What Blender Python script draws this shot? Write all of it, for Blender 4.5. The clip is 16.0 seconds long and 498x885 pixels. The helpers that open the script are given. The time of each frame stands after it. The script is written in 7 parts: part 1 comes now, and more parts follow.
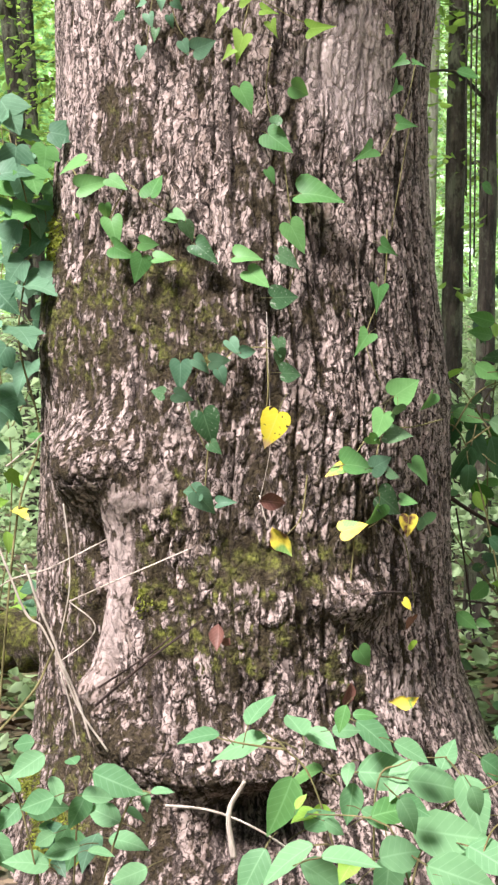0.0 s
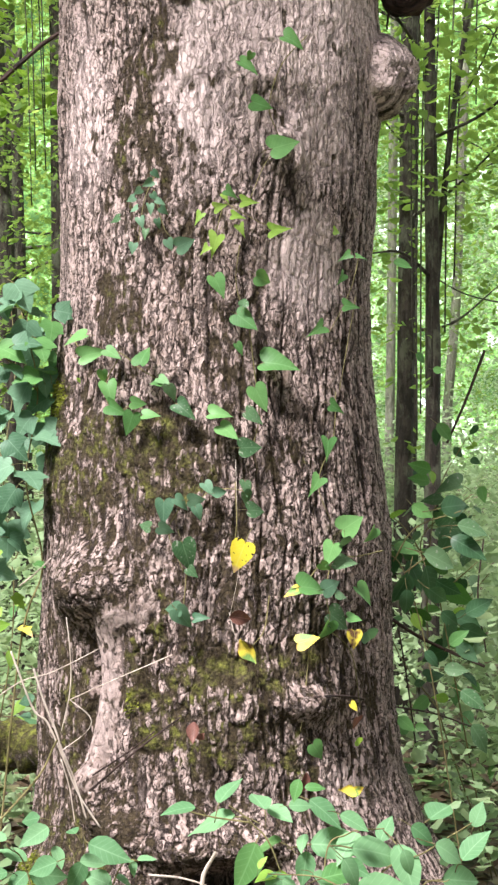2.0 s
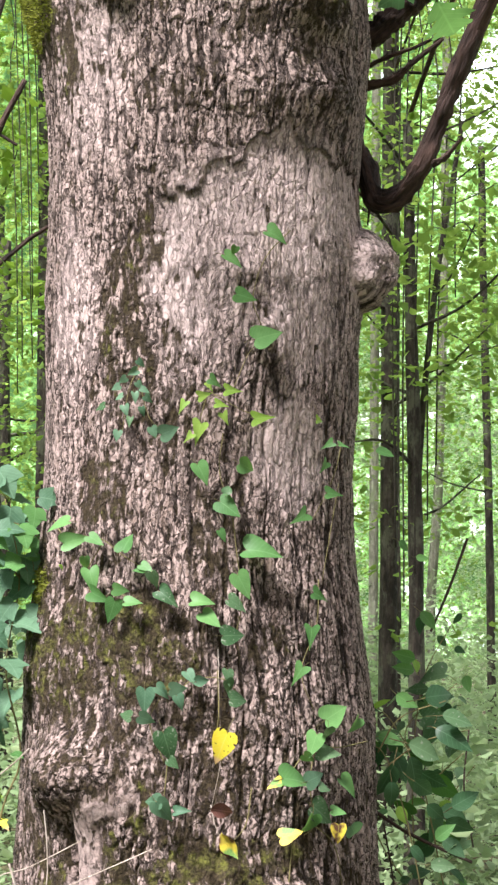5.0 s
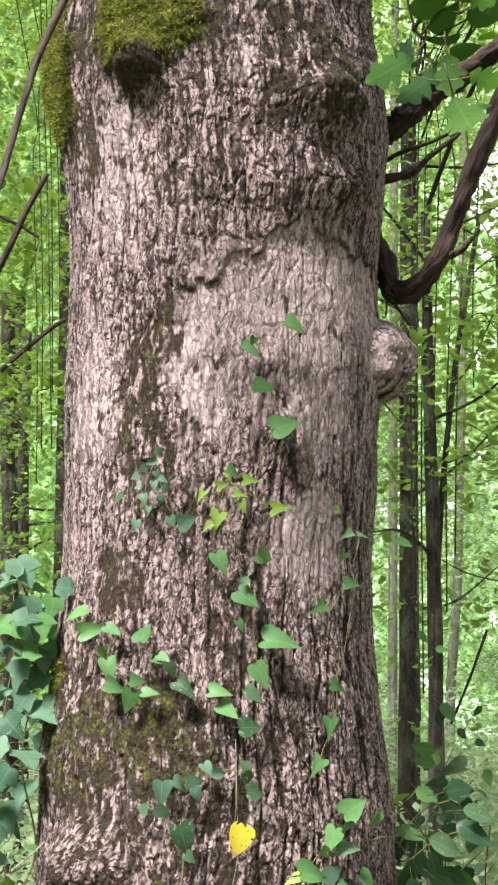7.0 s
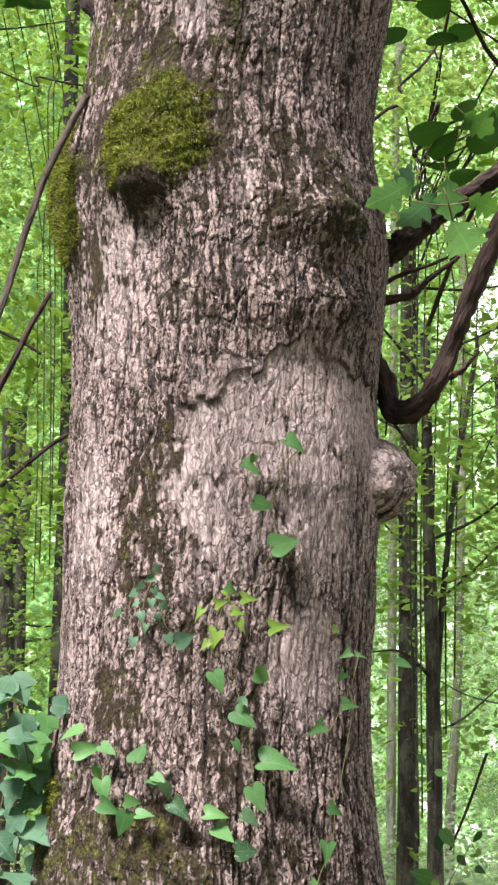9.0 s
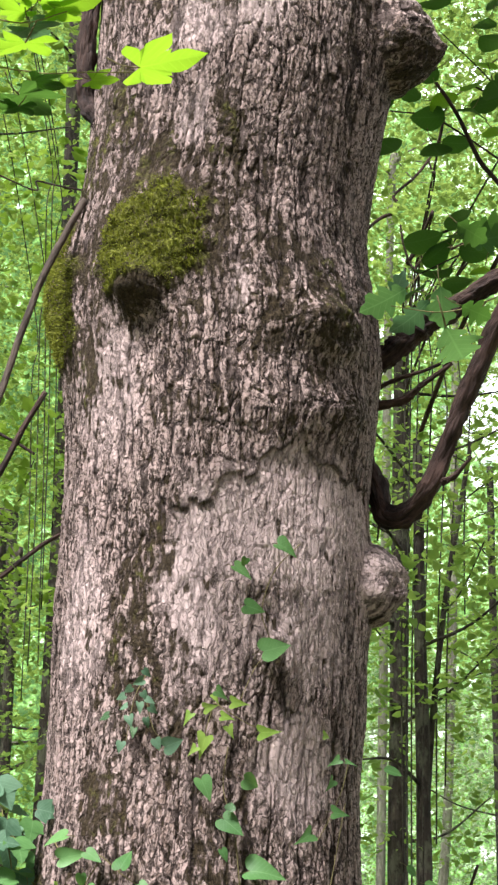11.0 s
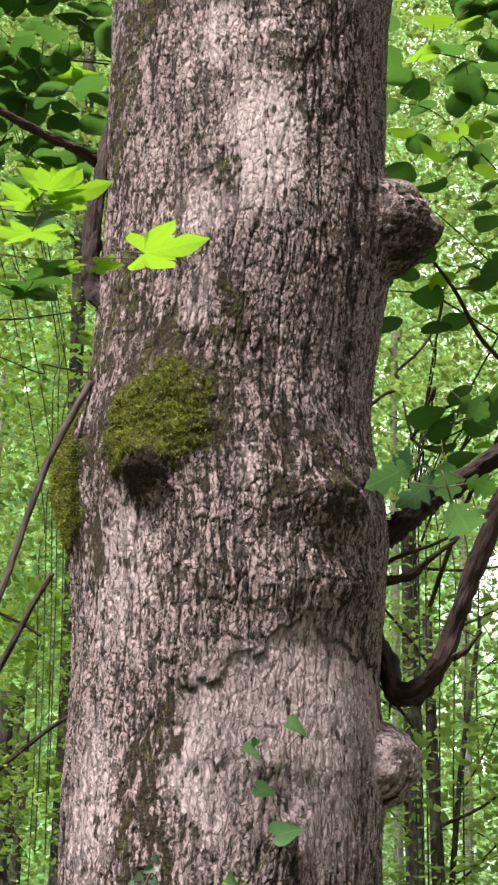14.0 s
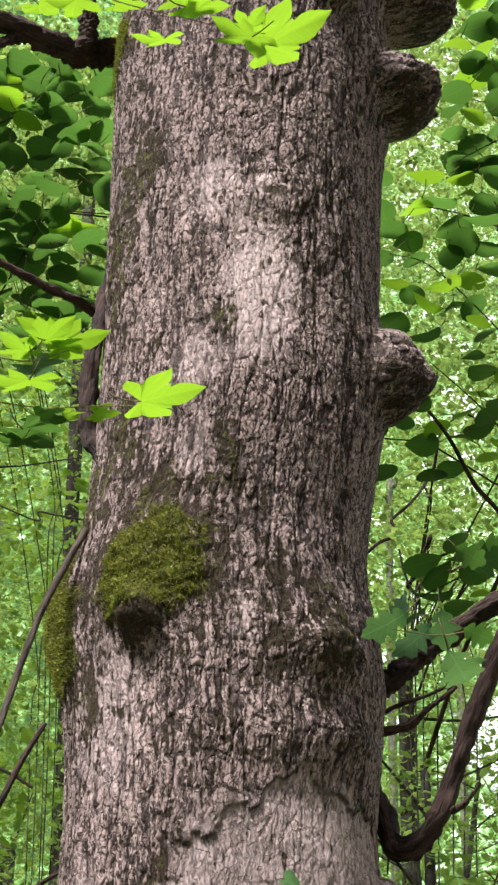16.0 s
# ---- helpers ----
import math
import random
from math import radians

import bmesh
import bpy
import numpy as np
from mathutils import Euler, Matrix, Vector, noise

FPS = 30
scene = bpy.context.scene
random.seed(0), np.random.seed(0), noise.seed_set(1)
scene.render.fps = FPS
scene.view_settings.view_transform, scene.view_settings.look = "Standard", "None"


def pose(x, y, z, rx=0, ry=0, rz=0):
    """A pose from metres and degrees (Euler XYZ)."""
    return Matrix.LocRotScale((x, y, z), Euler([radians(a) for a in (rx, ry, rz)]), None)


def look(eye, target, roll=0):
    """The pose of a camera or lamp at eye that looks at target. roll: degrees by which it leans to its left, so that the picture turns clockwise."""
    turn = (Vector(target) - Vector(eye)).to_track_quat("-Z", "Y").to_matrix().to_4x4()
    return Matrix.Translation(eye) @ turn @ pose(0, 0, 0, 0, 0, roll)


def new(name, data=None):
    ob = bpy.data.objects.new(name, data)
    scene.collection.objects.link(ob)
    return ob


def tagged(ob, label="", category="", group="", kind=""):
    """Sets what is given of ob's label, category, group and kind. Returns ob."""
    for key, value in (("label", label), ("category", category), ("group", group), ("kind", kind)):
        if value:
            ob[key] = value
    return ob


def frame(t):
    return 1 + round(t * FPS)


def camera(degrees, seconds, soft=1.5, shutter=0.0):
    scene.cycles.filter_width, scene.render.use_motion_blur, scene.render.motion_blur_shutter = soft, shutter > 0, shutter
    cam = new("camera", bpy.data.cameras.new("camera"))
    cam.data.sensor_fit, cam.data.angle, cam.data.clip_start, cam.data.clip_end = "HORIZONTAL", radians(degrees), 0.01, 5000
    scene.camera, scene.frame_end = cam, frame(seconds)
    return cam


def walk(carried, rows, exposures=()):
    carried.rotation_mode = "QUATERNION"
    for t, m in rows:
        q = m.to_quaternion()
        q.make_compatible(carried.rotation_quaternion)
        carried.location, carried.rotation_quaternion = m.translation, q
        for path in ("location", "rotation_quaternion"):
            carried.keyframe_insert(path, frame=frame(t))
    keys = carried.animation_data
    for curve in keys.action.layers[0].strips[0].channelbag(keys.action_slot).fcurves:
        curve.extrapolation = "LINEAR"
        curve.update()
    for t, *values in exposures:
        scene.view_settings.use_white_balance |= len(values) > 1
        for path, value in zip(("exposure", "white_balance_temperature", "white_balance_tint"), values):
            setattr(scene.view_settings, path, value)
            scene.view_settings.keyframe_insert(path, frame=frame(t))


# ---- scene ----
cam = camera(18.55, 16.0, soft=2.5)

PATH = [
    (0.0, pose(0.000, -4.461, 1.500, 83.81, -0.09, 0.25)),
    (0.5, pose(0.000, -4.487, 1.500, 85.27, -0.11, 0.19)),
    (0.6, pose(0.000, -4.600, 1.500, 85.60, -0.10, 0.16)),
    (0.9, pose(0.000, -5.150, 1.500, 86.85, -0.02, 0.07)),
    (1.0, pose(0.000, -5.250, 1.500, 87.22, -0.01, 0.02)),
    (1.5, pose(0.000, -5.250, 1.500, 88.42, -0.11, -0.35)),
    (2.0, pose(0.000, -5.250, 1.500, 89.57, -0.31, -0.84)),
    (2.5, pose(0.000, -5.250, 1.500, 90.74, -0.51, -1.26)),
    (3.0, pose(0.000, -5.250, 1.500, 91.85, -0.65, -1.55)),
    (3.5, pose(0.000, -5.250, 1.500, 93.05, -0.73, -1.73)),
    (4.0, pose(0.000, -5.250, 1.500, 94.35, -0.64, -1.72)),
    (6.5, pose(0.000, -5.250, 1.500, 99.17, -0.59, -0.97)),
    (7.0, pose(0.000, -5.250, 1.500, 99.96, -0.73, -0.82)),
    (7.5, pose(0.000, -5.250, 1.500, 100.94, -0.89, -0.75)),
    (8.0, pose(0.000, -5.250, 1.500, 102.06, -1.01, -0.75)),
    (8.5, pose(0.000, -5.250, 1.500, 103.25, -1.17, -0.82)),
    (9.0, pose(0.000, -5.250, 1.500, 104.39, -1.32, -0.97)),
    (11.5, pose(0.000, -5.250, 1.500, 109.28, -2.03, -1.51)),
    (12.0, pose(0.000, -5.250, 1.500, 110.36, -1.90, -1.50)),
    (12.5, pose(0.000, -5.250, 1.500, 111.42, -1.71, -1.38)),
    (13.0, pose(0.000, -5.250, 1.500, 112.51, -1.47, -1.21)),
    (13.5, pose(0.000, -5.250, 1.500, 113.70, -1.24, -0.99)),
    (14.0, pose(0.000, -5.250, 1.500, 114.92, -1.18, -0.88)),
    (14.5, pose(0.000, -5.250, 1.500, 116.36, -1.16, -0.85)),
    (15.0, pose(0.000, -5.250, 1.500, 117.77, -1.16, -0.91)),
    (15.5, pose(0.000, -5.250, 1.500, 119.13, -1.18, -0.97)),
    (16.0, pose(0.000, -5.250, 1.500, 120.46, -1.17, -1.06)),
]
EXPOSURES = [(0.0, 1.57), (4.0, 1.50), (9.0, 1.34), (12.0, 1.16), (16.0, 0.92)]
walk(cam, PATH, EXPOSURES)

# ---- light: bright hazy sky and a broad soft sun, high behind and to the left ----
SUN_EL, SUN_AZ = 55.0, -42.0   # degrees; azimuth from straight behind the eye, negative to the left
world = bpy.data.worlds.new("world")
scene.world = world
world.use_nodes = True
wn = world.node_tree.nodes
sky = wn.new("ShaderNodeTexSky")
sky.sky_type, sky.sun_disc = "NISHITA", False
sky.sun_elevation = radians(SUN_EL)
sky.sun_rotation = radians(180 + SUN_AZ)
sky.air_density, sky.dust_density = 1.0, 3.0
wn["Background"].inputs["Strength"].default_value = 0.035
world.node_tree.links.new(sky.outputs["Color"], wn["Background"].inputs["Color"])
sun = new("sun", bpy.data.lights.new("sun", "SUN"))
sun.data.energy, sun.data.angle, sun.data.color = 5.0, radians(16), (0.985, 0.955, 0.975)
_a, _e = radians(SUN_AZ), radians(SUN_EL)
sun.matrix_world = look((8 * math.sin(_a) * math.cos(_e), -8 * math.cos(_a) * math.cos(_e), 8 * math.sin(_e)), (0, 0, 0))


# ---- materials ----
def nodes_of(name):
    m = bpy.data.materials.new(name)
    m.use_nodes = True
    nt = m.node_tree
    return m, nt, nt.nodes["Principled BSDF"], nt.nodes["Material Output"]


def link(nt, a, b):
    nt.links.new(a, b)


def tex(nt, kind, scale, vec=None, **kw):
    n = nt.nodes.new("ShaderNodeTex" + kind)
    n.inputs["Scale"].default_value = scale
    for k, v in kw.items():
        n.inputs[k].default_value = v
    if vec is not None:
        link(nt, vec, n.inputs["Vector"])
    return n


def ramp(nt, fac, stops):
    r = nt.nodes.new("ShaderNodeValToRGB")
    while len(r.color_ramp.elements) < len(stops):
        r.color_ramp.elements.new(0.5)
    for e, (p, c) in zip(r.color_ramp.elements, stops):
        e.position, e.color = p, (*c, 1) if len(c) == 3 else c
    link(nt, fac, r.inputs["Fac"])
    return r


def grey(v):
    return (v, v, v)


def blend(nt, fac, a, b, kind="MIX"):
    m = nt.nodes.new("ShaderNodeMix")
    m.data_type, m.blend_type = "RGBA", kind
    for sock, val in ((m.inputs["Factor"], fac), (m.inputs["A"], a), (m.inputs["B"], b)):
        if isinstance(val, (int, float)):
            sock.default_value = val
        elif isinstance(val, tuple):
            sock.default_value = (*val, 1)
        else:
            link(nt, val, sock)
    return m.outputs["Result"]


def calc(nt, op, a, b=0.0, c=0.0):
    m = nt.nodes.new("ShaderNodeMath")
    m.operation = op
    for i, v in enumerate((a, b, c)):
        if isinstance(v, (int, float)):
            m.inputs[i].default_value = v
        else:
            link(nt, v, m.inputs[i])
    return m.outputs[0]


def attr(nt, name):
    n = nt.nodes.new("ShaderNodeAttribute")
    n.attribute_name = name
    return n.outputs["Fac"]


def objco(nt, scale=(1, 1, 1)):
    tc = nt.nodes.new("ShaderNodeTexCoord")
    mp = nt.nodes.new("ShaderNodeMapping")
    mp.inputs["Scale"].default_value = scale
    link(nt, tc.outputs["Object"], mp.inputs["Vector"])
    return mp.outputs["Vector"]


def bump(nt, height, strength, dist, bsdf):
    b = nt.nodes.new("ShaderNodeBump")
    b.inputs["Strength"].default_value, b.inputs["Distance"].default_value = strength, dist
    link(nt, height, b.inputs["Height"])
    link(nt, b.outputs["Normal"], bsdf.inputs["Normal"])


def bark_material(name, dark, mid, light):
    """Weathered bark: brown inner bark and painted shade in the cracks, grey-pink plates, pale film where "pale" is
    high, moss where "moss" is high.
    "round" is the way round the stem in metres."""
    m, nt, b, out = nodes_of(name)
    v = objco(nt, (1, 1, 0.40))
    v1 = objco(nt)
    xyz = nt.nodes.new("ShaderNodeSeparateXYZ")
    link(nt, v1, xyz.inputs[0])
    big = tex(nt, "Noise", 4, v, Detail=4, Roughness=0.6).outputs["Fac"]
    fine = tex(nt, "Noise", 70, v, Detail=5, Roughness=0.72).outputs["Fac"]
    flake = tex(nt, "Noise", 42, v1, Detail=3, Roughness=0.6).outputs["Fac"]
    wob = tex(nt, "Noise", 11, v1, Detail=4, Roughness=0.65).outputs["Fac"]
    wob2 = tex(nt, "Noise", 45, v1, Detail=3, Roughness=0.6).outputs["Fac"]
    su = calc(nt, "MULTIPLY_ADD", wob, 0.060, calc(nt, "MULTIPLY_ADD", wob2, 0.030, attr(nt, "round")))
    zv = calc(nt, "MULTIPLY_ADD", wob2, 0.045, calc(nt, "MULTIPLY_ADD", wob, -0.07, xyz.outputs[2]))

    def plane(stretch):
        c = nt.nodes.new("ShaderNodeCombineXYZ")
        link(nt, su, c.inputs[0])
        link(nt, calc(nt, "MULTIPLY", zv, stretch), c.inputs[1])
        return c.outputs[0]

    def cracks(scale, stretch, lo, hi):
        n = tex(nt, "Voronoi", scale, plane(stretch))
        n.voronoi_dimensions, n.feature = "2D", "DISTANCE_TO_EDGE"
        d = calc(nt, "MULTIPLY_ADD", fine, -0.10, calc(nt, "ADD", n.outputs["Distance"], 0.05))
        return ramp(nt, d, [(lo, grey(0)), (hi, grey(1))]).outputs["Color"]

    ck = cracks(70, 0.40, 0.012, 0.070)
    ck2 = cracks(27, 0.30, 0.0, 0.045)
    split = tex(nt, "Noise", 36, plane(0.06), Detail=1.5, Roughness=0.5)
    split.noise_dimensions = "2D"
    split = calc(nt, "ABSOLUTE", calc(nt, "SUBTRACT", split.outputs["Fac"], 0.5))
    split = ramp(nt, calc(nt, "MULTIPLY_ADD", fine, -0.03, calc(nt, "ADD", split, 0.015)), [(0.010, grey(0)), (0.036, grey(1))]).outputs["Color"]
    # flakes: each with its own tone and thickness, the lower end lifting off
    tone, lift = [], []
    for scale, stretch in ((70, 0.40), (125, 0.55)):
        tile = tex(nt, "Voronoi", scale, plane(stretch))
        tile.voronoi_dimensions = "2D"
        sep = nt.nodes.new("ShaderNodeSeparateColor")
        link(nt, tile.outputs["Color"], sep.inputs[0])
        mid_at, here = (nt.nodes.new("ShaderNodeSeparateXYZ") for _ in range(2))
        link(nt, tile.outputs["Position"], mid_at.inputs[0])
        link(nt, plane(stretch), here.inputs[0])
        slope = calc(nt, "MULTIPLY", calc(nt, "SUBTRACT", mid_at.outputs[1], here.outputs[1]), scale)
        tone.append(sep.outputs[0])
        lift.append(calc(nt, "MULTIPLY_ADD", slope, 0.55, sep.outputs[1]))
    gaps = ramp(nt, tex(nt, "Noise", 22, v, Detail=3).outputs["Fac"], [(0.40, grey(0)), (0.60, grey(1))]).outputs["Color"]
    ck = calc(nt, "MAXIMUM", ck, calc(nt, "MULTIPLY", gaps, 0.70))
    split = calc(nt, "MAXIMUM", split, calc(nt, "MULTIPLY", calc(nt, "SUBTRACT", 1.0, gaps), 0.35))
    groove = calc(nt, "MINIMUM", calc(nt, "MINIMUM", ck, calc(nt, "MULTIPLY_ADD", ck2, 0.8, 0.2)), split)
    # old callus: smooth, with hardly a crack
    groove = calc(nt, "MAXIMUM", groove, calc(nt, "MULTIPLY", attr(nt, "calm"), 0.78))
    t = calc(nt, "MULTIPLY_ADD", attr(nt, "plate"), 0.50, calc(nt, "MULTIPLY", big, 0.36))
    t = calc(nt, "MULTIPLY_ADD", tone[0], 0.20, calc(nt, "SUBTRACT", t, 0.275))
    t = calc(nt, "MULTIPLY_ADD", tone[1], 0.26, t)
    t = calc(nt, "MULTIPLY_ADD", fine, 0.46, t)
    # broad weathering: whole areas browner or paler
    t = calc(nt, "ADD", t, calc(nt, "MULTIPLY_ADD", tex(nt, "Noise", 1.7, v, Detail=3, Roughness=0.6).outputs["Fac"], 0.34, -0.17))
    col = ramp(nt, t, [(0.24, dark), (0.42, mid), (0.58, light), (0.80, tuple(min(0.8, c * 1.2) for c in light))]).outputs["Color"]
    # dry flakes of pale lichen, and the pink-white film of thin bark
    spots = ramp(nt, flake, [(0.58, grey(0)), (0.63, grey(1))]).outputs["Color"]
    col = blend(nt, calc(nt, "MULTIPLY", spots, 0.22), col, (0.54, 0.45, 0.41))
    film = calc(nt, "MULTIPLY", attr(nt, "pale"), ramp(nt, fine, [(0.34, grey(0.5)), (0.54, grey(1))]).outputs["Color"])
    col = blend(nt, calc(nt, "MULTIPLY", film, 0.92), col, (0.68, 0.535, 0.51))
    # brown specks where flakes have dropped off
    chip = tex(nt, "Noise", 62, v, Detail=2, Roughness=0.55).outputs["Fac"]
    chips = ramp(nt, chip, [(0.37, grey(1)), (0.43, grey(0))]).outputs["Color"]
    col = blend(nt, calc(nt, "MULTIPLY", chips, calc(nt, "MULTIPLY_ADD", attr(nt, "pale"), -0.5, 0.80)), col, tuple(c * 1.8 for c in dark))
    # dark inner bark in the cracks between flakes, their shade painted in too
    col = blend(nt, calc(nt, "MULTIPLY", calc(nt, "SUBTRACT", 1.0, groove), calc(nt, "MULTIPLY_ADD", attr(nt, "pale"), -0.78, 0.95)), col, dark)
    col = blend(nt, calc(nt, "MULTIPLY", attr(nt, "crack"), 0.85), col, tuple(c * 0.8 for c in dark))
    # moss film and cushions
    mo = attr(nt, "moss")
    clump = tex(nt, "Noise", 24, v1, Detail=4, Roughness=0.6).outputs["Fac"]
    broad = tex(nt, "Noise", 9, v1, Detail=3, Roughness=0.6).outputs["Fac"]
    mk = calc(nt, "ADD", mo, calc(nt, "MULTIPLY_ADD", chip, -1.3, calc(nt, "MULTIPLY_ADD", fine, 1.1, calc(nt, "MULTIPLY_ADD", clump, 0.9, -0.35))))
    mk = calc(nt, "ADD", mk, calc(nt, "MULTIPLY_ADD", broad, 1.3, -0.65))
    mk = calc(nt, "ADD", mk, calc(nt, "MULTIPLY", calc(nt, "SUBTRACT", 0.40, attr(nt, "plate")), calc(nt, "SUBTRACT", 1.35, mo)))
    mask = ramp(nt, mk, [(0.42, grey(0)), (0.66, grey(0.95))]).outputs["Color"]
    mf = tex(nt, "Noise", 110, v1, Detail=5, Roughness=0.75).outputs["Fac"]
    mt = calc(nt, "MULTIPLY_ADD", clump, 0.6, calc(nt, "MULTIPLY_ADD", mf, 0.7, -0.15))
    green = ramp(nt, mt, [(0.36, (0.030, 0.026, 0.005)), (0.50, (0.100, 0.105, 0.018)), (0.66, (0.31, 0.34, 0.050))]).outputs["Color"]
    brown = ramp(nt, mf, [(0.34, (0.011, 0.007, 0.004)), (0.62, (0.080, 0.058, 0.030))]).outputs["Color"]
    lush = ramp(nt, calc(nt, "MULTIPLY_ADD", clump, 0.6, calc(nt, "SUBTRACT", mo, 0.30)), [(0.70, grey(0)), (0.98, grey(1))]).outputs["Color"]
    col = blend(nt, mask, col, blend(nt, lush, brown, green))
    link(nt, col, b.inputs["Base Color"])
    b.inputs["Roughness"].default_value = 0.9
    b.inputs["Specular IOR Level"].default_value = 0.2
    h = calc(nt, "MULTIPLY_ADD", mf, calc(nt, "MULTIPLY", mask, 0.9), calc(nt, "MULTIPLY_ADD", flake, 0.35, calc(nt, "MULTIPLY", fine, 0.35)))
    solid = calc(nt, "MULTIPLY", calc(nt, "SUBTRACT", 1.0, mask), calc(nt, "MULTIPLY_ADD", attr(nt, "calm"), -0.55, calc(nt, "MULTIPLY_ADD", attr(nt, "pale"), -0.55, 0.75)))
    h = calc(nt, "MULTIPLY_ADD", calc(nt, "MULTIPLY_ADD", lift[1], 0.35, lift[0]), solid, h)
    h = calc(nt, "MULTIPLY_ADD", ck2, 0.30, calc(nt, "MULTIPLY_ADD", groove, calc(nt, "MULTIPLY_ADD", attr(nt, "pale"), -1.1, calc(nt, "MULTIPLY_ADD", mask, -0.8, 1.5)), h))
    bump(nt, h, 1.0, 0.011, b)
    return m


def wood_material(name, dark, light, scale=30, deep=0.01, blotch=None):
    """Bark of limbs and sticks, grained along the stem; blotch is the colour of lichen patches."""
    m, nt, b, out = nodes_of(name)
    c = nt.nodes.new("ShaderNodeCombineXYZ")
    for k, key in enumerate(("across", "deep", "along")):
        link(nt, attr(nt, key), c.inputs[k])
    n = tex(nt, "Noise", scale, c.outputs[0], Detail=5, Roughness=0.68).outputs["Fac"]
    n2 = tex(nt, "Noise", scale / 8, objco(nt), Detail=3).outputs["Fac"]
    rdg = calc(nt, "ABSOLUTE", calc(nt, "SUBTRACT", tex(nt, "Noise", scale * 0.7, c.outputs[0], Detail=2).outputs["Fac"], 0.5))
    t = calc(nt, "MULTIPLY_ADD", n2, 0.5, calc(nt, "MULTIPLY_ADD", n, 0.45, calc(nt, "MULTIPLY", rdg, 0.5)))
    col = ramp(nt, t, [(0.38, dark), (0.66, light)]).outputs["Color"]
    if blotch:
        col = blend(nt, ramp(nt, tex(nt, "Noise", 26, objco(nt, (1, 1, 0.45)), Detail=4, Roughness=0.7).outputs["Fac"], [(0.42, grey(0.8)), (0.54, grey(0))]).outputs["Color"], col, dark)
        spot = tex(nt, "Noise", 9, objco(nt, (1, 1, 0.6)), Detail=5, Roughness=0.7).outputs["Fac"]
        col = blend(nt, ramp(nt, spot, [(0.50, grey(0)), (0.60, grey(0.75))]).outputs["Color"], col, blotch)
    link(nt, col, b.inputs["Base Color"])
    b.inputs["Roughness"].default_value = 0.85
    b.inputs["Specular IOR Level"].default_value = 0.3
    bump(nt, calc(nt, "MULTIPLY_ADD", rdg, 2.0, n), 1.0, deep, b)
    return m


def leaf_material(name, dark, light, through_col, share=0.4, random_by="object", rough=0.5, spots=None, veins=True, tip=None, blotches=None):
    """A leaf blade: mottled face, some light passing through it."""
    m, nt, b, out = nodes_of(name)
    if random_by == "object":
        rnd = nt.nodes.new("ShaderNodeObjectInfo").outputs["Random"]
    else:
        rnd = nt.nodes.new("ShaderNodeNewGeometry").outputs["Random Per Island"]
    if random_by == "spray":
        # leaves of one spray share a tone
        rnd = calc(nt, "MULTIPLY_ADD", attr(nt, "spray"), 0.55, calc(nt, "MULTIPLY", rnd, 0.45))
    n = tex(nt, "Noise", 5, objco(nt), Detail=3).outputs["Fac"]
    t = calc(nt, "MULTIPLY_ADD", rnd, 0.6, calc(nt, "MULTIPLY", n, 0.5))
    col = ramp(nt, t, [(0.2, dark), (0.85, light)]).outputs["Color"]
    tcol = blend(nt, rnd, through_col, tuple(c * (0.20 if random_by == "spray" else 0.6) for c in through_col))
    if spots:
        s = tex(nt, "Noise", 7.5, objco(nt), Detail=2).outputs["Fac"]
        sm = ramp(nt, s, [(0.63, grey(0)), (0.67, grey(1))]).outputs["Color"]
        col = blend(nt, sm, col, spots)
        tcol = blend(nt, sm, tcol, spots)
    if blotches:
        # brown where it has dried, green where it has not yet turned
        at = nt.nodes.new("ShaderNodeVectorMath")
        link(nt, objco(nt), at.inputs[0])
        link(nt, calc(nt, "MULTIPLY", rnd, 17.0), at.inputs[1])
        s = tex(nt, "Noise", 1.15, at.outputs[0], Detail=2, Roughness=0.55).outputs["Fac"]
        for lo, hi, shade in ((0.47, 0.38, blotches[0]), (0.55, 0.66, blotches[1])):
            sm = ramp(nt, s, sorted([(lo, grey(0)), (hi, grey(1))])).outputs["Color"]
            col, tcol = blend(nt, sm, col, shade), blend(nt, sm, tcol, shade)
    if tip:
        ty = nt.nodes.new("ShaderNodeSeparateXYZ")
        link(nt, objco(nt), ty.inputs[0])
        col = blend(nt, ramp(nt, ty.outputs[1], [(0.72, grey(0)), (0.84, grey(0.9))]).outputs["Color"], col, tip)
    if random_by == "object" and veins:
        xyz = nt.nodes.new("ShaderNodeSeparateXYZ")
        link(nt, objco(nt), xyz.inputs[0])
        across = calc(nt, "ABSOLUTE", xyz.outputs[0])
        rib = ramp(nt, across, [(0.0, grey(1)), (0.022, grey(0))]).outputs["Color"]
        side = calc(nt, "SINE", calc(nt, "MULTIPLY", calc(nt, "MULTIPLY_ADD", across, -0.8, xyz.outputs[1]), 48.0))
        side = ramp(nt, side, [(0.86, grey(0)), (0.98, grey(0.45))]).outputs["Color"]
        col = blend(nt, calc(nt, "MULTIPLY", calc(nt, "MAXIMUM", rib, side), 0.5), col, tuple(min(0.8, c * 1.35 + 0.05) for c in light))
    link(nt, col, b.inputs["Base Color"])
    b.inputs["Roughness"].default_value = rough
    b.inputs["Specular IOR Level"].default_value = 0.2
    tr = nt.nodes.new("ShaderNodeBsdfTranslucent")
    link(nt, tcol, tr.inputs["Color"])
    mix = nt.nodes.new("ShaderNodeMixShader")
    mix.inputs["Fac"].default_value = share
    link(nt, b.outputs[0], mix.inputs[1])
    link(nt, tr.outputs[0], mix.inputs[2])
    link(nt, mix.outputs[0], out.inputs["Surface"])
    return m


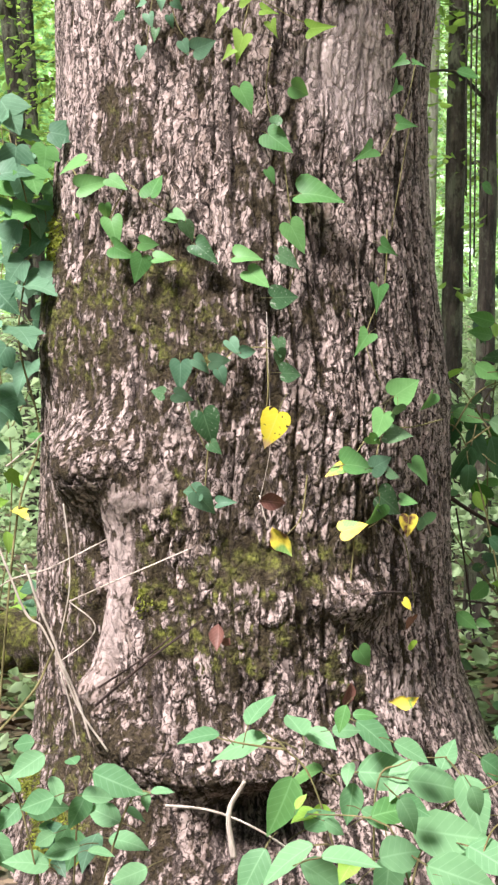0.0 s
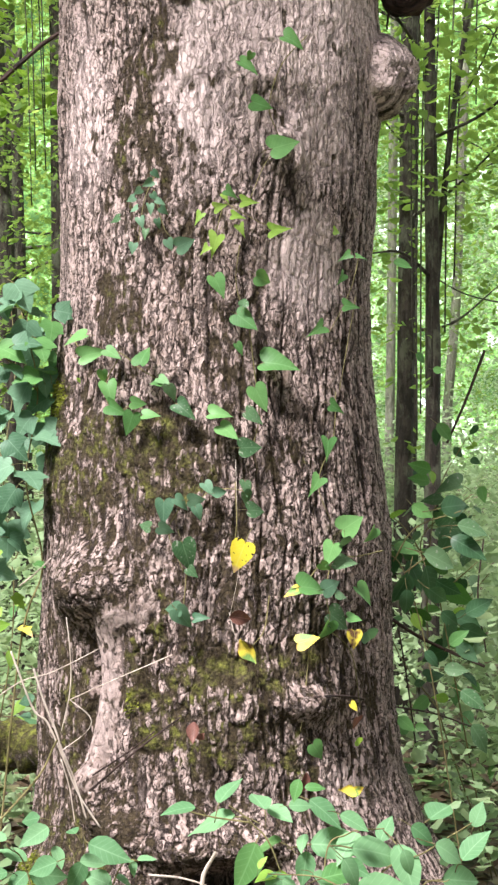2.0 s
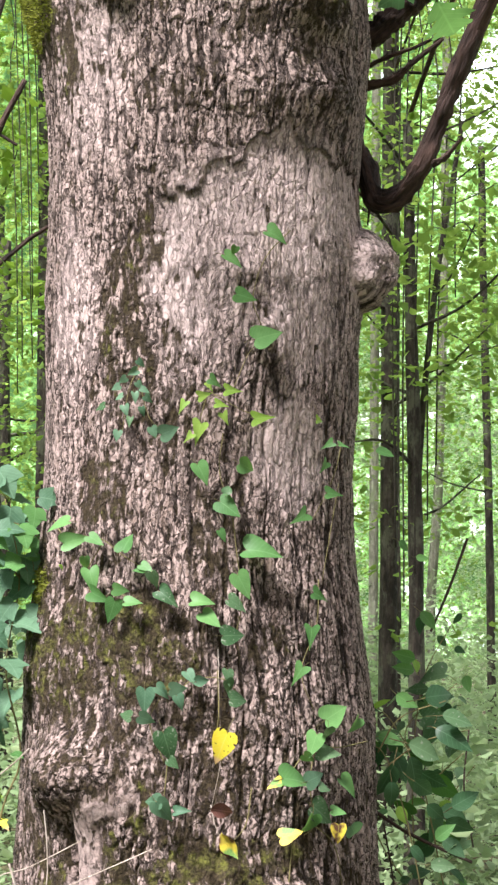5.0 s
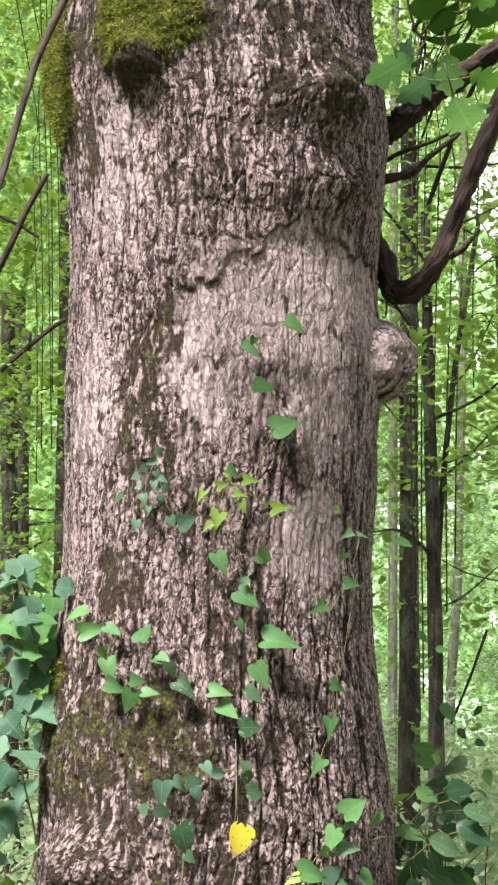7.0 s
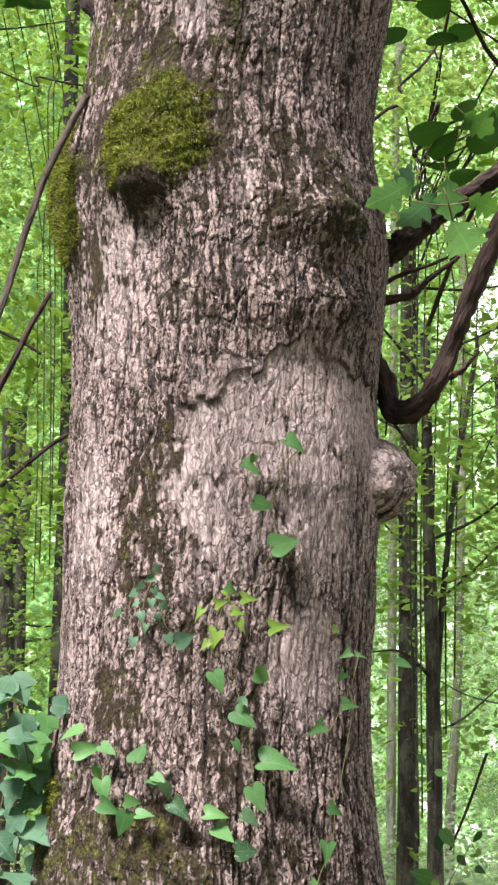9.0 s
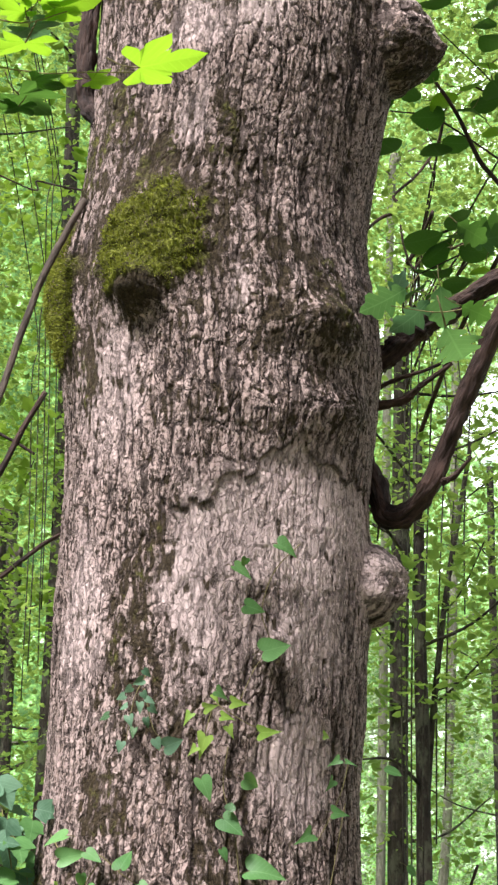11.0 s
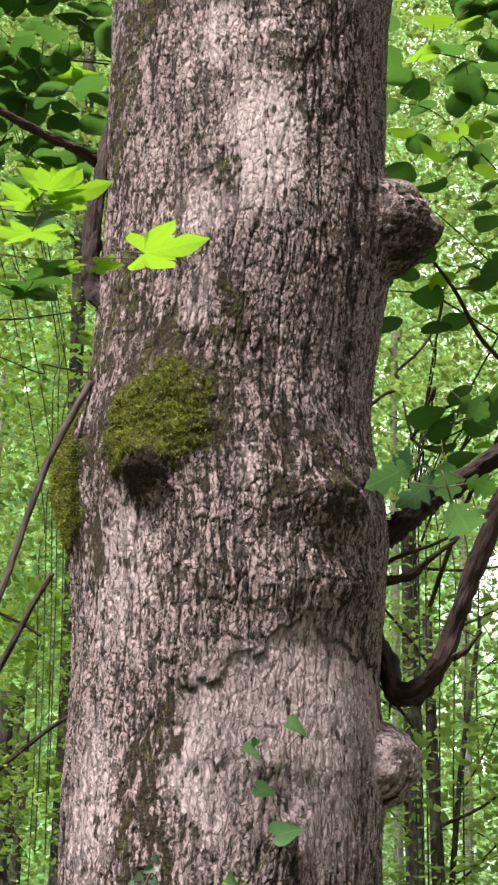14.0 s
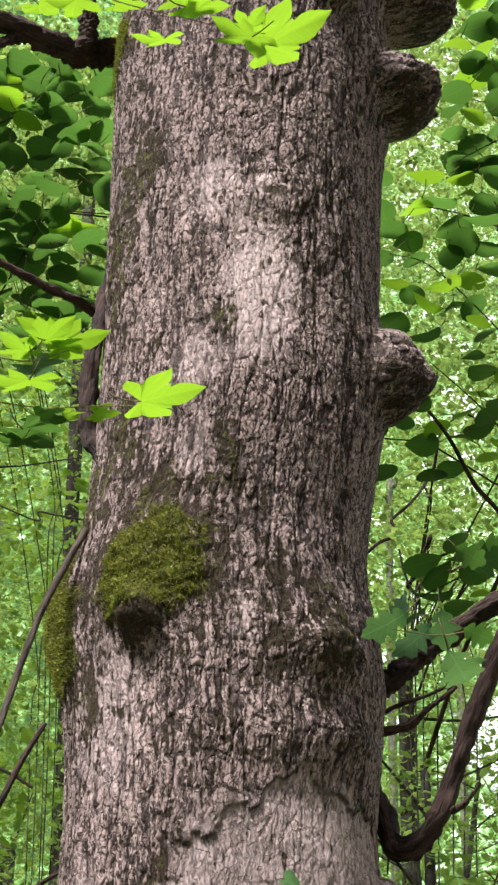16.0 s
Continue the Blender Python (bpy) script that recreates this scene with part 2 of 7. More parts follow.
BARK = bark_material("oak_bark", (0.013, 0.008, 0.006), (0.195, 0.139, 0.115), (0.310, 0.233, 0.208))
LIMB = wood_material("limb_bark", (0.010, 0.006, 0.005), (0.092, 0.053, 0.042), 60, 0.014)
STICK = wood_material("stick_bark", (0.022, 0.016, 0.012), (0.11, 0.083, 0.064), 60)
FAR_BARK = wood_material("far_bark", (0.016, 0.012, 0.009), (0.080, 0.064, 0.048), 30, 0.02, blotch=(0.115, 0.118, 0.080))
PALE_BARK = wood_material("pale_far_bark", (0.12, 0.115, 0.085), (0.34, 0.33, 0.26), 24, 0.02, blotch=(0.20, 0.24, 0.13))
STEM = wood_material("vine_stem", (0.10, 0.085, 0.03), (0.26, 0.22, 0.10), 60)
DRYSTEM = wood_material("dry_stem", (0.32, 0.25, 0.20), (0.64, 0.55, 0.48), 60)
LEAF = leaf_material("fresh_leaf", (0.050, 0.140, 0.040), (0.140, 0.295, 0.095), (0.20, 0.38, 0.08), 0.3, rough=0.48)
LIME = leaf_material("lime_leaf", (0.15, 0.29, 0.04), (0.32, 0.49, 0.10), (0.42, 0.64, 0.08), 0.4)
DULL = leaf_material("dusty_leaf", (0.030, 0.080, 0.030), (0.11, 0.19, 0.09), (0.10, 0.18, 0.06), 0.2, spots=(0.22, 0.25, 0.18))
BLUE = leaf_material("blue_green_leaf", (0.050, 0.115, 0.064), (0.145, 0.255, 0.155), (0.13, 0.28, 0.10), 0.25, rough=0.5)
YELLOW = leaf_material("yellow_leaf", (0.84, 0.68, 0.05), (0.90, 0.78, 0.13), (0.80, 0.62, 0.04), 0.3, spots=(0.035, 0.022, 0.016), tip=(0.62, 0.36, 0.25))
TURNING = leaf_material("turning_leaf", (0.72, 0.52, 0.05), (0.86, 0.70, 0.10), (0.70, 0.50, 0.04), 0.25, blotches=((0.12, 0.050, 0.035), (0.17, 0.31, 0.09)))
DEAD = leaf_material("dead_leaf", (0.070, 0.028, 0.020), (0.22, 0.10, 0.078), (0.2, 0.08, 0.05), 0.15)
SHRUB = leaf_material("shrub_leaf", (0.072, 0.170, 0.075), (0.175, 0.325, 0.160), (0.20, 0.42, 0.10), 0.3, rough=0.6)
# kept near black: the canopy's shade is put into this leaf colour
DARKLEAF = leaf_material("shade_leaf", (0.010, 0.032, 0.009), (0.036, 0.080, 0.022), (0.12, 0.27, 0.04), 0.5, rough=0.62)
HANGING = leaf_material("dark_hanging_leaf", (0.016, 0.050, 0.020), (0.060, 0.130, 0.060), (0.08, 0.18, 0.05), 0.2, rough=0.4)
GUM = leaf_material("gum_leaf", (0.12, 0.30, 0.015), (0.22, 0.42, 0.03), (0.34, 0.60, 0.03), 0.5)
WOODS = leaf_material("woods_leaf", (0.012, 0.050, 0.004), (0.185, 0.305, 0.060), (0.50, 0.70, 0.15), 0.5, "spray", 0.6)
SUNLIT = leaf_material("sunlit_leaf", (0.05, 0.15, 0.012), (0.23, 0.41, 0.05), (0.48, 0.72, 0.09), 0.5, "spray", 0.55)
# leaves of the far glade, haze and brightness mixed into their colour
HAZE = leaf_material("hazed_woods_leaf", (0.13, 0.23, 0.09), (0.42, 0.54, 0.33), (0.74, 0.88, 0.54), 0.5, "spray", 0.6)
MOSSY = leaf_material("moss_tuft", (0.060, 0.062, 0.012), (0.30, 0.33, 0.045), (0.24, 0.27, 0.03), 0.3, "island", 0.8)
BUSH = leaf_material("bush_leaf", (0.035, 0.105, 0.035), (0.50, 0.64, 0.36), (0.66, 0.80, 0.44), 0.5, "spray")


# ---- helpers for building ----
TABLE = np.random.default_rng(77).random((512, 512))


def hash01(i, j, k=0):
    """A fixed random number, 0..1, for each whole place (i, j); k picks another set."""
    return TABLE[(i + 37 * k) & 511, (j + 101 * k) & 511]


def vnoise(x, y, k=0):
    """Smooth value noise in the plane, 0..1."""
    i, j = np.floor(x), np.floor(y)
    u, v = x - i, y - j
    u, v = u * u * (3 - 2 * u), v * v * (3 - 2 * v)
    i, j = i.astype(np.int64), j.astype(np.int64)
    a, b, c, d = hash01(i, j, k), hash01(i + 1, j, k), hash01(i, j + 1, k), hash01(i + 1, j + 1, k)
    return (a * (1 - u) + b * u) * (1 - v) + (c * (1 - u) + d * u) * v


def fbm(x, y, k=0, n=4):
    out, amp, tot = 0, 1.0, 0.0
    for o in range(n):
        out = out + amp * vnoise(x * 2 ** o, y * 2 ** o, k + 7 * o)
        tot, amp = tot + amp, amp * 0.5
    return out / tot


def cells(x, y, k=0):
    """Cellular pattern: distance to the border between cells (0 at the border), a random number for each cell, and the height over the cell's middle."""
    i0, j0 = np.floor(x).astype(np.int64), np.floor(y).astype(np.int64)
    f1 = np.full(x.shape, 9.0)
    f2, who, over = f1.copy(), f1 * 0, f1 * 0
    for di in (-1, 0, 1):
        for dj in (-1, 0, 1):
            i, j = i0 + di, j0 + dj
            cy = j + 0.1 + 0.8 * hash01(i, j, k + 1)
            d = np.hypot(i + 0.1 + 0.8 * hash01(i, j, k) - x, cy - y)
            near = d < f1
            f2 = np.where(near, f1, np.minimum(f2, d))
            who = np.where(near, hash01(i, j, k + 2), who)
            over = np.where(near, y - cy, over)
            f1 = np.where(near, d, f1)
    return f2 - f1, who, over


def step(a, b, x):
    t = np.clip((x - a) / (b - a), 0, 1)
    return t * t * (3 - 2 * t)


def plates(s, z, wide, tall, k):
    """Broken plates whose lower ends stand proud."""
    e1, r1, o1 = cells(s / wide, z / tall, k)
    e2, r2, o2 = cells(s / (wide * 0.45) + 40, z / (tall * 0.30), k + 30)
    big = step(0.03, 0.13, e1) * (0.55 + 0.45 * r1) * (1 - 0.30 * o1)
    small = step(0.02, 0.14, e2) * (0.25 + 0.75 * r2) * (1 - 0.45 * o2)
    return big, small, 0.5 * r1 + 0.5 * r2


def bark(s, z, wild=None, low=None):
    """Height, about 0..1, of furrowed, flaky oak bark at s metres round and z metres up, and a random tone for each plate.
    low: 1 tall ridges, as near the ground, 0 small flat flakes; wild: 1 short blocks in all directions."""
    w = 0.036 * (fbm(s * 9, z * 4, 3) - 0.5) + 0.013 * (fbm(s * 40, z * 18, 5, 2) - 0.5)
    ws, wz = s + w, z + 0.06 * (fbm(s * 12, z * 7, 11, 3) - 0.5)
    low = np.zeros_like(s) if low is None else low
    big, small, tone = plates(ws, wz, 0.026, 0.105, 20)
    b1, s1, t1 = plates(ws + 3, wz, 0.031, 0.100, 80)
    fur = step(0.02, 0.11, np.abs(fbm(ws * 20, wz * 2.1, 31, 2) - 0.5) * 2)
    h = low * (fur * (0.30 + 0.38 * big) + 0.32 * small * (0.4 + 0.6 * big))
    h = h + (1 - low) * ((0.24 + 0.76 * fur) * (0.36 + 0.42 * b1) + 0.20 * s1)
    tone = low * tone + (1 - low) * t1
    if wild is not None:
        b2, s2, t2 = plates(ws + 5 + 0.03 * (fbm(s * 14, z * 14, 47, 3) - 0.5), wz + 0.06 * (fbm(s * 16, z * 16, 41, 3) - 0.5), 0.034, 0.040, 140)
        h = h * (1 - wild) + wild * (0.70 * b2 + 0.30 * s2 * b2)
        tone = tone * (1 - wild) + wild * t2
    # tone also drops in the gaps: inner bark and recess shade in one
    face = step(0.15, 0.50, h)
    return h, tone * (0.45 + 0.55 * face)


def grid_mesh(name, co, closed=False, attrs=None):
    """A mesh from an array of rows x columns of points; closed joins the last column to the first."""
    nr, nc = co.shape[:2]
    idx = np.arange(nr * nc, dtype=np.int32).reshape(nr, nc)
    nxt = np.roll(idx, -1, 1) if closed else idx[:, 1:]
    cur = idx if closed else idx[:, :-1]
    quads = np.stack([cur[:-1], nxt[:-1], nxt[1:], cur[1:]], -1).reshape(-1, 4)
    return poly_mesh(name, co.reshape(-1, 3), quads, attrs)


def poly_mesh(name, verts, faces, attrs=None):
    me = bpy.data.meshes.new(name)
    verts, faces = np.asarray(verts, np.float32), np.asarray(faces, np.int32)
    n, k = faces.shape
    me.vertices.add(len(verts))
    me.vertices.foreach_set("co", verts.ravel())
    me.loops.add(n * k)
    me.loops.foreach_set("vertex_index", faces.ravel())
    me.polygons.add(n)
    me.polygons.foreach_set("loop_start", np.arange(0, n * k, k, dtype=np.int32))
    me.polygons.foreach_set("use_smooth", np.ones(n, bool))
    me.update(calc_edges=True)
    for key, val in (attrs or {}).items():
        me.attributes.new(key, "FLOAT", "POINT").data.foreach_set("value", np.asarray(val, np.float32).ravel())
    return me


def piece(name, me, mat, parent=None, label=""):
    """Links a mesh as one object, under its thing if one is given."""
    ob = new(name, me)
    if mat and not me.materials:
        me.materials.append(mat)
    if parent:
        ob.parent = parent
    if label:
        ob["label"] = label
    return ob


def smooth_line(pts, n):
    """n points along a soft curve through pts."""
    p = np.asarray(pts, float)
    if len(p) == 2:
        return np.linspace(p[0], p[1], n)
    q = np.vstack([2 * p[0] - p[1], p, 2 * p[-1] - p[-2]])
    t = np.linspace(0, len(p) - 1.0001, n)
    i = t.astype(int)
    u = (t - i)[:, None]
    a, b, c, d = q[i], q[i + 1], q[i + 2], q[i + 3]
    return 0.5 * (2 * b + (c - a) * u + (2 * a - 5 * b + 4 * c - d) * u ** 2 + (3 * b - a - 3 * c + d) * u ** 3)


def tube_mesh(name, pts, r0, r1=None, n=24, seg=8, rough=0.12, seed=0, gnarl=0.0):
    """A tapering, slightly knobbly stem along pts."""
    line = smooth_line(pts, n)
    r1 = r0 if r1 is None else r1
    tan = np.gradient(line, axis=0)
    tan /= np.linalg.norm(tan, axis=1)[:, None] + 1e-9
    up = np.array([0.31, 0.9, 0.2])
    side = np.cross(tan, up)
    side /= np.linalg.norm(side, axis=1)[:, None] + 1e-9
    oth = np.cross(tan, side)
    a = np.linspace(0, 2 * np.pi, seg, endpoint=False)
    rad = np.linspace(r0, r1, n)[:, None] * (1 + rough * 2 * (vnoise(np.arange(n)[:, None] * (0.45 * min(1, 40 / n)) + seed * 9.1, np.cos(a)[None] * 1.5 + 7, seed) - 0.5))
    if gnarl:
        k = np.arange(n)[:, None] * 0.4
        rad = rad * (1 + gnarl * (np.abs(fbm(np.cos(a)[None] * 2.2 + 5 + 0 * k, np.sin(a)[None] * 2.2 + k * 0.22, 400 + seed, 3) - 0.5) * 4 - 0.6))
    co = line[:, None] + rad[..., None] * (np.cos(a)[None, :, None] * side[:, None] + np.sin(a)[None, :, None] * oth[:, None])
    co = np.concatenate([np.repeat(line[:1, None], seg, 1), co, np.repeat(line[-1:, None], seg, 1)], 0)
    run = np.concatenate([[0], np.cumsum(np.linalg.norm(np.diff(line, axis=0), axis=1))])
    run = np.concatenate([run[:1], run, run[-1:]])[:, None] * 0.16 + seed
    rr = np.concatenate([rad[:1] * 0, rad, rad[-1:] * 0], 0)
    return grid_mesh(name, co, True, {"across": rr * np.cos(a), "deep": rr * np.sin(a), "along": run + 0 * rr})


def thing(name, label, category, at=(0, 0, 0), group="", kind=""):
    ob = new(name)
    ob.empty_display_size = 0.1
    ob.location = at
    return tagged(ob, label, category, group, kind)


# ---- the old tree ----
# height, left and right outline of the trunk
OUTLINE = [
    (-0.3, -0.8, 0.95), (0, -0.72, 0.8), (0.18, -0.66, 0.69), (0.37, -0.635, 0.61), (0.6, -0.64, 0.575),
    (0.94, -0.63, 0.572), (1.15, -0.607, 0.57), (1.33, -0.596, 0.542), (1.52, -0.587, 0.518), (1.75, -0.578, 0.492),
    (2, -0.566, 0.486), (2.25, -0.566, 0.505), (2.6, -0.573, 0.512), (3, -0.573, 0.507), (3.25, -0.59, 0.53),
    (3.5, -0.61, 0.545), (3.7, -0.625, 0.53), (3.9, -0.62, 0.495), (4.05, -0.6, 0.49), (4.25, -0.578, 0.512),
    (4.5, -0.575, 0.545), (4.8, -0.568, 0.56), (5.2, -0.576, 0.565), (5.6, -0.59, 0.575), (6, -0.603, 0.6),
    (6.6, -0.61, 0.62), (7.4, -0.61, 0.63),
]
OZ, OL, OR = (np.array(c) for c in zip(*OUTLINE))
# bulges and hollows: degrees round from the front, height, half width, half height, depth
LUMPS = [
    (-42.0, 1.005, 0.125, 0.125, 0.115), (-36.0, 1.060, 0.16, 0.13, 0.020), (-60.8, 1.333, 0.264, 0.221, 0.03), (10.665, 0.669, 0.159, 0.106, 0.03), (30.429, 0.647, 0.071, 0.063, 0.05),
    (26.527, 0.677, 0.117, 0.053, 0.03), (14.762, 3.434, 0.076, 0.099, 0), (-12.827, 2.961, 0.223, 0.114, 0.02), (23.524, 3.201, 0.301, 0.117, 0.03),
    (48.203, 3.234, 0.142, 0.08, 0.035), (-28.469, 3.6, 0.12, 0.084, 0.05), (-28.688, 3.818, 0.2, 0.195, 0.03), (-83.1, 3.738, 0.185, 0.25, 0.06),
    (36.83, 3.488, 0.12, 0.094, 0.05), (33.491, 3.552, 0.207, 0.126, 0.03), (9.992, 5.416, 0.136, 0.122, 0.030), (22.414, 2.366, 0.066, 0.089, 0.03),
    (15.24, 2.595, 0.054, 0.054, 0.02), (-14.139, 0.684, 0.179, 0.211, -0.03), (-0.755, 0.072, 0.127, 0.097, -0.3), (29.635, 4.917, 0.099, 0.16, -0.02),
]
# burls: degrees round, height, half width, reach up, reach down, depth
SWELLINGS = [
    (-28.2, 3.565, 0.072, 0.12, 0.075, 0.060),
    (78.0, 2.685, 0.135, 0.145, 0.130, 0.125),
    (78.0, 4.825, 0.185, 0.21, 0.185, 0.205),
    (77.0, 6.305, 0.19, 0.18, 0.16, 0.24),
    (82.0, 6.935, 0.19, 0.5, 0.15, 0.32),
    (33.116, 6.575, 0.13, 0.18, 0.09, 0.12),
]
# healed branch scars: degrees round, height, half width, half height, depth
EYES = [
    (9.992, 5.416, 0.215, 0.192, 0.007), (41.221, 3.501, 0.218, 0.138, 0.013), (34.635, 3.441, 0.136, 0.121, 0), (22.414, 2.366, 0.076, 0.098, 0.01),
]
# moss: degrees round, height, half width, half height, strength
MOSS = [
    (-26.293, 3.78, 0.271, 0.248, 1), (-11.628, 3.886, 0.139, 0.131, 0.8), (-74, 3.68, 0.22, 0.35, 0.86), (-63.1, 4.187, 0.138, 0.26, 0.74),
    (-27.71, 4.092, 0.135, 0.136, 0.72), (-47.784, 5.648, 0.139, 0.275, 0.721), (-76.1, 6.555, 0.286, 0.289, 0.8), (-60.5, 5.294, 0.14, 0.577, 0.721),
    (-7.784, 4.794, 0.062, 0.101, 0.721), (-83.1, 3.813, 0.181, 0.356, 0.85), (22.904, 3.562, 0.282, 0.142, 0.555), (39.361, 3.642, 0.147, 0.103, 0.721),
    (40.956, 3.532, 0.128, 0.084, 0.721), (16.753, 3.64, 0.239, 0.189, 0.604), (-1.854, 4.113, 0.059, 0.203, 0.676), (-48.807, 4.408, 0.126, 0.29, 0.721),
    (-50.9, 5.664, 0.129, 0.274, 0.721), (-2.663, 4.211, 0.05, 0.162, 0.721), (-29.074, 4.058, 0.138, 0.136, 0.721), (-56.7, 3.339, 0.106, 0.187, 0.701),
    (-19.207, 2.662, 0.066, 0.147, 0.638), (-31.591, 2.4, 0.083, 0.108, 0.627), (-22.478, 2.686, 0.068, 0.205, 0.68), (-34.285, 2.419, 0.099, 0.129, 0.68),
    (-26.037, 2.303, 0.119, 0.272, 0.65), (-31.709, 1.894, 0.115, 0.125, 0.68), (-9.194, 2.155, 0.107, 0.214, 0.536), (1.212, 4.046, 0.098, 0.268, 0.653),
]
MOSS += [
    (-32.803, 1.907, 0.095, 0.107, 0.68), (-56.9, 1.389, 0.302, 0.22, 0.73), (-43.422, 1.284, 0.197, 0.09, 0.72), (-23.361, 1.411, 0.248, 0.193, 0.747),
    (-8.52, 1.343, 0.105, 0.122, 0.768), (-63.5, 1.591, 0.123, 0.148, 0.8), (24.382, 1.394, 0.096, 0.07, 0.696), (-26.5, 0.80, 0.050, 0.10, 0.78), (-28.5, 0.69, 0.040, 0.08, 0.80), (-23, 0.56, 0.06, 0.08, 0.77), (-10, 0.80, 0.09, 0.05, 0.75), (14, 0.66, 0.07, 0.06, 0.74),
    (-19.318, 0.664, 0.129, 0.177, 0.74), (2.328, 0.757, 0.19, 0.14, 0.74), (5.646, 0.722, 0.069, 0.07, 0.74), (20.937, 0.786, 0.112, 0.106, 0.74),
    (-12.788, 0.529, 0.178, 0.106, 0.76), (25.368, 0.503, 0.077, 0.107, 0.76), (11.174, 1.901, 0.071, 0.105, 0.593), (-56.3, 0.037, 0.293, 0.113, 0.85),
    (-18.021, 0.926, 0.073, 0.088, 0.768), (-28.858, 2.505, 0.081, 0.164, 0.65), (-32.318, 1.899, 0.105, 0.125, 0.68),
]
# thin brown film: algae and dirt, also painted shade on the lower trunk
MOSS += [
    (-46, 0.95, 0.34, 0.36, 0.47), (-8, 0.92, 0.30, 0.28, 0.49), (14, 0.55, 0.36, 0.30, 0.48), (-52, 0.40, 0.34, 0.32, 0.50),
    (-20, 0.35, 0.30, 0.18, 0.44), (30, 0.90, 0.20, 0.30, 0.42), (-34, 1.62, 0.20, 0.24, 0.40), (10, 1.25, 0.20, 0.22, 0.42),
    (28, 3.45, 0.36, 0.24, 0.42), (-60, 5.9, 0.20, 0.60, 0.5),
]
# further brown patches, the left edge among them made darker
MOSS += [
    (-70.9, 1.536, 0.208, 0.206, 0.75), (-41.517, 1.481, 0.167, 0.107, 0.747), (-57.5, 0.877, 0.17, 0.129, 0.644), (-49.62, 0.65, 0.125, 0.275, 0.709),
    (-1.027, 0.567, 0.155, 0.106, 0.74), (9.759, 0.497, 0.123, 0.088, 0.644), (-2.089, 1.119, 0.138, 0.139, 0.58), (22.509, 0.994, 0.113, 0.211, 0.541),
    (-19.357, 1.116, 0.092, 0.105, 0.58), (49.196, 0.706, 0.138, 0.293, 0.58), (-58.3, 0.238, 0.278, 0.17, 0.709), (29.213, 5.49, 0.156, 0.473, 0.423),
    (6.016, 6.004, 0.187, 0.195, 0.423), (1.999, 3.149, 0.221, 0.117, 0.459), (7.369, 1.684, 0.105, 0.277, 0.541),
]
# worn or lichen-pale bark: degrees round, height, half width, half height, strength
PALE = [
    (9.5, 5.43, 0.085, 0.075, 0.6),     (-7.526, 2.679, 0.072, 0.24, 0.9), (-2.408, 2.441, 0.071, 0.163, 0.8), (33.929, 2.763, 0.199, 0.246, 0.85), (12.477, 2.784, 0.187, 0.143, 0.8),
    (32.836, 2.046, 0.149, 0.198, 0.8), (-44.759, 3.269, 0.159, 0.26, 0.5), (34.133, 2.465, 0.197, 0.185, 0.75), (5.489, 4.933, 0.125, 0.284, 1),
    (6.206, 4.963, 0.14, 0.294, 1), (-12.324, 5.426, 0.103, 0.175, 0.7), (-16.099, 4.612, 0.13, 0.125, 0.65), (-15.773, 4.234, 0.059, 0.14, 0.7),
    (7.916, 3.627, 0.042, 0.084, 0.7), (-43.366, 3.345, 0.105, 0.123, 0.6), (-8.807, 2.626, 0.088, 0.25, 0.9), (-53.1, 2.513, 0.121, 0.277, 0.55),
    # the last two lighten the upper sides of burls
    (40.475, 0.414, 0.082, 0.073, 0.5), (80.0, 2.721, 0.12, 0.09, 0.4), (82.0, 4.966, 0.14, 0.1, 0.5),
]
# the healed wound's rolled lip, low on the front: degrees round and height along it
LIP = [
    (-22.5, 0.962), (-25.6, 0.932), (-30.78, 0.91), (-34.183, 0.855),
    (-34.139, 0.758), (-34.072, 0.652), (-36.408, 0.543), (-40.035, 0.414),
]
ROLL = [
    (-40.13, 0.396), (-34.553, 0.303), (-24.369, 0.25), (-13.224, 0.22),
    (-1.195, 0.225), (8.219, 0.255),
]
# upper border of the thin-barked patch: degrees round and height
ARCH = [
    (-16.191, 2.827), (-6.772, 2.831), (-1.422, 2.846), (1.196, 2.906),
    (7.521, 2.948), (12.811, 2.965), (16.328, 3.017), (24.18, 3.065),
    (28.513, 3.107), (34.176, 3.046), (42.386, 3.016), (54.4, 3.006),
    (71.8, 3.011),
]


def outline(z):
    l, r = np.interp(z, OZ, OL), np.interp(z, OZ, OR)
    return (l + r) / 2, (r - l) / 2


def on_trunk(deg, z, off=0.0):
    cx, r = outline(z)
    a = radians(deg)
    return Vector((cx + (r + off) * math.sin(a), -(r + off) * math.cos(a), z))


def near_line(s, z, line):
    """Distance from each point to a bent line, and how far along the nearest point is (0..1)."""
    lo, hi = np.searchsorted(z[:, 0], (min(p[1] for p in line) - 0.3, max(p[1] for p in line) + 0.3))
    if hi - lo < len(z):
        best, along = np.full(s.shape, 9.0), s * 0
        best[lo:hi], along[lo:hi] = near_line(s[lo:hi], z[lo:hi], line)
        return best, along
    best, along = np.full(s.shape, 9.0), s * 0
    n = len(line) - 1
    for k in range(n):
        (s0, z0), (s1, z1) = line[k], line[k + 1]
        ds, dz = s1 - s0, z1 - z0
        t = np.clip(((s - s0) * ds + (z - z0) * dz) / (ds * ds + dz * dz), 0, 1)
        d = np.hypot(s - s0 - t * ds, z - z0 - t * dz)
        along = np.where(d < best, (k + t) / n, along)
        best = np.minimum(best, d)
    return best, along


R0 = 0.56


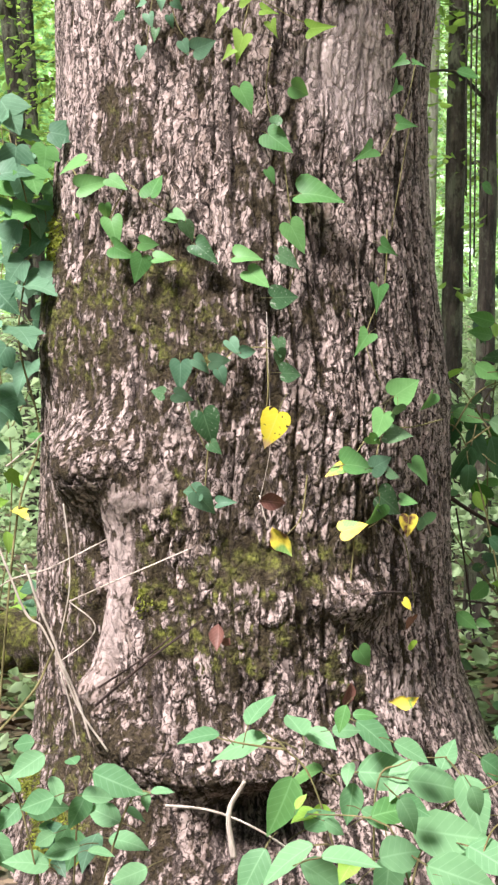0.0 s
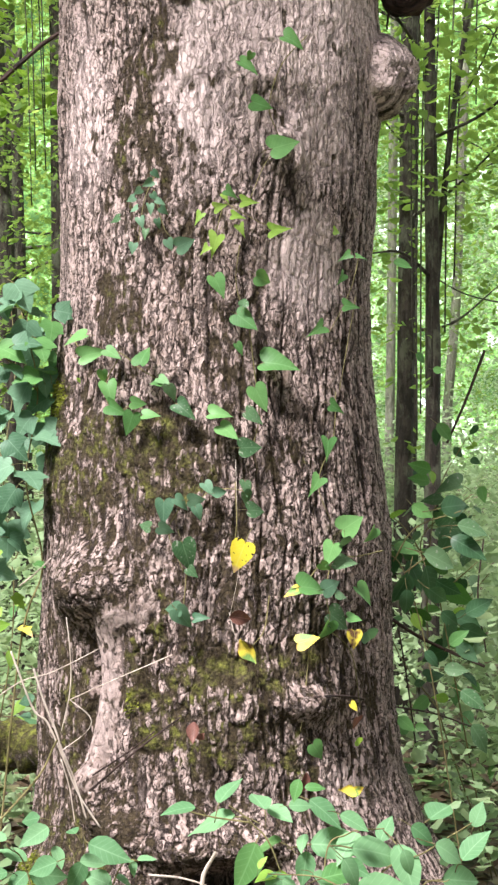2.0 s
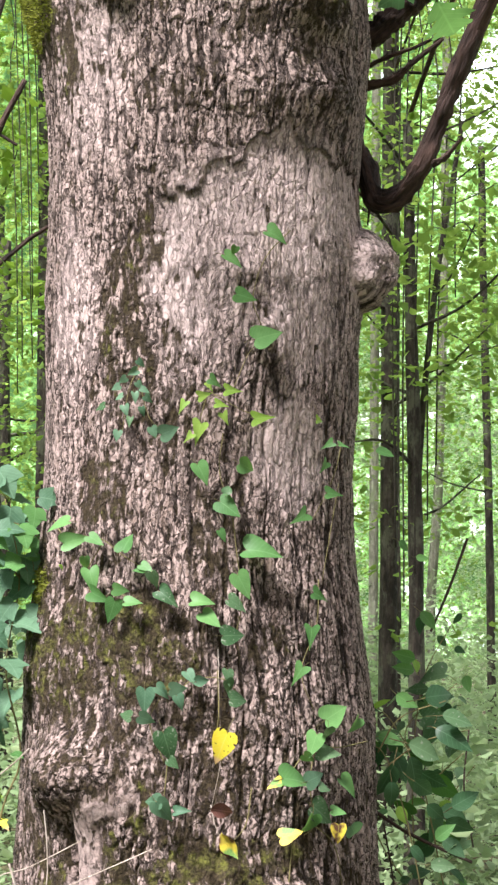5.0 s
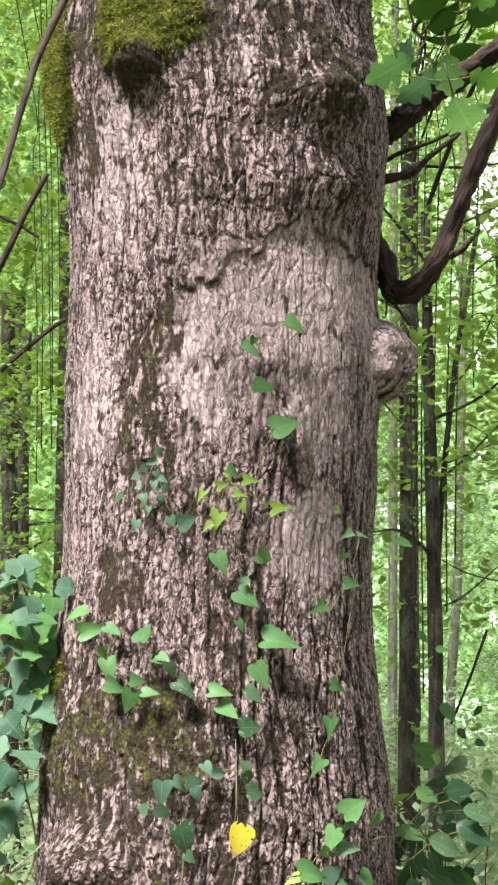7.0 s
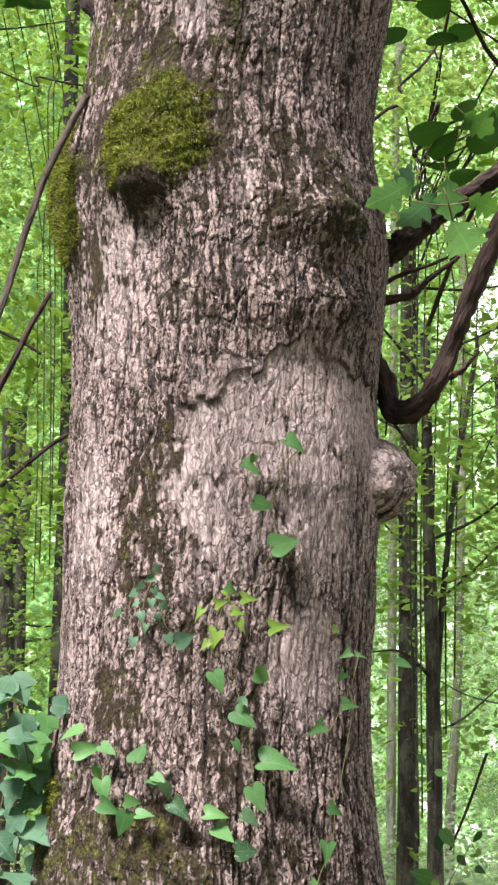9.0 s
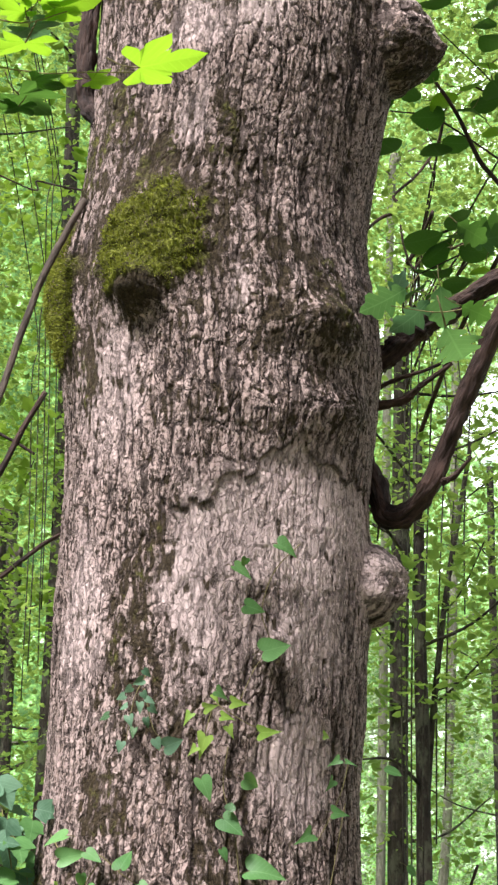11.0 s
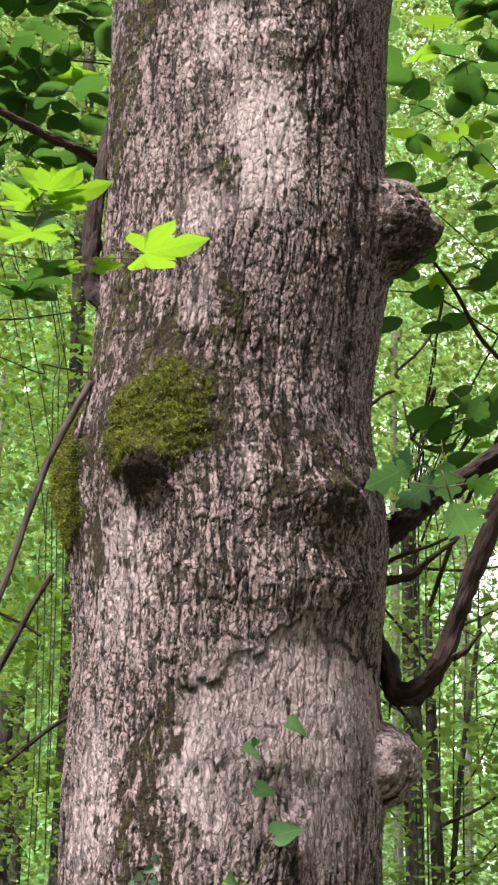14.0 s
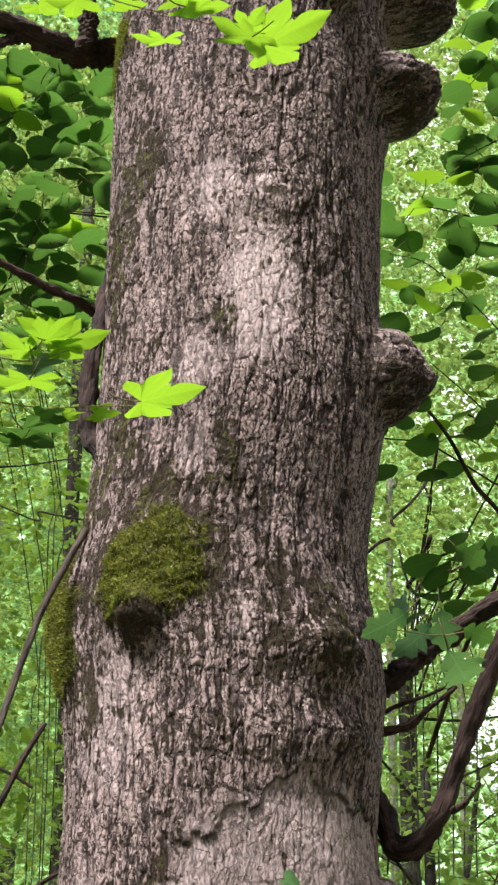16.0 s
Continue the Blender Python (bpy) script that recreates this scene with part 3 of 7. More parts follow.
def trunk_mesh():
    front = np.radians(np.linspace(-100, 112, 510))
    back = np.radians(np.linspace(112, 260, 34)[1:-1])
    th = np.concatenate([front, back])
    zz = np.linspace(-0.45, 7.0, 1660)
    th, z = np.meshgrid(th, zz)
    s = th * R0
    soft = lambda line: smooth_line([(radians(d) * R0, h) for d, h in line], 40)
    cx, r = outline(z)
    r = r + 0.022 * (fbm(s * 3, z * 2.2, 90, 3) - 0.5) * step(0, 0.5, z)
    # buttress folds towards the ground
    foot = step(0.75, -0.1, z)
    r = r + foot * 0.06 * (fbm(s * 4.5 + 3, z * 0.8, 95, 2) - 0.5)
    wild = np.zeros_like(z)
    for deg, h, ws, hz, dep in LUMPS:
        q = ((s - radians(deg) * R0) / ws) ** 2 + ((z - h) / hz) ** 2
        g = np.exp(-q * 1.1)
        r = r + dep * g
        if dep > 0.03:
            wild = np.maximum(wild, np.exp(-q * 0.8))
    burly = np.zeros_like(z)
    knob, knurl = 0.03 * (fbm(s * 14, z * 14, 150, 2) - 0.5), 1 + 0.6 * (fbm(s * 9, z * 9, 160, 3) - 0.5) + 0.25 * (fbm(s * 26, z * 26, 161, 2) - 0.5)
    for deg, h, ws, hu, hd, dep in SWELLINGS:
        dz = z - h + knob
        q = ((s - radians(deg) * R0) / ws) ** 2 + (dz / np.where(dz > 0, hu, hd)) ** 2
        gq = 0.74 * np.clip(1 - q, 0, 1) ** 0.5 + 0.26 * np.exp(-0.8 * q)
        r = r + dep * gq * knurl
        # knob's lower half: dark wood, with the shade under the moss painted in
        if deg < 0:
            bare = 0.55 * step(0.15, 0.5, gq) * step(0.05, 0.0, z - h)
        # lower sides of the big burls darkened, underside shade put into the colour
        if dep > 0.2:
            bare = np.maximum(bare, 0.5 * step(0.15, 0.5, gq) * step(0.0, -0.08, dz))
        burly = np.maximum(burly, step(0.25, 0.75, gq))
        wild = np.maximum(wild, 0.7 * step(0.2, 0.7, gq))
    # healed branch scars: rings of bark
    for deg, h, ws, hz, dep in EYES:
        q = np.hypot((s - radians(deg) * R0) / ws, (z - h) / hz) + 0.35 * (fbm(s * 11, z * 11, 170, 3) - 0.5)
        r = r + dep * np.cos(q * 11.0) * np.exp(-q * q * 1.6)
    moss, pale = np.zeros_like(z), np.zeros_like(z)
    es = s + 0.15 * (fbm(s * 7, z * 5, 61) - 0.5) + 0.05 * (fbm(s * 32, z * 32, 63, 2) - 0.5)
    ez = z + 0.22 * (fbm(s * 6, z * 6, 66) - 0.5) + 0.06 * (fbm(s * 30, z * 24, 68, 2) - 0.5)
    for store, rows in ((moss, MOSS), (pale, PALE)):
        for deg, h, ws, hz, k in rows:
            q = np.hypot((es - radians(deg) * R0) / ws, (ez - h) / hz)
            np.maximum(store, k * step(1.5, 0.5, q), out=store)
            if store is moss:
                np.maximum(store, 0.52 * k * step(2.3, 0.9, q), out=store)
    moss = moss * (1 - 0.75 * bare)
    # rolled lip of the old wound, and the heavy roll under it
    d, a = near_line(s, z, soft(LIP))
    r = r + 0.013 * (0.3 + 0.7 * step(0.0, 0.35, a)) * step(0.044, 0.014, d + 0.02 * (fbm(s * 20, z * 12, 71, 2) - 0.5))
    pale = np.maximum(pale, 0.24 * (0.4 + 0.6 * step(0.0, 0.3, a)) * step(1.0, 0.75, a) * step(0.040, 0.020, d + 0.012 * (fbm(s * 30, z * 18, 72, 2) - 0.5)))
    d, a = near_line(s + 0.050, z - 0.030, soft(LIP))
    r = r - 0.025 * np.exp(-(d / 0.020) ** 2) * step(0.2, 0.4, a)
    d, a = near_line(s, z, soft(LIP))
    calm = step(0.065, 0.03, d)
    moss = moss * (1 - 0.9 * calm)
    d, a = near_line(s, z, soft(ROLL))
    r = r + 0.062 * np.exp(-(d / 0.060) ** 2)
    wild = np.maximum(wild, step(0.14, 0.05, d))
    # the patch of thin bark below the arch
    line = soft(ARCH)
    ragged = cells(s / 0.030 + 9, z / 0.09, 210)[1]
    edge = np.interp(s, line[:, 0], line[:, 1], left=-9, right=-9) + 0.05 * (fbm(s * 14, z * 0 + 2, 15, 3) - 0.5) + 0.04 * (ragged - 0.5)
    over = np.where(z > edge, np.exp(-np.clip(z - edge, 0, 9) / 0.10), 0) * (edge > 0) * step(0.0, 0.03, s - line[0, 0]) * step(0.0, -0.06, s - line[-1, 0])
    inside = step(-0.002, 0.004, edge - z) * step(0.02, 0.05, s - line[0, 0] + 0.03 * fbm(z * 9, s * 0, 17)) * step(1.9, 2.3, z) * step(0.03, 0.0, s - line[-1, 0])
    inside = inside * step(1.1, 0.1, (edge - z) / 0.9)
    r = r - 0.004 * inside * step(0.5, 0.0, edge - z) + 0.007 * over
    # dark line along the ledge, painted in with the crack colour
    rim = np.exp(-((z - edge - 0.004) / 0.009) ** 2) * (edge > 0) * step(0.3, 0.55, fbm(s * 16, z * 0 + 5, 18, 2))
    low = step(2.3, 1.3, z + 0.5 * (fbm(s * 3, z * 3, 77, 2) - 0.5))
    wild = wild * (1 - 0.7 * pale)
    h, tone = bark(s, z, wild, low)
    thin = np.clip(0.20 * inside + 0.40 * pale * (1 - wild) + 0.85 * calm, 0, 0.9)
    cush = step(0.6, 0.95, moss)
    amp = (0.0150 + 0.0005 * low) * (1 - thin) * (1 - 0.45 * cush) * (1 - 0.25 * wild)
    r = r + amp * (h - 0.62)
    lump = fbm(s * 16, z * 30, 121, 3)
    r = r + cush * (0.004 + 0.034 * (lump - 0.4) + 0.012 * fbm(s * 90, z * 90, 131, 2))
    co = np.stack([cx + r * np.sin(th), -r * np.cos(th), z], -1)
    # short tufts standing on the moss
    gen = np.random.default_rng(9)
    pick = np.argwhere((moss > 0.79) & (np.abs(th) < 1.75))
    pick = pick[gen.choice(len(pick), min(14000, len(pick)), replace=False)]
    i, j = pick[:, 0], pick[:, 1]
    p = co[i, j] + gen.normal(0, 0.003, (len(pick), 3))
    out = np.stack([np.sin(th[i, j]), -np.cos(th[i, j]), gen.uniform(-0.9, 0.5, len(pick))], -1) + gen.normal(0, 0.45, (len(pick), 3))
    out *= gen.uniform(0.007, 0.019, (len(pick), 1)) / np.linalg.norm(out, axis=1)[:, None]
    sd = np.cross(out, gen.normal(0, 1, (len(pick), 3)))
    sd *= 0.0022 / (np.linalg.norm(sd, axis=1)[:, None] + 1e-9)
    v = np.stack([p - sd, p + sd, p + out * 0.6 + sd * 0.8, p + out], 1).reshape(-1, 3)
    tufts = poly_mesh("moss_tufts", v, np.arange(len(v)).reshape(-1, 4))
    tufts.materials.append(MOSSY)
    tagged(piece("moss", tufts, MOSSY, oak, "short olive-green moss tufts"), kind="stuff")
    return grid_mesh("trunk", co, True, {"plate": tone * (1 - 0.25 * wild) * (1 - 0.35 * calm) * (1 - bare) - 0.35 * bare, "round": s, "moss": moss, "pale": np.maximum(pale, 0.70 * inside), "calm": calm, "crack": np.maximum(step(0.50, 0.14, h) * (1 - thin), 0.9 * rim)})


oak = thing("old_tree", "massive old tree with furrowed grey-brown bark, burls and moss", "tree")
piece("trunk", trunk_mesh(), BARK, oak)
BRANCHES = {
    "low right hook": ([(0.487, 0.05, 3.205), (0.531, -0.02, 3.078), (0.568, -0.05, 2.967), (0.622, -0.1, 2.951), (0.695, -0.15, 3.025), (0.749, -0.2, 3.156), (0.804, -0.25, 3.307), (0.869, -0.3, 3.46), (0.955, -0.4, 3.635), (1.059, -0.5, 3.787)], 0.039, 0.030),
    "upper right": ([(0.49, 0.1, 3.578), (0.591, 0.05, 3.619), (0.692, 0, 3.705), (0.813, -0.05, 3.769), (0.954, -0.1, 3.856), (1.126, -0.2, 3.932)], 0.048, 0.036),
    "right twig": ([(0.512, 0.1, 3.425), (0.633, 0.05, 3.434), (0.7, 0, 3.48), (0.809, -0.05, 3.555)], 0.02, 0.006),
    "right fork twig": ([(0.512, 0.1, 3.476), (0.612, 0.05, 3.518), (0.732, 0, 3.549), (0.851, -0.05, 3.601)], 0.01, 0.004),
    "snag on the hook": ([(0.745, -0.2, 3.05), (0.778, -0.23, 3.06), (0.812, -0.25, 3.095), (0.838, -0.27, 3.125)], 0.013, 0.004),
    "torn strip": ([(0.545, -0.04, 3.06), (0.548, -0.05, 2.98), (0.538, -0.05, 2.87)], 0.009, 0.003),
    "left twisting vine": ([(-0.569, 0.1, 5.946), (-0.565, 0, 5.401), (-0.586, -0.05, 5.169), (-0.607, -0.1, 4.92), (-0.613, -0.1, 4.686), (-0.592, -0.1, 4.535), (-0.532, -0.15, 4.434)], 0.034, 0.036),
    "left limb": ([(-0.61, 0, 5.19), (-0.693, -0.1, 5.183), (-0.819, -0.2, 5.185), (-0.965, -0.3, 5.21), (-1.082, -0.4, 5.207)], 0.02, 0.016),
    "top left limb": ([(-0.58, 0.1, 6.802), (-0.693, 0.05, 6.729), (-0.805, 0, 6.675), (-0.925, -0.1, 6.643), (-1.043, -0.2, 6.626), (-1.235, -0.3, 6.621)], 0.07, 0.045),
    "top left fork": ([(-0.997, -0.15, 6.625), (-1.087, -0.2, 6.554), (-1.208, -0.3, 6.379)], 0.03, 0.02),
    "top left stub": ([(-0.773, -0.05, 6.645), (-0.758, -0.1, 6.849), (-0.807, -0.1, 7.148)], 0.045, 0.03),
    "left stub": ([(-0.5, 0, 4.199), (-0.573, -0.1, 4.109), (-0.594, -0.15, 4.012)], 0.035, 0.018),
}
for key, (pts, r0, r1) in BRANCHES.items():
    piece("limb", tube_mesh("limb", pts, r0, r1, 150, 24, 0.22, len(pts), 0.38), LIMB, oak, "dark bare crooked limb")
root = tube_mesh("root", [(-0.544, 0.1, 0.344), (-0.65, 0.15, 0.363), (-0.757, 0.2, 0.379), (-0.866, 0.25, 0.363), (-0.998, 0.3, 0.331), (-1.226, 0.4, 0.257)], 0.085, 0.075, 60, 16, 0.3, 3)
root.attributes.new("round", "FLOAT", "POINT").data.foreach_set("value", np.array([v.co.x + v.co.y for v in root.vertices], np.float32))
for key, val in (("moss", 0.82), ("plate", 0.4), ("pale", 0.0), ("crack", 0.0), ("calm", 0.0)):
    root.attributes.new(key, "FLOAT", "POINT").data.foreach_set("value", np.full(len(root.vertices), val, np.float32))
piece("root", root, BARK, oak, "moss-covered surface root")


# ---- ground ----
def ground_mesh():
    a = np.concatenate([np.linspace(-9, 9, 360), np.geomspace(9.5, 900, 24)])
    a = np.unique(np.concatenate([-np.geomspace(9.5, 900, 24), a]))
    x, y = np.meshgrid(a, a)
    z = 0.16 * (fbm(x * 0.5 + 9, y * 0.5, 300, 4) - 0.5) + 0.05 * (fbm(x * 4, y * 4, 310, 3) - 0.5)
    return grid_mesh("ground", np.stack([x, y, z * step(300, 20, np.hypot(x, y)) - 0.20], -1))


def ground_material():
    m, nt, b, out = nodes_of("leaf_litter")
    v = objco(nt)
    n = tex(nt, "Voronoi", 16, v).outputs["Color"]
    sep = nt.nodes.new("ShaderNodeSeparateColor")
    link(nt, n, sep.inputs[0])
    col = ramp(nt, sep.outputs[0], [(0.1, (0.03, 0.02, 0.012)), (0.5, (0.08, 0.055, 0.032)), (0.9, (0.17, 0.12, 0.075))]).outputs["Color"]
    g = tex(nt, "Noise", 1.3, v, Detail=6).outputs["Fac"]
    col = blend(nt, ramp(nt, g, [(0.45, grey(0)), (0.6, grey(1))]).outputs["Color"], col, (0.07, 0.12, 0.03))
    link(nt, col, b.inputs["Base Color"])
    b.inputs["Roughness"].default_value = 0.9
    bump(nt, tex(nt, "Voronoi", 16, v).outputs["Distance"], 1.0, 0.03, b)
    return m


tagged(piece("ground", ground_mesh(), ground_material()), "woodland floor of brown leaf litter and low green growth", "ground", kind="structure")


def litter_mesh():
    """Fallen leaves lying about on the ground round the tree."""
    g = np.random.default_rng(21)
    n = 5000
    x, y = g.uniform(-2.6, 2.6, n), g.uniform(-2.4, 3.5, n)
    z = 0.16 * (fbm(x * 0.5 + 9, y * 0.5, 300, 4) - 0.5) + 0.05 * (fbm(x * 4, y * 4, 310, 3) - 0.5) - 0.19
    a, ln = g.uniform(0, 6.283, n), g.uniform(0.05, 0.11, n)
    d = np.stack([np.cos(a), np.sin(a), g.normal(0, 0.25, n)], -1) * ln[:, None]
    sd = np.stack([-np.sin(a), np.cos(a), g.normal(0, 0.35, n)], -1) * ln[:, None] * 0.3
    c = np.stack([x, y, z], -1)
    lift = np.array([0, 0, 0.012])
    v = np.stack([c, c + d * 0.35 + sd + lift, c + d * 0.75 + sd * 0.7 + lift, c + d, c + d * 0.75 - sd * 0.7 + lift, c + d * 0.35 - sd + lift], 1).reshape(-1, 3)
    k = np.arange(n)[:, None] * 6
    return poly_mesh("leaf_litter", v, np.concatenate([k + [0, 1, 2, 3], k + [0, 3, 4, 5]], 0))


LITTER = leaf_material("fallen_leaf", (0.035, 0.022, 0.014), (0.12, 0.08, 0.05), (0.12, 0.07, 0.03), 0.1, "island")
tagged(piece("leaf_litter", litter_mesh(), LITTER), "brown fallen leaves scattered over the woodland floor", "leaves", kind="stuff")


# ---- leaves ----
def blade(name, half, fold=0.25, droop=0.25, wave=0.0):
    """A leaf with a midrib: half is (distance along, half width); fold lifts the edges, droop bends the tip down. Length 1 along +y, face to +z."""
    vs, fs = [], []
    for k, (l, w) in enumerate(half):
        zz = -droop * l * l
        wv = wave * math.sin(9 * l + 1)
        vs += [(0, max(l, 0.0), zz), (-w, l - 0.10 * w, zz + fold * w + wv), (w, l - 0.10 * w, zz + fold * w - wv)]
        if k:
            a = 3 * (k - 1)
            fs += [(a, a + 3, a + 4, a + 1), (a, a + 2, a + 5, a + 3)]
    return poly_mesh(name, vs, fs)


def star_blade(name, lobes, inner=0.42, droop=0.2, teeth=0.0):
    """A palmate leaf: lobes are (degrees from the tip direction, length, half width); a stalk joins at the origin."""
    pts = []
    for i, (a, ln, w) in enumerate(lobes):
        r = radians(a)
        d, n = Vector((math.sin(r), math.cos(r))), Vector((math.cos(r), -math.sin(r)))
        half = [d * ln * l - n * w * k for l, k in ((0.46, 0.82), (0.58, 1.0), (0.70, 0.90), (0.82, 0.55), (0.92, 0.22))]
        pts += half + [d * ln] + [p + n * 2 * n.dot(d * p.dot(d) - p) for p in half[::-1]]
        if i < len(lobes) - 1:
            m = radians((a + lobes[i + 1][0]) / 2)
            pts.append(Vector((math.sin(m), math.cos(m))) * inner * min(ln, lobes[i + 1][1]))
    pts.append(Vector((0.04, -0.02)))
    pts.insert(0, Vector((-0.04, -0.02)))
    vs = [(0, 0.02, 0)] + [(p.x, p.y, -droop * p.length ** 2 + 0.05 * math.sin(7 * p.x)) for p in pts]
    return poly_mesh(name, vs, [(0, i + 1, i) for i in range(1, len(pts))])


HEART = [(0.0, 0.0), (-0.08, 0.09), (-0.12, 0.22), (-0.08, 0.35), (0.04, 0.445), (0.20, 0.465), (0.38, 0.405), (0.56, 0.30), (0.72, 0.195), (0.87, 0.085), (1.0, 0.0)]
OVATE = [(0.0, 0.0), (0.06, 0.10), (0.18, 0.22), (0.36, 0.29), (0.55, 0.27), (0.72, 0.19), (0.87, 0.085), (1.0, 0.0)]
ROUND = [(0.0, 0.0), (0.05, 0.17), (0.2, 0.36), (0.42, 0.44), (0.62, 0.40), (0.8, 0.26), (0.92, 0.12), (1.0, 0.0)]
LOBED = [(0.0, 0.0), (-0.05, 0.14), (0.0, 0.32), (0.18, 0.42), (0.36, 0.50), (0.56, 0.56), (0.56, 0.38), (0.64, 0.27), (0.78, 0.21), (0.90, 0.10), (1.0, 0.0)]
OAK = [(0.0, 0.0), (0.08, 0.07), (0.18, 0.21), (0.29, 0.24), (0.31, 0.12), (0.43, 0.30), (0.56, 0.40), (0.58, 0.18), (0.72, 0.31), (0.81, 0.28), (0.84, 0.14), (0.94, 0.10), (1.0, 0.0)]
SHAPES = {
    "heart": [("heart_leaf", blade, (HEART, 0.22, 0.22)), ("heart_leaf", blade, (HEART, 0.45, 0.4, 0.015)), ("heart_leaf", blade, (HEART, 0.05, 0.1, 0.02))],
    "ovate": [("ovate_leaf", blade, (OVATE, 0.2, 0.25)), ("ovate_leaf", blade, (OVATE, 0.35, 0.1, 0.015)), ("ovate_leaf", blade, (OVATE, 0.05, 0.35, 0.02))],
    "round": [("round_leaf", blade, (ROUND, 0.15, 0.2)), ("round_leaf", blade, (ROUND, 0.3, 0.3, 0.02))],
    "star": [("star_leaf", star_blade, ([(-108, 0.52, 0.13), (-54, 0.82, 0.20), (0, 1.0, 0.20), (54, 0.82, 0.20), (108, 0.52, 0.13)], 0.66, 0.15)),
             ("star_leaf", star_blade, ([(-108, 0.48, 0.13), (-52, 0.76, 0.19), (0, 1.0, 0.21), (57, 0.86, 0.19), (108, 0.52, 0.13)], 0.66, 0.32))],
    "wilt": [("wilted_leaf", blade, (OVATE, 0.55, 0.5, 0.06)), ("wilted_leaf", blade, (OVATE, 0.9, -0.35, 0.05))],
    "lobed": [("lobed_leaf", blade, (LOBED, 0.12, 0.30, 0.02)), ("lobed_leaf", blade, (LOBED, 0.30, 0.45, 0.03))],
    "oak": [("oak_leaf", blade, (OAK, 0.10, 0.25, 0.02)), ("oak_leaf", blade, (OAK, 0.25, 0.40, 0.03))],
    "yolk": [("yellow_leaf", blade, ([(0.0, 0.0), (-0.04, 0.08), (-0.05, 0.20), (0.02, 0.30), (0.16, 0.355), (0.36, 0.33), (0.56, 0.25), (0.74, 0.15), (0.88, 0.07), (1.0, 0.0)], 0.12, 0.15))],
    "tri": [("tri_leaf", blade, ([(0.0, 0.0), (-0.10, 0.12), (-0.14, 0.28), (-0.04, 0.38), (0.10, 0.34), (0.30, 0.24), (0.55, 0.13), (0.8, 0.05), (1.0, 0.0)], 0.25, 0.2))],
}
MESHES = {}


def leaf_mesh(shape, mat, k):
    """One shared mesh for each shape, variant and material."""
    name, fn, args = SHAPES[shape][k % len(SHAPES[shape])]
    key = (shape, k % len(SHAPES[shape]), mat.name)
    if key not in MESHES:
        MESHES[key] = fn(name, *args)
        MESHES[key].materials.append(mat)
    return MESHES[key]


rng = random.Random(5)
STALKS = [tube_mesh("leaf_stalk", line, 0.016, 0.012, 7, 5, 0.0) for line in ([(0, 0.03, 0), (0.02, -0.2, -0.06), (0.0, -0.42, -0.2)], [(0, 0.03, 0), (-0.05, -0.18, -0.08), (-0.10, -0.34, -0.26)])]


def put_leaf(parent, centre, facing, turn, size, shape, mat, k=0, wobble=28, squash=1.0, label=""):
    """Hangs a leaf by its middle: facing is the way its face looks; turn is the tip's way: 0 down, 90 to the right as one faces it."""
    n = Vector(facing).normalized()
    right = Vector((0, 0, 1)).cross(n)
    if abs(n.z) > 0.7:
        right = Vector((1, 0, 0)) - n * n.x
    right.normalize()
    up = n.cross(right)
    a = radians(turn)
    tip = right * math.sin(a) - up * math.cos(a)
    if shape == "heart":
        squash = squash * rng.uniform(0.78, 0.98)
    tilt = Euler([radians(rng.uniform(-wobble, wobble)) for _ in range(3)]).to_matrix()
    m = Matrix((tip.cross(n), tip, n)).transposed()
    m = (m @ tilt).to_4x4()
    pos = Vector(centre) - (m.to_3x3() @ Vector((0, 0.45, 0))) * size
    ob = piece("leaf", leaf_mesh(shape, mat, k), None, parent, label)
    ob.matrix_basis = Matrix.Translation(pos - parent.location) @ m @ Matrix.Diagonal((size * squash, size, size, 1))
    if size > 0.03 and shape != "wilt":
        piece("leaf_stalk", STALKS[k % 2], STEM, ob)
    return ob


def stem(parent, pts, r0, r1=None, mat=None, n=20, seg=5, name="stem", label=""):
    base = parent.location
    me = tube_mesh(name, [Vector(p) - base for p in pts], r0, r1, n, seg, 0.1, len(pts))
    return piece(name, me, mat or STEM, parent, label)


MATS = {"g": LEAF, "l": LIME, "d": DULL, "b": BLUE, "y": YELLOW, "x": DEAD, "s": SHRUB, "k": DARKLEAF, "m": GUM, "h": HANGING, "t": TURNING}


def wall_vine(label, shape, stems, leaves, r=0.0022, mat=STEM):
    """A vine that clings to the trunk: stems as lines of (degrees, height), leaves as (degrees, height, size, turn, kind)."""
    first = on_trunk(*stems[0][0], 0.0)
    v = thing("vine", label, "vine", first, "vines on the old trunk")
    for line in stems:
        stem(v, [on_trunk(d, z, 0.026 + 0.008 * (i % 2)) for i, (d, z) in enumerate(line)], r, r * 0.7, mat, 8 * len(line))
    for k, (d, z, size, turn, kind) in enumerate(leaves):
        n = on_trunk(d, z, 1) - on_trunk(d, z)
        face = n.normalized() + Vector((-0.25 * n.x, -0.55, rng.uniform(-0.2, 0.3) + (0.45 if abs(turn) > 55 else 0.0)))
        put_leaf(v, on_trunk(d, z, 0.060), face, turn, size, shape, MATS[kind], k)
    return v


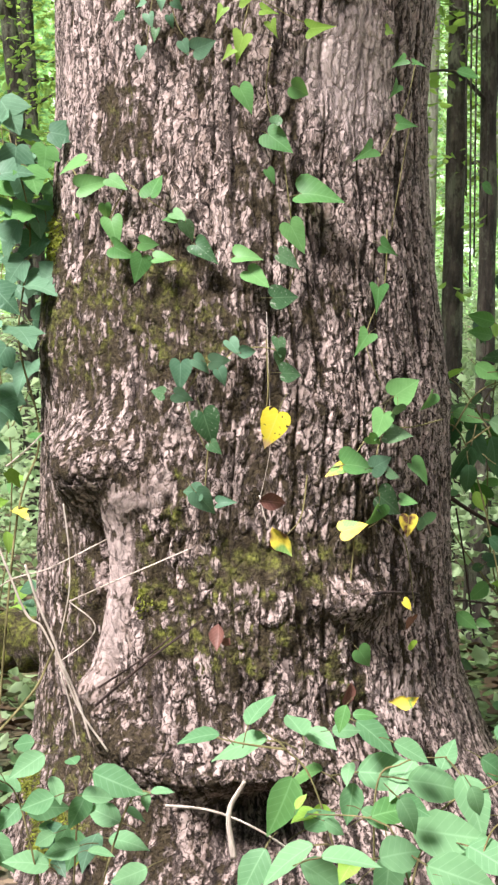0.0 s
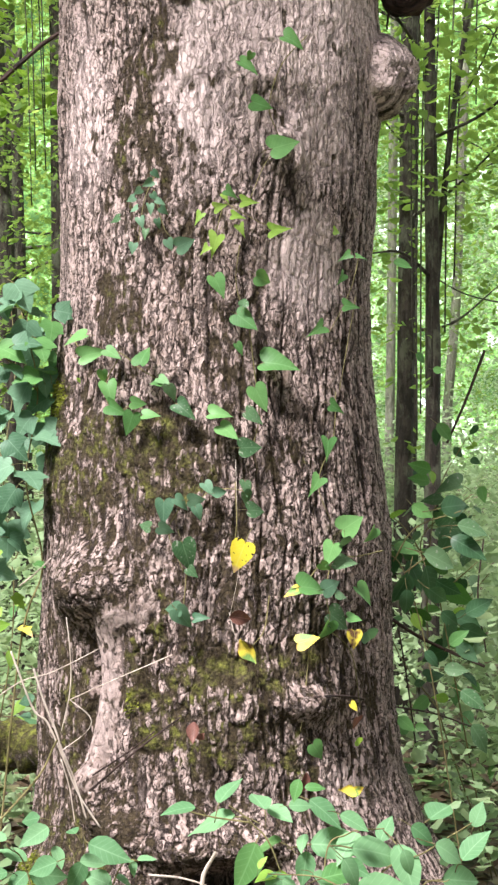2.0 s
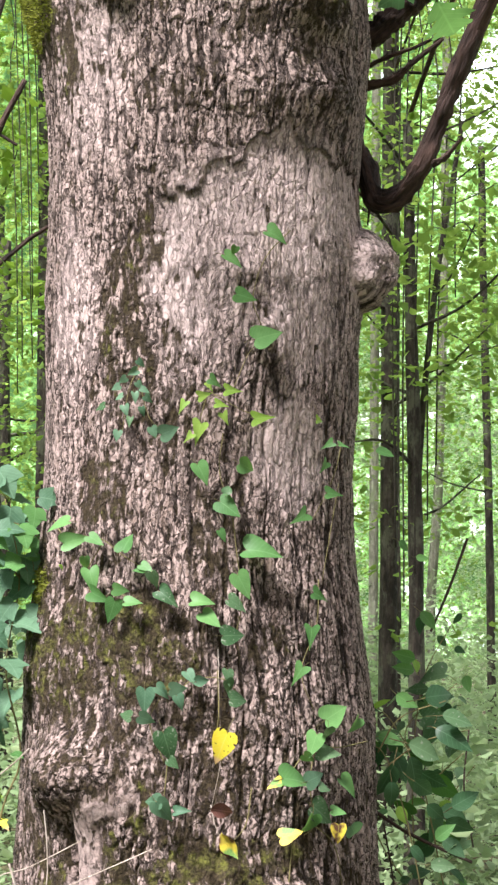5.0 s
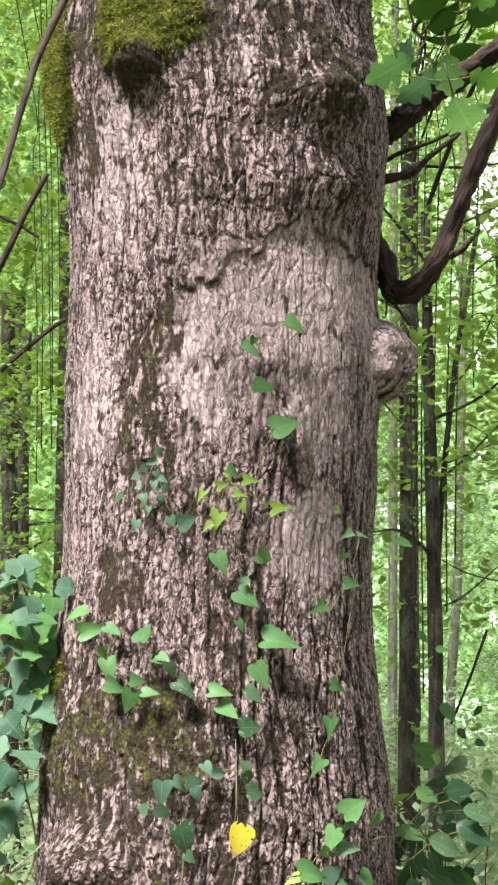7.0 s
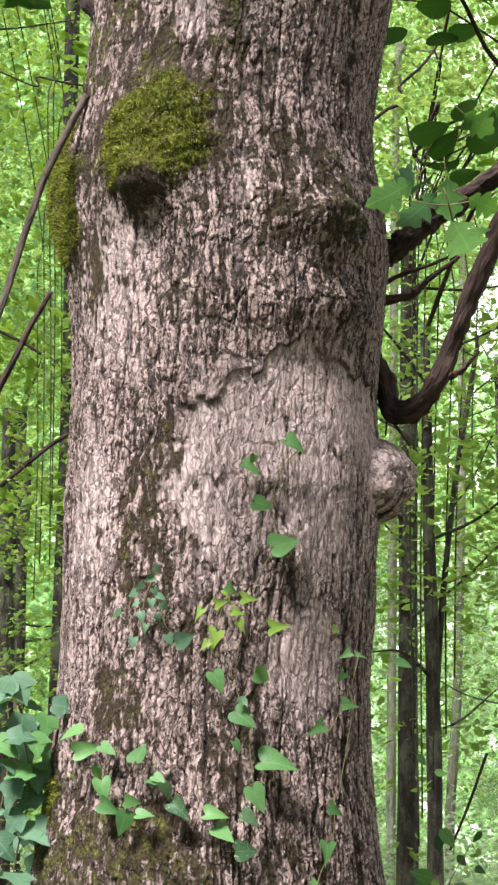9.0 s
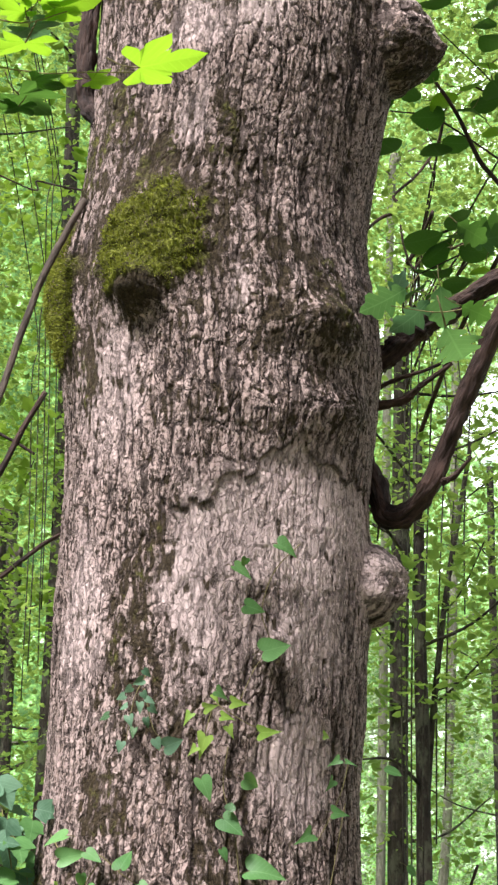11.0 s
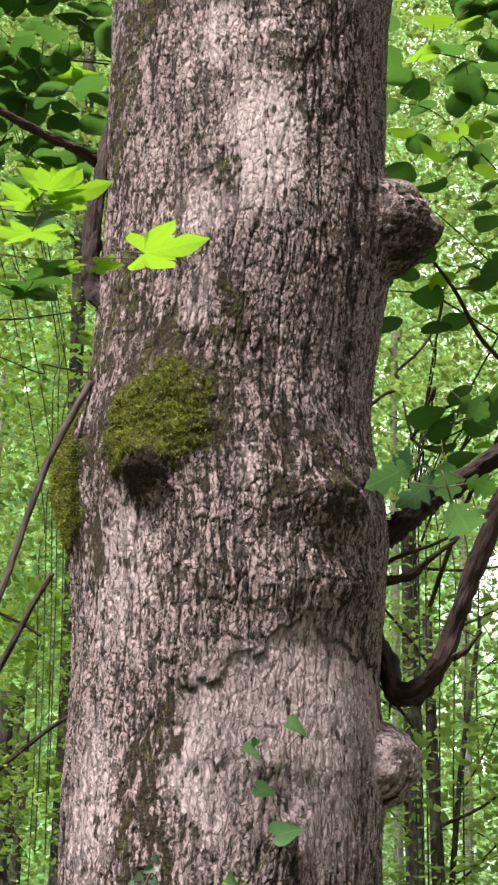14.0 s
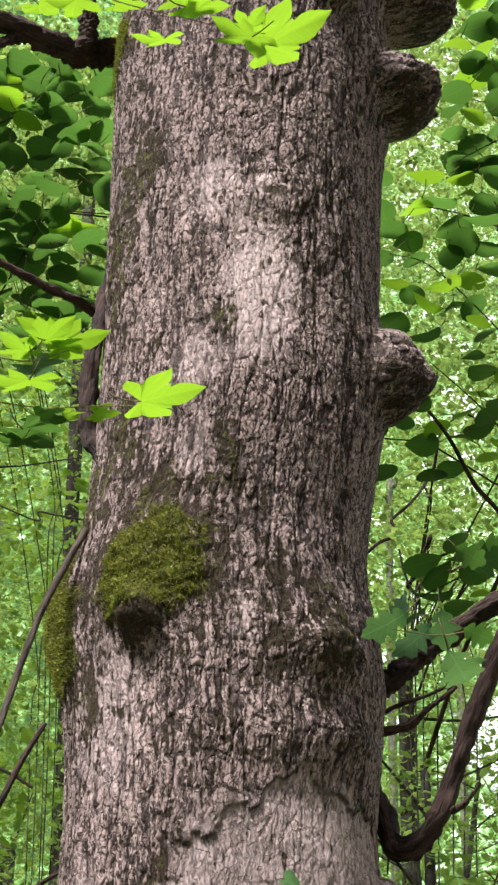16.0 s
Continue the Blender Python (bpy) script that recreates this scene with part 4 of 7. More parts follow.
wall_vine("green heart-leaved vine clinging to the bark", "heart",
    [[(-56.2, 1.809), (-44.105, 1.731), (-32.856, 1.746), (-23.283, 1.691), (-16.558, 1.647), (-10.261, 1.586)], [(-31.711, 1.728), (-36.19, 1.64), (-33.757, 1.552), (-25.911, 1.578), (-20.428, 1.551)]],
    [
    (-48.0, 1.792, 0.076, -70, "g"), (-39.6, 1.741, 0.084, 100, "g"), (-31.6, 1.739, 0.061, 60, "g"), (-21.0, 1.733, 0.082, 150, "g"), (-32.6, 1.616, 0.077, 10, "g"),
    (-14.7, 1.653, 0.050, 70, "g"), (-22.7, 1.584, 0.048, 80, "g"), (-30.3, 1.565, 0.072, 40, "g"), (-25.5, 1.520, 0.073, 5, "g"), (-18.8, 1.549, 0.054, 80, "g"),
    (-8.7, 1.564, 0.072, 60, "d"), (-12.6, 1.614, 0.057, 30, "d"), (-45.2, 1.655, 0.020, 0, "l"), (-35.2, 1.666, 0.048, -20, "g"), (-17.0, 1.646, 0.041, -60, "g"),
], 0.0022, STEM)
wall_vine("green vine climbing the middle of the trunk", "heart",
    [[(11.031, 1.448), (13.404, 1.552), (12.724, 1.691), (10.787, 1.83), (7.009, 1.951), (7.535, 2.072)], [(5.344, 1.344), (5.041, 1.224), (4.443, 1.172)]],
    [
    (1.5, 1.943, 0.072, 10, "g"), (15.1, 1.965, 0.063, 90, "g"), (9.7, 1.837, 0.082, 25, "g"), (7.9, 1.751, 0.041, 60, "g"), (19.7, 1.711, 0.108, 100, "g"),
    (13.5, 1.600, 0.085, 25, "g"), (11.4, 1.543, 0.066, 40, "d"), (1.3, 1.554, 0.066, 70, "g"), (3.7, 1.498, 0.072, 50, "g"), (9.9, 1.451, 0.075, 70, "d"),
    (9.1, 1.896, 0.038, 150, "d"),
], 0.0022, STEM)
wall_vine("green vine high on the smooth bark", "heart",
    [[(29.026, 2.733), (19.715, 2.63), (16.019, 2.499), (19.11, 2.392), (14.433, 2.317), (9.305, 2.19)]],
    [
    (8.9, 2.612, 0.068, 70, "g"), (22.4, 2.703, 0.069, 70, "g"), (12.7, 2.497, 0.068, 80, "g"), (20.0, 2.381, 0.094, 95, "g"), (9.1, 2.640, 0.032, -40, "g"),
], 0.0018, STEM)
wall_vine("yellow-green young vine leaves on the bark", "tri",
    [[(1.885, 2.206), (7.568, 2.172), (15.26, 2.14), (23.232, 2.127)], [(1.935, 2.197), (-0.968, 2.065)]],
    [
    (1.4, 2.186, 0.052, 100, "l"), (4.4, 2.222, 0.055, 80, "g"), (9.8, 2.201, 0.057, 80, "l"), (6.6, 2.156, 0.047, 70, "l"), (7.7, 2.111, 0.044, 0, "l"),
    (19.6, 2.121, 0.068, 95, "l"), (-0.5, 2.063, 0.078, -50, "l"), (-5.5, 2.147, 0.044, -40, "l"), (-3.3, 2.051, 0.039, -50, "l"), (2.6, 2.209, 0.034, 20, "l"),
], 0.0018, STEM)
wall_vine("small dusty ivy stems on mossy bark", "heart",
    [[(-19.847, 2.297), (-23.569, 2.209), (-25.943, 2.068)], [(-20.724, 2.244), (-16.159, 2.118), (-10.233, 2.073)]],
    [
    (-18.6, 2.285, 0.032, 40, "b"), (-21.3, 2.259, 0.035, -60, "b"), (-24.6, 2.236, 0.035, -40, "b"), (-17.1, 2.201, 0.032, 60, "b"), (-20.2, 2.181, 0.035, 10, "b"),
    (-25.7, 2.183, 0.032, -70, "b"), (-15.9, 2.173, 0.032, 60, "b"), (-23.2, 2.142, 0.035, 0, "b"), (-32.3, 2.155, 0.039, -80, "d"), (-25.7, 2.063, 0.035, -30, "b"),
    (-17.6, 2.134, 0.032, 30, "b"), (-13.8, 2.069, 0.038, 40, "b"), (-8.9, 2.073, 0.063, 90, "b"), (-21.7, 2.106, 0.032, 0, "d"), (-26.8, 2.214, 0.029, -60, "b"),
    (-18.9, 2.216, 0.029, 20, "b"),
], 0.0018, STEM)
wall_vine("thin vine with small triangular green leaves", "tri",
    [[(56.6, 2.066), (51.9, 1.972), (46.05, 1.878), (39.954, 1.812)], [(42.167, 1.625), (38.627, 1.482), (31.875, 1.341), (34.525, 1.218)], [(55.5, 1.938), (42.961, 1.625)]],
    [
    (43.8, 2.052, 0.046, -60, "g"), (53.0, 2.060, 0.040, 80, "g"), (43.0, 1.981, 0.052, -50, "g"), (48.3, 1.900, 0.063, 70, "g"), (32.7, 1.814, 0.071, -60, "g"),
    (39.3, 1.571, 0.065, 70, "g"), (34.1, 1.444, 0.071, 20, "g"), (28.3, 1.329, 0.070, -55, "g"), (40.1, 2.128, 0.042, 90, "l"),
], 0.0018, STEM)
wall_vine("drying vine with yellow and green leaves", "heart",
    [[(44.54, 1.214), (34.753, 1.112), (32.893, 1.008), (33.861, 0.884), (31.072, 0.851)], [(59.6, 1.115), (43.957, 1.107), (32.691, 1.105), (25.145, 1.029)], [(33.861, 0.884), (41.746, 0.806), (46.722, 0.621)], [(27.266, 0.837), (25.499, 0.681), (24.37, 0.577)], [(14.781, 0.999), (13.362, 0.896), (10.143, 0.845)]],
    [
    (40.5, 1.214, 0.094, 95, "g"), (48.1, 1.173, 0.056, -30, "g"), (31.6, 1.122, 0.083, -20, "g"), (36.9, 1.096, 0.074, 80, "d"), (26.7, 1.024, 0.104, 90, "g"),
    (32.5, 1.024, 0.080, 95, "b"), (20.6, 1.012, 0.058, -95, "t"), (44.8, 0.990, 0.072, 30, "g"), (35.7, 0.992, 0.048, 60, "d"), (35.2, 0.914, 0.096, 50, "d"),
    (30.5, 0.883, 0.076, 10, "g"), (25.2, 0.862, 0.070, 100, "t"), (40.6, 0.850, 0.060, 5, "t"), (47.3, 0.849, 0.076, 40, "b"), (40.8, 0.918, 0.049, 70, "g"),
    (40.9, 0.640, 0.036, 60, "y"), (41.9, 0.531, 0.039, 50, "l"), (41.3, 0.590, 0.049, 0, "x"), (27.4, 0.521, 0.063, 20, "g"), (35.8, 1.150, 0.055, -20, "d"),
    (30.2, 1.083, 0.048, 40, "g"),
], 0.0022, STEM)
wall_vine("single yellow heart-shaped leaf on a dry stem", "yolk",
    [[(5.659, 1.413), (5.411, 1.292), (5.261, 1.172), (5.495, 1.069), (3.662, 0.932)]],
    [
    (5.4, 1.120, 0.109, -16, "y"),
], 0.0011, DRYSTEM)
wall_vine("curled brown and yellow dead leaves caught on the bark", "wilt",
    [[(3.613, 0.949), (5.303, 0.88), (8.547, 0.828)]],
    [
    (6.4, 0.937, 0.078, 90, "x"), (8.3, 0.847, 0.085, 25, "t"), (7.2, 0.825, 0.053, 10, "x"), (-5.1, 0.595, 0.068, 10, "x"), (-4.3, 0.578, 0.056, -20, "x"),
    (35.2, 0.381, 0.068, -70, "t"), (38.1, 0.385, 0.055, 110, "t"), (22.0, 0.441, 0.063, 0, "x"),
], 0.0016, DRYSTEM)
wall_vine("blue-green ivy with dusty leaves", "heart",
    [[(-13.482, 1.274), (-6.653, 1.283), (-1.498, 1.318), (6.904, 1.318), (11.67, 1.266)], [(-11.797, 1.257), (-14.483, 1.188), (-9.854, 1.068)], [(-9.035, 1.068), (-9.145, 0.948)]],
    [
    (-15.1, 1.253, 0.075, 10, "b"), (-10.1, 1.280, 0.053, 60, "b"), (-5.8, 1.290, 0.053, 80, "b"), (-2.4, 1.325, 0.050, 20, "b"), (-5.5, 1.251, 0.044, 40, "b"),
    (-14.5, 1.199, 0.056, 40, "b"), (-8.7, 1.120, 0.097, 5, "d"), (0.9, 1.315, 0.047, 80, "b"), (8.0, 1.325, 0.053, 20, "d"), (10.5, 1.260, 0.069, 70, "d"),
    (7.9, 1.294, 0.053, 10, "d"), (-11.6, 0.961, 0.056, -60, "b"), (-8.4, 0.933, 0.081, 50, "b"), (-4.0, 0.937, 0.047, 90, "b"), (-20.7, 1.209, 0.047, -80, "d"),
    (-6.9, 1.072, 0.040, 60, "d"),
], 0.0022, STEM)


def spray(name, label, category, at, shape, stems, leaves, r=0.003, mat=STEM, face=(0, -1, 0.15), wobble=32, group=""):
    """A plant or twig in the open: stems as lines of points, leaves as (x, y, z, size, turn, kind)."""
    v = thing(name, label, category, at, group)
    for line in stems:
        stem(v, line, r, r * 0.55, mat, 7 * len(line))
    for k, (x, y, z, size, turn, kind) in enumerate(leaves):
        put_leaf(v, (x, y, z), face, turn, size, shape, MATS[kind], k, wobble)
    return v


def more_leaves(n, seed, x, y, z, size, kinds="s"):
    """Further leaves of a shrub, within the spans given."""
    g = random.Random(seed)
    return [(g.uniform(*x), g.uniform(*y), z[0] + (z[1] - z[0]) * g.random() ** 0.8, g.uniform(*size), g.uniform(-120, 120), g.choice(kinds)) for _ in range(n)]


spray("shrub", "low shrub with light green oval leaves", "shrub", (-0.45, -1, -0.2), "ovate",
    [[(-0.45, -1, -0.26), (-0.417, -1, 0.247), (-0.433, -1, 0.343)], [(-0.45, -1, -0.26), (-0.544, -1, 0.247), (-0.6, -1.05, 0.356)], [(-0.45, -1, -0.26), (-0.306, -1, 0.247), (-0.227, -1, 0.303)]],
    [
    (-0.415, -1.10, 0.412, 0.065, -150, "s"), (-0.520, -1.06, 0.385, 0.100, -60, "s"), (-0.593, -0.93, 0.303, 0.097, -100, "s"), (-0.645, -0.98, 0.361, 0.087, -90, "s"),
    (-0.492, -1.10, 0.310, 0.099, -45, "s"), (-0.333, -1.02, 0.334, 0.132, 80, "s"), (-0.409, -1.01, 0.261, 0.096, 10, "s"), (-0.362, -1.08, 0.318, 0.085, 100, "s"),
    (-0.458, -0.94, 0.173, 0.059, -30, "s"), (-0.482, -1.09, 0.219, 0.066, -40, "s"), (-0.216, -1.03, 0.312, 0.057, 110, "s"), (-0.256, -1.00, 0.281, 0.046, -10, "s"),
    (-0.636, -1.02, 0.268, 0.087, -80, "s"), (-0.578, -0.98, 0.233, 0.088, -60, "s"), (-0.663, -0.94, 0.157, 0.089, -40, "s"), (-0.311, -0.89, 0.141, 0.104, 50, "s"),
    (-0.459, -1.05, 0.325, 0.071, 60, "s"), (-0.548, -0.96, 0.405, 0.073, -100, "s"), (-0.285, -0.95, 0.233, 0.059, 60, "s"),
] + more_leaves(20, 3, (-0.82, -0.28), (-1.15, -0.88), (-0.05, 0.33), (0.06, 0.12), "sssb"), 0.003, STEM, face=(0, -0.68, 0.62), wobble=36)
spray("shrub", "shrub with broad pale green oval leaflets", "shrub", (0.3, -1.05, -0.2), "ovate",
    [[(0.3, -1.05, -0.26), (0.152, -1.05, 0.293), (0.073, -1.05, 0.419), (0.011, -1.05, 0.467)], [(0.3, -1.05, -0.26), (0.277, -1.05, 0.293), (0.34, -1.05, 0.388), (0.442, -1.05, 0.404)], [(0.3, -1.05, -0.26), (0.403, -1.05, 0.23), (0.56, -1.05, 0.341), (0.685, -1.05, 0.42)], [(0.073, -1.05, 0.419), (-0.036, -1.05, 0.435), (-0.146, -1.05, 0.463)]],
    [
    (0.008, -0.94, 0.486, 0.115, 176, "s"), (0.095, -1.05, 0.479, 0.107, 165, "s"), (-0.037, -0.94, 0.403, 0.160, -92, "s"), (-0.120, -1.15, 0.485, 0.096, -85, "s"),
    (0.152, -1.02, 0.438, 0.094, 80, "s"), (0.206, -1.08, 0.477, 0.070, 120, "s"), (0.282, -0.98, 0.436, 0.121, 92, "s"), (0.349, -1.13, 0.443, 0.092, 70, "s"),
    (0.453, -0.96, 0.380, 0.090, 120, "s"), (0.215, -1.04, 0.366, 0.065, -20, "s"), (0.319, -0.95, 0.330, 0.175, 60, "s"), (0.418, -1.06, 0.345, 0.157, 75, "s"),
    (0.503, -1.07, 0.306, 0.157, 50, "s"), (0.603, -0.98, 0.434, 0.139, 140, "s"), (0.723, -0.93, 0.412, 0.088, 170, "s"), (0.683, -1.08, 0.365, 0.114, 110, "s"),
    (0.669, -0.94, 0.228, 0.148, 80, "s"),
], 0.003, STEM, face=(0, -0.68, 0.62), wobble=36)
spray("shrub", "shrub with broad green leaflets close to the ground", "shrub", (0.45, -1.2, -0.2), "ovate",
    [[(0.45, -1.2, -0.26), (0.328, -1.2, 0.214), (0.268, -1.2, 0.306), (0.116, -1.2, 0.321)], [(0.45, -1.2, -0.26), (0.51, -1.2, 0.245), (0.601, -1.2, 0.306)]],
    [
    (0.427, -1.13, 0.250, 0.183, 70, "s"), (0.115, -1.13, 0.293, 0.076, -60, "l"), (0.177, -1.20, 0.293, 0.061, 40, "s"), (0.070, -1.25, 0.237, 0.150, -80, "s"),
    (0.202, -1.31, 0.260, 0.135, 100, "s"), (0.326, -1.23, 0.246, 0.151, 80, "s"), (0.515, -1.22, 0.233, 0.139, 60, "s"), (0.186, -1.31, 0.572, 0.063, -30, "g"),
    (0.230, -1.31, 0.581, 0.053, 60, "g"), (0.276, -1.08, 0.270, 0.085, 90, "s"), (0.354, -1.16, 0.326, 0.083, 80, "s"), (0.443, -1.26, 0.204, 0.165, 90, "s"),
    (0.598, -1.22, 0.386, 0.110, 50, "s"), (0.680, -1.09, 0.178, 0.159, 40, "s"), (-0.004, -1.10, 0.153, 0.128, -60, "s"), (0.165, -1.12, 0.141, 0.156, 60, "s"),
    (0.100, -1.23, 0.359, 0.041, 160, "l"), (0.532, -1.20, 0.428, 0.096, 60, "s"), (0.302, -1.16, 0.155, 0.141, 0, "s"),
] + more_leaves(30, 4, (0.05, 0.85), (-1.30, -0.98), (-0.05, 0.36), (0.07, 0.16), "ssss" "gl"), 0.003, STEM, face=(0, -0.68, 0.62), wobble=36)
spray("climber", "climber with large dull green lobed leaves", "climber", (-0.78, -0.2, -0.2), "lobed",
    [[(-0.78, -0.2, -0.26), (-0.682, -0.2, 0.767), (-0.607, -0.2, 1.049), (-0.662, -0.2, 1.33), (-0.625, -0.2, 1.629), (-0.68, -0.2, 1.889)], [(-0.625, -0.2, 1.629), (-0.736, -0.2, 1.74), (-0.829, -0.2, 1.777)]],
    [
    (-0.681, -0.19, 1.953, 0.120, 60, "b"), (-0.749, -0.24, 1.886, 0.106, -80, "b"), (-0.574, -0.23, 1.832, 0.086, 20, "g"), (-0.732, -0.23, 1.767, 0.113, -90, "b"),
    (-0.662, -0.08, 1.756, 0.109, 20, "b"), (-0.769, -0.17, 1.676, 0.101, -60, "b"), (-0.588, -0.16, 1.652, 0.095, 90, "b"), (-0.679, -0.24, 1.609, 0.110, -40, "b"),
    (-0.752, -0.16, 1.536, 0.094, -20, "b"), (-0.687, -0.29, 1.443, 0.091, 20, "b"), (-0.630, -0.31, 1.352, 0.117, 10, "b"), (-0.597, -0.12, 1.384, 0.081, 80, "b"),
    (-0.738, -0.32, 1.370, 0.104, -60, "b"), (-0.735, -0.09, 1.144, 0.136, 0, "b"), (-0.787, -0.12, 1.232, 0.108, -40, "b"), (-0.691, -0.13, 1.119, 0.088, 60, "b"),
    (-0.603, -0.31, 1.068, 0.044, 80, "g"), (-0.746, -0.27, 1.092, 0.040, 0, "l"), (-0.693, -0.12, 0.927, 0.059, 40, "l"), (-0.661, -0.22, 0.844, 0.060, 70, "y"),
    (-0.771, -0.17, 0.895, 0.054, -40, "l"), (-0.814, -0.29, 1.918, 0.105, -60, "b"), (-0.523, -0.28, 1.884, 0.078, 70, "b"), (-0.811, -0.20, 1.479, 0.107, -50, "b"),
    (-0.632, -0.14, 1.894, 0.067, 100, "b"), (-0.719, -0.19, 1.927, 0.092, -3, "b"), (-0.604, -0.29, 1.773, 0.103, 21, "g"), (-0.815, -0.11, 1.820, 0.092, -57, "b"),
    (-0.687, -0.29, 1.700, 0.085, 22, "b"), (-0.623, -0.21, 1.591, 0.106, -65, "b"), (-0.786, -0.18, 1.591, 0.100, 57, "b"), (-0.666, -0.24, 1.517, 0.092, -36, "b"),
    (-0.716, -0.22, 1.274, 0.093, -26, "b"), (-0.665, -0.11, 1.231, 0.110, -14, "b"), (-0.810, -0.21, 1.330, 0.092, -38, "b"), (-0.749, -0.19, 1.029, 0.094, 80, "b"),
    (-0.620, -0.09, 1.479, 0.090, 75, "b"), (-0.776, -0.25, 1.146, 0.102, 19, "b"), (-0.579, -0.11, 1.745, 0.091, -17, "g"),
] + more_leaves(12, 6, (-0.80, -0.55), (-0.34, -0.18), (1.40, 1.94), (0.07, 0.11), "bbg"), 0.004, STEM, face=(0.05, -0.62, 0.72), wobble=30)
spray("climber", "climber with hanging dark green leaves beside the trunk", "climber", (0.85, -0.1, -0.2), "ovate",
    [[(0.85, -0.1, -0.26), (0.702, -0.1, 0.658), (0.604, -0.1, 1.022), (0.522, -0.15, 1.103)], [(0.604, -0.1, 1.022), (0.719, -0.1, 1.099), (0.872, -0.1, 1.138)], [(0.566, -0.1, 1.061), (0.642, -0.1, 1.176), (0.795, -0.1, 1.233)]],
    [
    (0.611, -0.07, 1.106, 0.095, 60, "g"), (0.567, -0.00, 1.072, 0.069, 20, "g"), (0.651, -0.03, 1.016, 0.114, 0, "h"), (0.682, -0.17, 1.000, 0.134, 20, "h"),
    (0.590, -0.15, 0.979, 0.125, -10, "h"), (0.576, -0.01, 1.053, 0.097, -30, "h"), (0.703, -0.22, 0.959, 0.100, 30, "h"), (0.637, -0.02, 1.074, 0.086, 40, "h"),
    (0.535, -0.03, 1.016, 0.086, 0, "g"), (0.747, -0.11, 0.975, 0.102, 60, "h"), (0.712, -0.15, 1.074, 0.135, 90, "d"), (0.806, -0.15, 1.123, 0.135, 80, "h"),
    (0.824, -0.16, 1.180, 0.118, 90, "d"), (0.659, -0.11, 1.234, 0.085, 80, "g"), (0.776, -0.10, 1.252, 0.136, 90, "h"), (0.649, -0.09, 0.858, 0.068, 0, "l"),
    (0.835, 0.02, 0.845, 0.126, 80, "h"), (0.847, -0.03, 0.812, 0.108, 60, "h"), (0.859, -0.07, 0.904, 0.107, 100, "h"), (0.835, 0.02, 0.737, 0.098, 70, "h"),
    (0.606, -0.17, 0.934, 0.094, -20, "h"), (0.747, -0.18, 0.879, 0.084, 40, "h"), (0.792, -0.07, 0.798, 0.086, 100, "g"), (0.687, -0.21, 0.751, 0.077, 50, "h"),
    (0.598, -0.21, 0.534, 0.074, 80, "g"), (0.665, -0.10, 0.499, 0.052, 60, "g"), (0.836, -0.11, 0.601, 0.103, 60, "d"), (0.883, 0.00, 0.445, 0.124, 70, "d"),
    (0.783, -0.07, 0.691, 0.086, 60, "d"), (0.658, -0.10, 1.752, 0.058, 90, "g"), (0.715, -0.10, 1.710, 0.044, 60, "g"), (0.583, -0.16, 2.060, 0.067, 80, "g"),
], 0.003, STEM)
